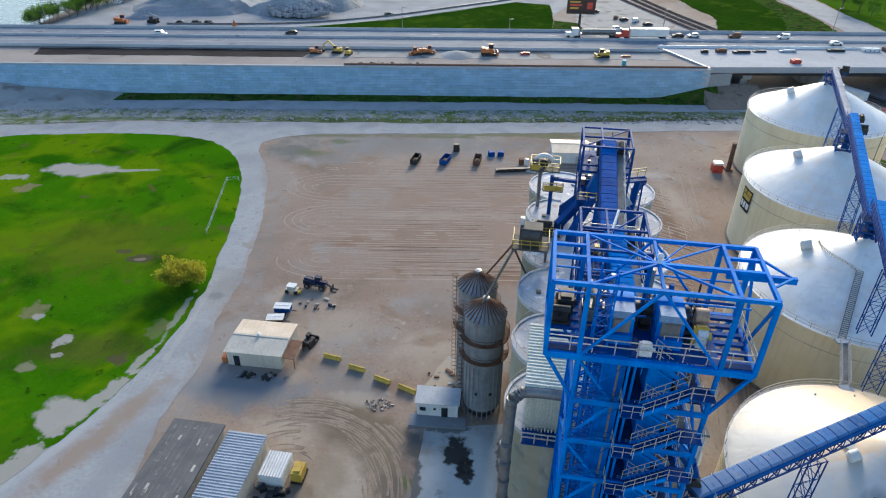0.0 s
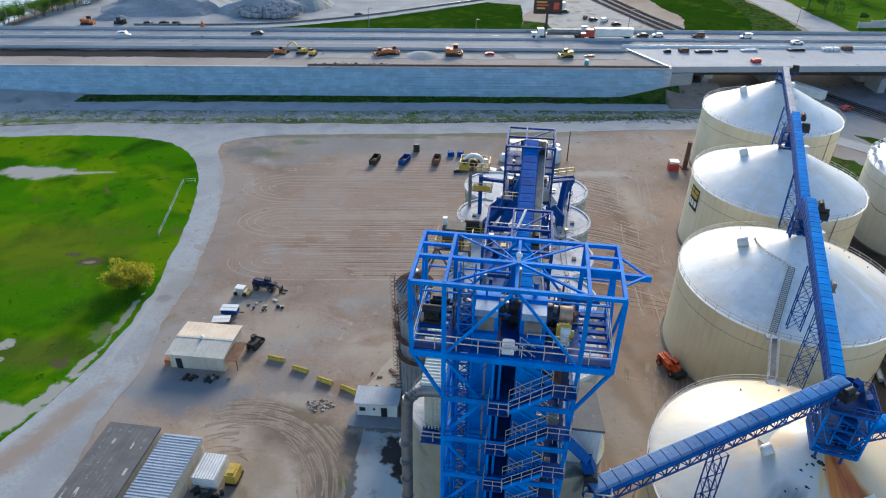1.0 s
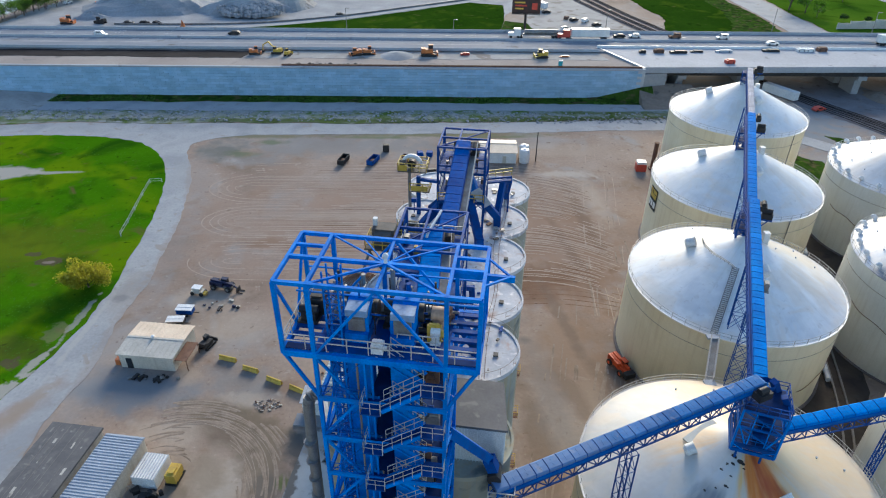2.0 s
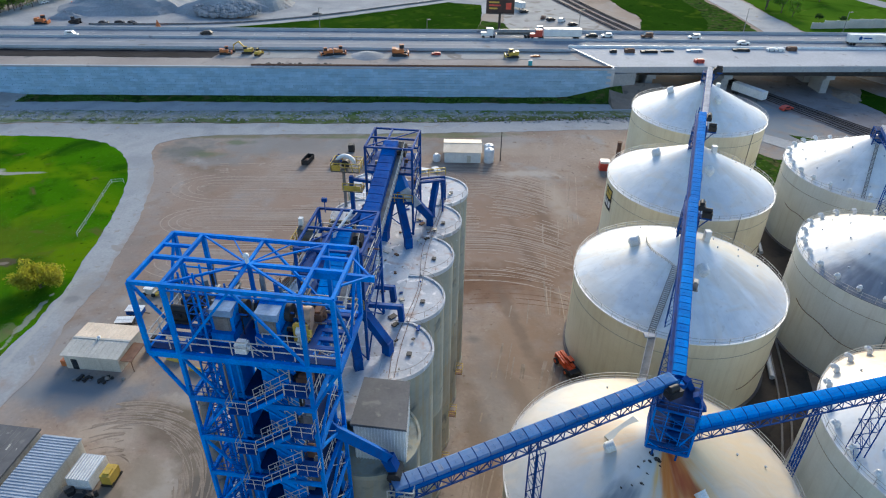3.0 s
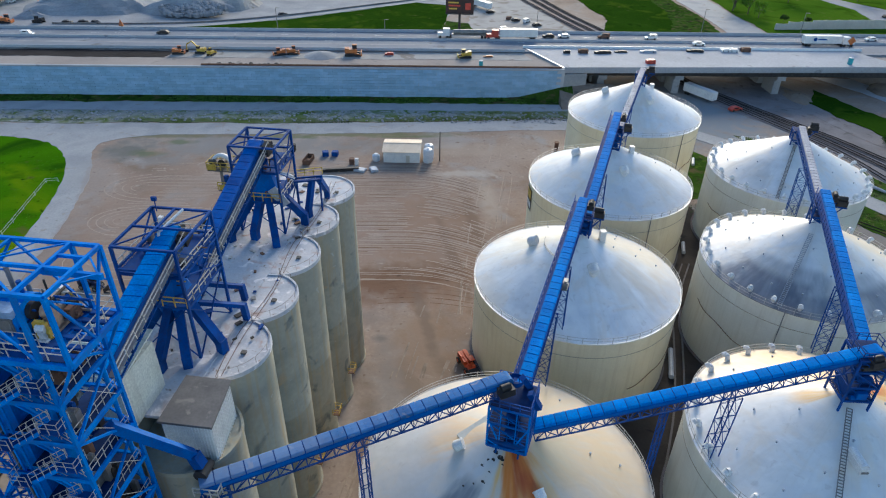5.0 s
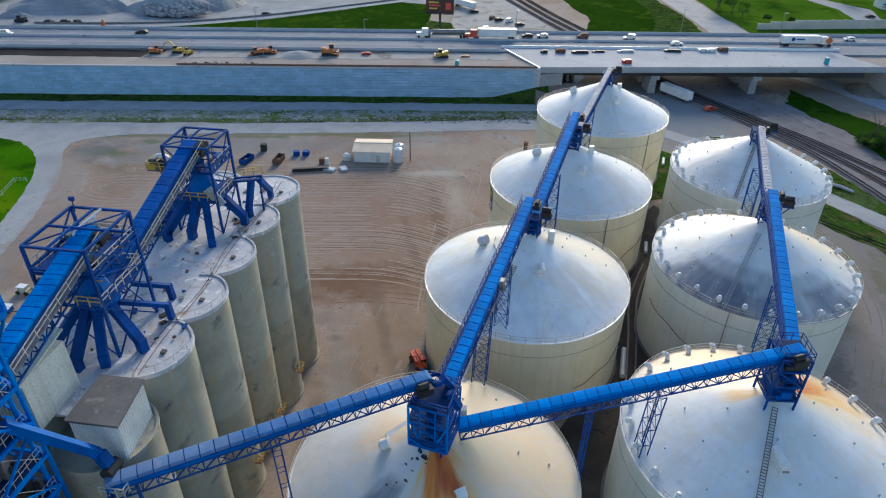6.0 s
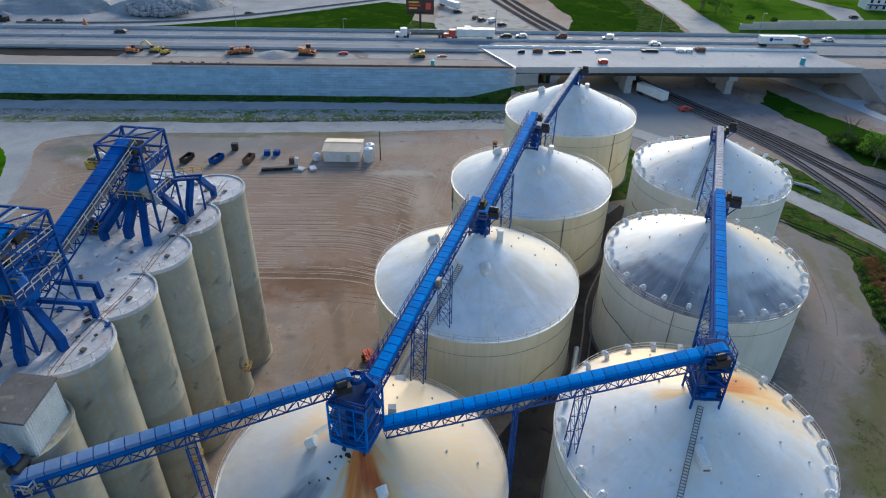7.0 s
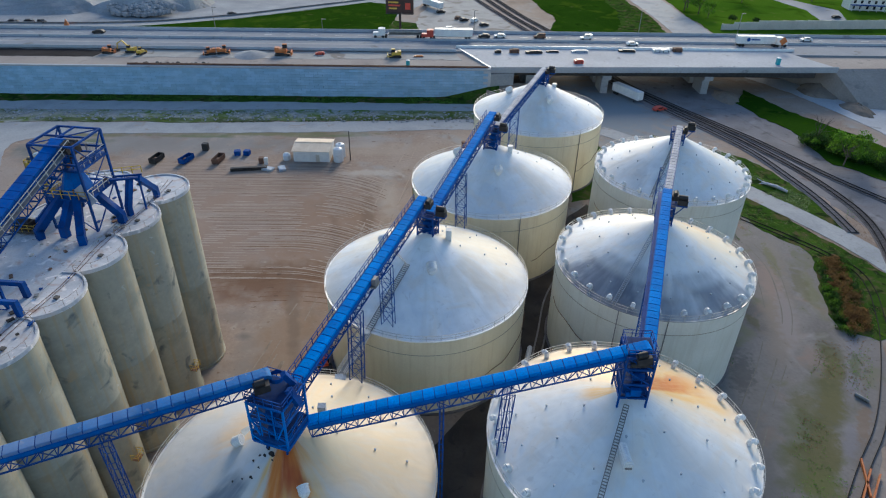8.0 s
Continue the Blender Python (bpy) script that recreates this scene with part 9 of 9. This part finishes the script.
# ground to the right of the tanks
flat("rail_bed", [(112, 300), (150, 300), (172, 220), (184, 180), (200, 150), (212, 120), (215, 80), (172, 100), (168, 128), (165, 146), (160, 164), (151, 184), (140, 202), (129, 226), (118, 258), (100, 300)], 0.035, RAIL_GROUND, "grey ballast ground of the railway", "ground", "structure", 1.2, 0.05)
lane = smooth_line([(118, 184, 0), (133, 168, 0), (149.5, 141, 0), (155, 131.5, 0), (161.3, 119.5, 0), (166, 106, 0), (173, 84, 0)], 4)
flat("access_lane", [(p[0] + 2.9, p[1] + 1.6) for p in lane] + [(p[0] - 2.9, p[1] - 1.6) for p in reversed(lane)], 0.1, ROAD, "pale concrete lane beside the railway", "road", "structure", 0.2)
flat("bank_grass", [(179.5, 222), (185, 205), (191, 194), (196.2, 183.3), (201.4, 172), (208, 160), (224, 138), (240, 120), (230, 112), (208, 134), (196, 144), (188, 149.6), (184, 155.3), (178.8, 160.6), (177.8, 171.4), (178.9, 184.3), (173, 195.5), (171.3, 207.4)], 0.2, FIELD, "dark green grass bank by the railway", "grass", "structure", 1.2)
flat("side_road", [(157.4, 234), (169, 224.7), (171.4, 210.1), (177.1, 181), (175.5, 170.1), (173.5, 172.9), (166.1, 196.8), (157.5, 221.3)], 0.07, RAIL_GROUND, "grey service road beside the railway", "road", "structure", 0.6)
flat("paved_slope", [(185.7, 236), (195.6, 219.5), (201.2, 203), (207.2, 181.4), (222, 158), (236, 166), (222, 198), (216.5, 222), (204, 234)], 0.1, DECK, "pale paved ground beside the bridge", "pavement", "structure", 0.4)
flat("rail_grass", [(134, 180), (146, 171), (155.8, 163.5), (160.4, 150.5), (162.6, 141.4), (163.0, 131.4), (162.6, 121), (164.4, 117.5), (160.6, 126.2), (155.8, 135.6), (149.4, 144.6), (136, 166)], 0.07, GRASS_DARK, "rough grass strip beside the lane", "grass", "structure", 0.7)
flat("siding_grass", [(127, 150), (136, 152), (147.4, 139), (153.2, 126.6), (157, 118), (160.6, 110.7), (164, 100), (167, 90), (158, 87), (148, 85.6), (142.5, 88.3), (142.2, 92.1), (145.9, 101.9), (149.6, 113.1), (148.5, 117.5), (143.7, 123.1), (141.6, 130.1), (133, 139), (127, 144)], 0.075, GRASS_DARK, "dark rough grass along the old siding", "grass", "structure", 0.7, 0.1, 0.7)
log = thing("fallen_trunk", pose(155.8, 145.2, 0.15, 0, 0, -50), "pale weathered tree trunk fallen in the grass", "log")
part("trunk", Shape().tube((-3.4, 0, 0.3), (0.4, 0.25, 0.42), 0.3, 0.42, 10).tube((0.3, 0.25, 0.42), (3.4, -0.1, 0.3), 0.42, 0.34, 10), PALE_COVER, log, "", 40)
part("limb", Shape().tube((-2.6, 0, 0.4), (-5.2, 1.0, 0.3), 0.16, 0.07, 7).tube((-1.2, 0.1, 0.4), (-3.6, -1.3, 0.3), 0.14, 0.06, 7), PALE_COVER, log, "", 40)
flat("yard_lane", [(90, 20), (104, 56), (112, 70), (120, 90), (122, 108), (122, 132), (132, 142), (144, 128), (154, 114), (156, 106), (152, 92), (144, 76), (135, 62), (126, 49), (114, 32), (106, 20)], 0.03, PACKED, "grey brown packed gravel lane around the tanks", "road", "structure", 1.2, 0.05)
flat("tank_grass", [(101, 137), (112, 141), (130, 150), (118, 170), (112, 176), (108, 158)], 0.06, GRASS_DARK, "rough grass between tanks and lane", "grass", "structure", 1.2)
flat("alley_soil", [(64, 28), (66, 44), (66, 60), (75, 72), (81, 86), (84, 104), (94, 124), (105, 136), (105, 112), (93, 92), (88, 74), (80, 60), (75, 44), (76, 28)], 0.05, ALLEY, "brown soil between the tank rows, coloured dark for their shade", "ground", "structure", 0.8, 0.06)
for x0, y0, x1, y1, r_, mt, lb in ((82.0, 76.2, 84.0, 83.0, 0.45, PALE_COVER, "pale pipe lying between the tanks"), (96.6, 114.0, 97.8, 118.0, 0.4, PALE_COVER, "pale pipe lying between the tanks"), (113.8, 158.0, 115.2, 162.0, 0.4, PALE_COVER, "pale pipe lying between the tanks"), (135.8, 71.9, 137.2, 70.2, 0.28, STEEL, "grey log lying by the siding")):
    solid("loose_pipe", Shape().tube((x0, y0, r_ + 0.05), (x1, y1, r_ + 0.05), r_, None, 12), mt, lb, "pipe", smooth=40, group="loose pipes")
for o in (0.0, 1.5):
    s = Shape()
    pts = smooth_line([(74.5 + o, 56, 0.2), (80.6 + o, 70, 0.2), (85.6 + o, 86, 0.2), (89.0 + o, 98, 0.2), (95 + o, 110, 0.2)], 6)
    for p, q in zip(pts, pts[1:]):
        s.beam(p, q, 0.3, 0.25)
    solid("alley_curb", s, PACKED, "low concrete curb between the tank rows", "curb", group="curbs between the tanks")
of = thing("orange_frame", pose(126.5, 53.5, 0, 0, 0, 28), "orange steel frame on the ground", "frame")
for a, b in (((-4, -2, 0.4), (4.5, 1.6, 0.4)), ((-4.5, 0.5, 0.4), (-2, -3, 0.4)), ((0, -1.2, 0.4), (5, 3.4, 0.4)), ((-2, -2.4, 0.4), (4.8, 0.4, 0.4))):
    bar("beam", a, b, 0.22, ORANGE, of, 0.4)

# fields, road and houses to the far right
flat("far_field", [(120, 284), (176, 284), (172, 420), (112, 420), (128, 330)], 0.09, FIELD, "green field beyond the railway", "grass", "structure", 1.2)
flat("far_field_pale", [(150, 290), (178, 284), (174, 420), (162, 420), (164, 340)], 0.12, GRASS_DARK, "rough grassy strip beside the road", "grass", "structure", 1.2)
flat("far_road", [(180, 284), (197, 284), (194, 420), (176, 420)], 0.1, ROAD, "pale road leading away", "road", "structure", 0.3)
flat("lawn", [(198, 284), (430, 284), (430, 480), (195, 480)], 0.12, LAWN, "bright green lawn behind the sound wall", "grass", "structure", 0.8)
flat("driveway", [(262, 322), (274, 322), (284, 350), (268, 380), (258, 380), (266, 350)], 0.16, ASPHALT, "grey driveway across the lawn", "road", "structure", 0.5)
sw = thing("sound_wall", pose(0, 0, 0), "long pale concrete sound wall", "wall", kind="structure")
for k in range(36):
    x = 204 + 6.0 * k
    h, y = (2.8 if k < 1 else 3.6 if k < 3 else 4.2), 306.8 + 0.07 * 6.0 * k
    part("wall_panel", Shape().box((x + 3.0, y + 0.2, h / 2), (5.9, 0.3, h)), SOUND_WALL, sw)
    part("wall_post", Shape().box((x, y, h / 2 + 0.1), (0.5, 0.6, h + 0.2)), SOUND_WALL, sw)
hs = thing("house", pose(290, 352, 0, 0, 0, -8), "white two-storey house with porch", "house")
part("wall_shell", Shape().box((9, 5, 3.0), (18, 10, 6.0)), WHITE, hs)
part("roof", Shape().add([(-0.6, -0.6, 6), (18.6, -0.6, 6), (18.6, 10.6, 6), (-0.6, 10.6, 6), (-0.6, 5, 9.4), (18.6, 5, 9.4)], [(0, 1, 5, 4), (2, 3, 4, 5), (1, 2, 5), (3, 0, 4), (3, 2, 1, 0)]), GREY_ROOF, hs, "grey shingle roof")
part("porch_roof", Shape().box((9, -1.2, 3.0), (18, 2.6, 0.2)), BLUE_DARK, hs, "dark porch roof")
for k in range(5):
    part("porch_post", Shape().box((0.6 + 4.2 * k, -2.2, 1.45), (0.2, 0.2, 2.9)), WHITE, hs)
for k in range(5):
    for z in (1.6, 4.5):
        wd = part("window", Shape().box((2 + 3.5 * k, -0.04, z), (1.2, 0.12, 1.5)), GLASS, hs)
car(273, 333, 0.16, 10, DARK, "dark car on the driveway")

# ---- trees, shrubs and grass ----
def leaves(s, c, r, n, size, rnd, squash=0.85):
    for _ in range(n):
        d = Vector((rnd.gauss(0, 1), rnd.gauss(0, 1), rnd.gauss(0, 1))).normalized() * r * rnd.random() ** 0.4
        p = Vector(c) + Vector((d.x, d.y, d.z * squash))
        q = Euler((rnd.uniform(0, 6.3), rnd.uniform(0, 6.3), rnd.uniform(0, 6.3))).to_matrix()
        w = size * rnd.uniform(0.6, 1.3)
        s.add([p + q @ Vector(v) * w for v in ((-0.5, 0, 0), (0.1, -0.4, 0.1), (0.6, 0, 0), (0.1, 0.4, 0.1))], [(0, 1, 2, 3)])


def tree(x, y, h, r, mat, label, seed, dens=1.0, bare=False, name="tree", z=0.0):
    rnd = random.Random(seed)
    t = thing(name, pose(x, y, z), label, "tree" if name == "tree" else name, "trees and shrubs")
    low = name == "shrub"
    s = Shape().tube((0, 0, -0.1), (0.1, 0, h * 0.4), 0.045 * h * 0.6, 0.03 * h * 0.6, 8)
    tips = []
    for k in range(9):
        a = 2.4 * k + rnd.random()
        z0 = h * (0.02 + 0.02 * k if low else 0.22 + 0.04 * k)
        e = Vector((math.cos(a) * r * rnd.uniform(0.3, 0.85), math.sin(a) * r * rnd.uniform(0.3, 0.85), h * (rnd.uniform(0.15, 0.7) if low else rnd.uniform(0.45, 0.92))))
        s.tube((0.05, 0, z0), e, 0.016 * h * 0.7, 0.006 * h * 0.6, 5)
        tips.append(e)
        for _ in range(3):
            e2 = e + Vector((rnd.uniform(-1, 1), rnd.uniform(-1, 1), rnd.uniform(0.1, 0.9))) * r * 0.35
            s.tube(e.lerp(Vector((0, 0, z0)), 0.3), e2, 0.007 * h * 0.7, 0.003 * h, 4)
            tips.append(e2)
    part("trunk", s, BARK, t)
    if not bare:
        c = Shape()
        for e in tips:
            leaves(c, e, r * rnd.uniform(0.24, 0.42), int(34 * dens), 0.055 * h if h > 5 else 0.3, rnd)
        tagged(part("crown", c, mat, t), kind="stuff")
    return t


tree(-50.2, 101.5, 6.6, 4.0, LEAF_YELLOW, "round shrub with bright yellow-green spring leaves", 1, 4.5, name="shrub")
tree(181.6, 159, 9.0, 4.6, LEAF, "leafy bright green tree by the railway", 2, 1.6)
tree(181.2, 174.0, 9.0, 3.0, LEAF, "bare grey tree by the railway", 3, 1, True)
for k in range(44):
    u = k / 43
    tree(177 + 42 * u + rnd.uniform(-1.5, 4), 174 - 46 * u + rnd.uniform(-3, 4), rnd.uniform(2.0, 4.2), rnd.uniform(2.2, 3.6), LEAF_DARK if k % 4 else LEAF, "low green shrub by the railway", 30 + k, 1.3, name="shrub")
for k in range(34):
    u = k / 33
    tree(-188 + 20 * u + rnd.uniform(-4, 2), 296 + 66 * u + rnd.uniform(-3, 3), rnd.uniform(5, 8), rnd.uniform(4, 6), LEAF if k % 3 else LEAF_DARK, "leafy green tree on the river bank", 60 + k, 0.9)
for x, y, h, r_ in ((199, 345, 13, 6.5), (204, 338, 10, 5), (206, 330, 7, 4), (203, 352, 12, 6), (215, 322, 3.5, 2), (226, 320, 2.5, 1.6), (238, 366, 9, 5), (280, 372, 10, 5)):
    tree(x, y, h, r_, LEAF_DARK if h < 6 else LEAF, "green tree behind the highway", int(x), 0.9)
br = random.Random(8)
for k in range(190):
    u, v = br.random(), br.uniform(-2.6, 3.6)
    x, y = 144.2 + 8.4 * u + v, 87.5 + 24 * u + br.uniform(-1, 1)
    s = Shape()
    leaves(s, (0, 0, 0.5), 1.0, 110, 0.24, br, 0.6)
    green = v < (-0.7 if u < 0.55 else -1.8) or (v > 2.4 and u > 0.5)
    ob = solid("brush_clump", s, (LEAF_DARK if k % 3 else LEAF) if green else DRY, "green brush by the siding" if green else "dry orange brush by the siding", "shrub", group="brush by the siding")
    tagged(ob, kind="stuff").matrix_world = pose(x, y, 0)


def tufts(name, area, n, mat, size, label, seed, z=0.1, clump=0.0):
    """Small blades scattered over a rectangle, thicker where a slow noise says so; area: x0, y0, x1, y1 and a test."""
    rnd = random.Random(seed)
    x0, y0, x1, y1, ok = area
    s = Shape()
    made = 0
    while made < n:
        x, y = rnd.uniform(x0, x1), rnd.uniform(y0, y1)
        made += 1
        if not ok(x, y) or noise.noise(Vector((x, y, seed)) * 0.11) < clump:
            continue
        for _ in range(4):
            a, w, h = rnd.uniform(0, 6.3), size * rnd.uniform(0.3, 0.6), size * rnd.uniform(0.15, 0.4)
            dx, dy = math.cos(a) * w, math.sin(a) * w
            ox, oy = rnd.uniform(-size, size), rnd.uniform(-size, size)
            s.add([(x + ox - dx, y + oy - dy, z), (x + ox + dx, y + oy + dy, z), (x + ox + 2 * dy, y + oy - 2 * dx, z + h)], [(0, 1, 2)])
    return tagged(solid(name, s, mat, label, "grass"), kind="stuff")


def road_x(y):
    pts = [p for p in ROAD_L if p[1] < 172]
    return min(((abs(p[1] - y), p[0]) for p in pts))[1]


in_meadow = lambda x, y: y < 168 and x < road_x(y) - (4.5 if y < 84 else 1.5) and math.hypot(x + 57, y - 67) > 8 and math.hypot((x + 95) / 2.6, y - 152) > 6
tufts("meadow_grass", (-135, 45, -44, 168, in_meadow), 9000, BLADE, 0.13, "uneven green grass tufts of the meadow", 4, 0.1, -0.9)
tufts("rough_grass", (-118, 204.5, 88, 211, lambda x, y: True), 7000, LEAF, 0.3, "dark rough grass at the wall foot", 5, 0.13, 0.05)
tufts("verge_weeds", (-150, 187, 108, 198, lambda x, y: 187.5 + max(0, x) * 0.03 < y < 196.5 + max(0, x) * 0.015), 5000, LEAF_DARK, 0.22, "green weeds in the stony verge", 6, 0.08, 0.05)
tufts("verge_edge", (-90, 186, 108, 197, lambda x, y: 186.4 + max(0, x) * 0.055 < y < 189.6 + max(0, x) * 0.05), 16000, LEAF_DARK, 0.26, "bright grass line at the road edge", 7, 0.06, -0.2)
weed_side = lambda x, y: abs((x - 121) * 24 - (y - 54) * 16) / 28.8 < 4.5 or (x > 128 and y > 96 and 263 < x + y < 279)
for nm, n, mt, size, lb, seed, cl in (("siding_weeds", 16000, LEAF, 0.12, "green weeds along the old siding", 9, 0.0), ("dry_weeds", 14000, DRY, 0.13, "dry brown weeds along the old siding", 12, 0.02)):
    tufts(nm, (110, 44, 172, 150, weed_side), n, mt, size, lb, seed, 0.08, cl)
tufts("lane_weeds", (100, 40, 150, 140, lambda x, y: math.hypot(x - 103.4, y - 86.0) > 16.2 and math.hypot(x - 89.2, y - 50.1) > 16.2 and math.hypot(x - 118, y - 122) > 16.2 and (math.hypot(x - 103.4, y - 86.0) < 18.5 or math.hypot(x - 118, y - 122) < 18.5 or math.hypot(x - 89.2, y - 50.1) < 17.5)), 26000, LEAF_DARK, 0.2, "dark weeds at the foot of the tanks", 15, 0.04, -0.05)
in_strip = lambda x, y: 147 < x < 163 and -1.45 * (x - 150) + 145 < y < -1.45 * (x - 150) + 145 + 13 and x < 163.2 and y < 164 and y < 150.5 - 2.9 * (x - 160.4) + 6
tufts("strip_weeds", (146, 118, 164, 166, in_strip), 9000, LEAF, 0.3, "yellow green weeds between lane and railway", 23, 0.08, 0.02)
ruts = Shape()
for o, w in ((0.0, 0.3), (1.9, 0.26), (-3.2, 0.2)):
    line = smooth_line([(112 + o, 58, 0), (120 + o, 70.5, 0), (126 + o, 79, 0), (132 + o, 89.4, 0), (135 + o, 97, 0), (137.6 + o, 108, 0), (137 + o, 118, 0)], 12)
    ridge_line(ruts, line, w, 0.008, 0.033, -0.3)
tagged(solid("lane_ruts", ruts, LANE_PALE, "faint pale wheel ruts in the gravel lane", "ground"), kind="stuff")
s = Shape()
for k in range(900):
    x, y = br.uniform(-150, 105), br.uniform(188, 197)
    w = br.uniform(0.2, 0.6)
    s.ball((x, y, 0.12), w, 5, 3, 0.6)
tagged(solid("verge_stones", s, STONE, "pale rubble stones in the verge", "stone"), kind="stuff")

# ---- wall blocks of the retaining wall ----
BW, BH = 3.0, 0.935
full = Shape().box((0, 0, 0), (BW - 0.06, 0.3, BH - 0.05)).mesh("block", BLOCK)
rest = Shape()
rnd = random.Random(13)
count = 0
for row in range(10):
    for col in range(int((WALL_X1 - WALL_X0) / BW)):
        x = WALL_X0 + BW * (col + 0.5 + 0.5 * (row % 2))
        z = BH * (row + 0.5)
        if x > WALL_X1 - 1.4:
            continue
        y = WALL_Y + 0.14 + rnd.uniform(-0.03, 0.03)
        if -30 < x < 82 and count < 300:
            ob = new("block", full)
            ob.parent, ob.location = wall, (x, y, z)
            count += 1
        else:
            rest.box((x, y, z), (BW - 0.06, 0.3, BH - 0.05))
tagged(part("block_courses", rest, BLOCK_REST, wall), kind="stuff")
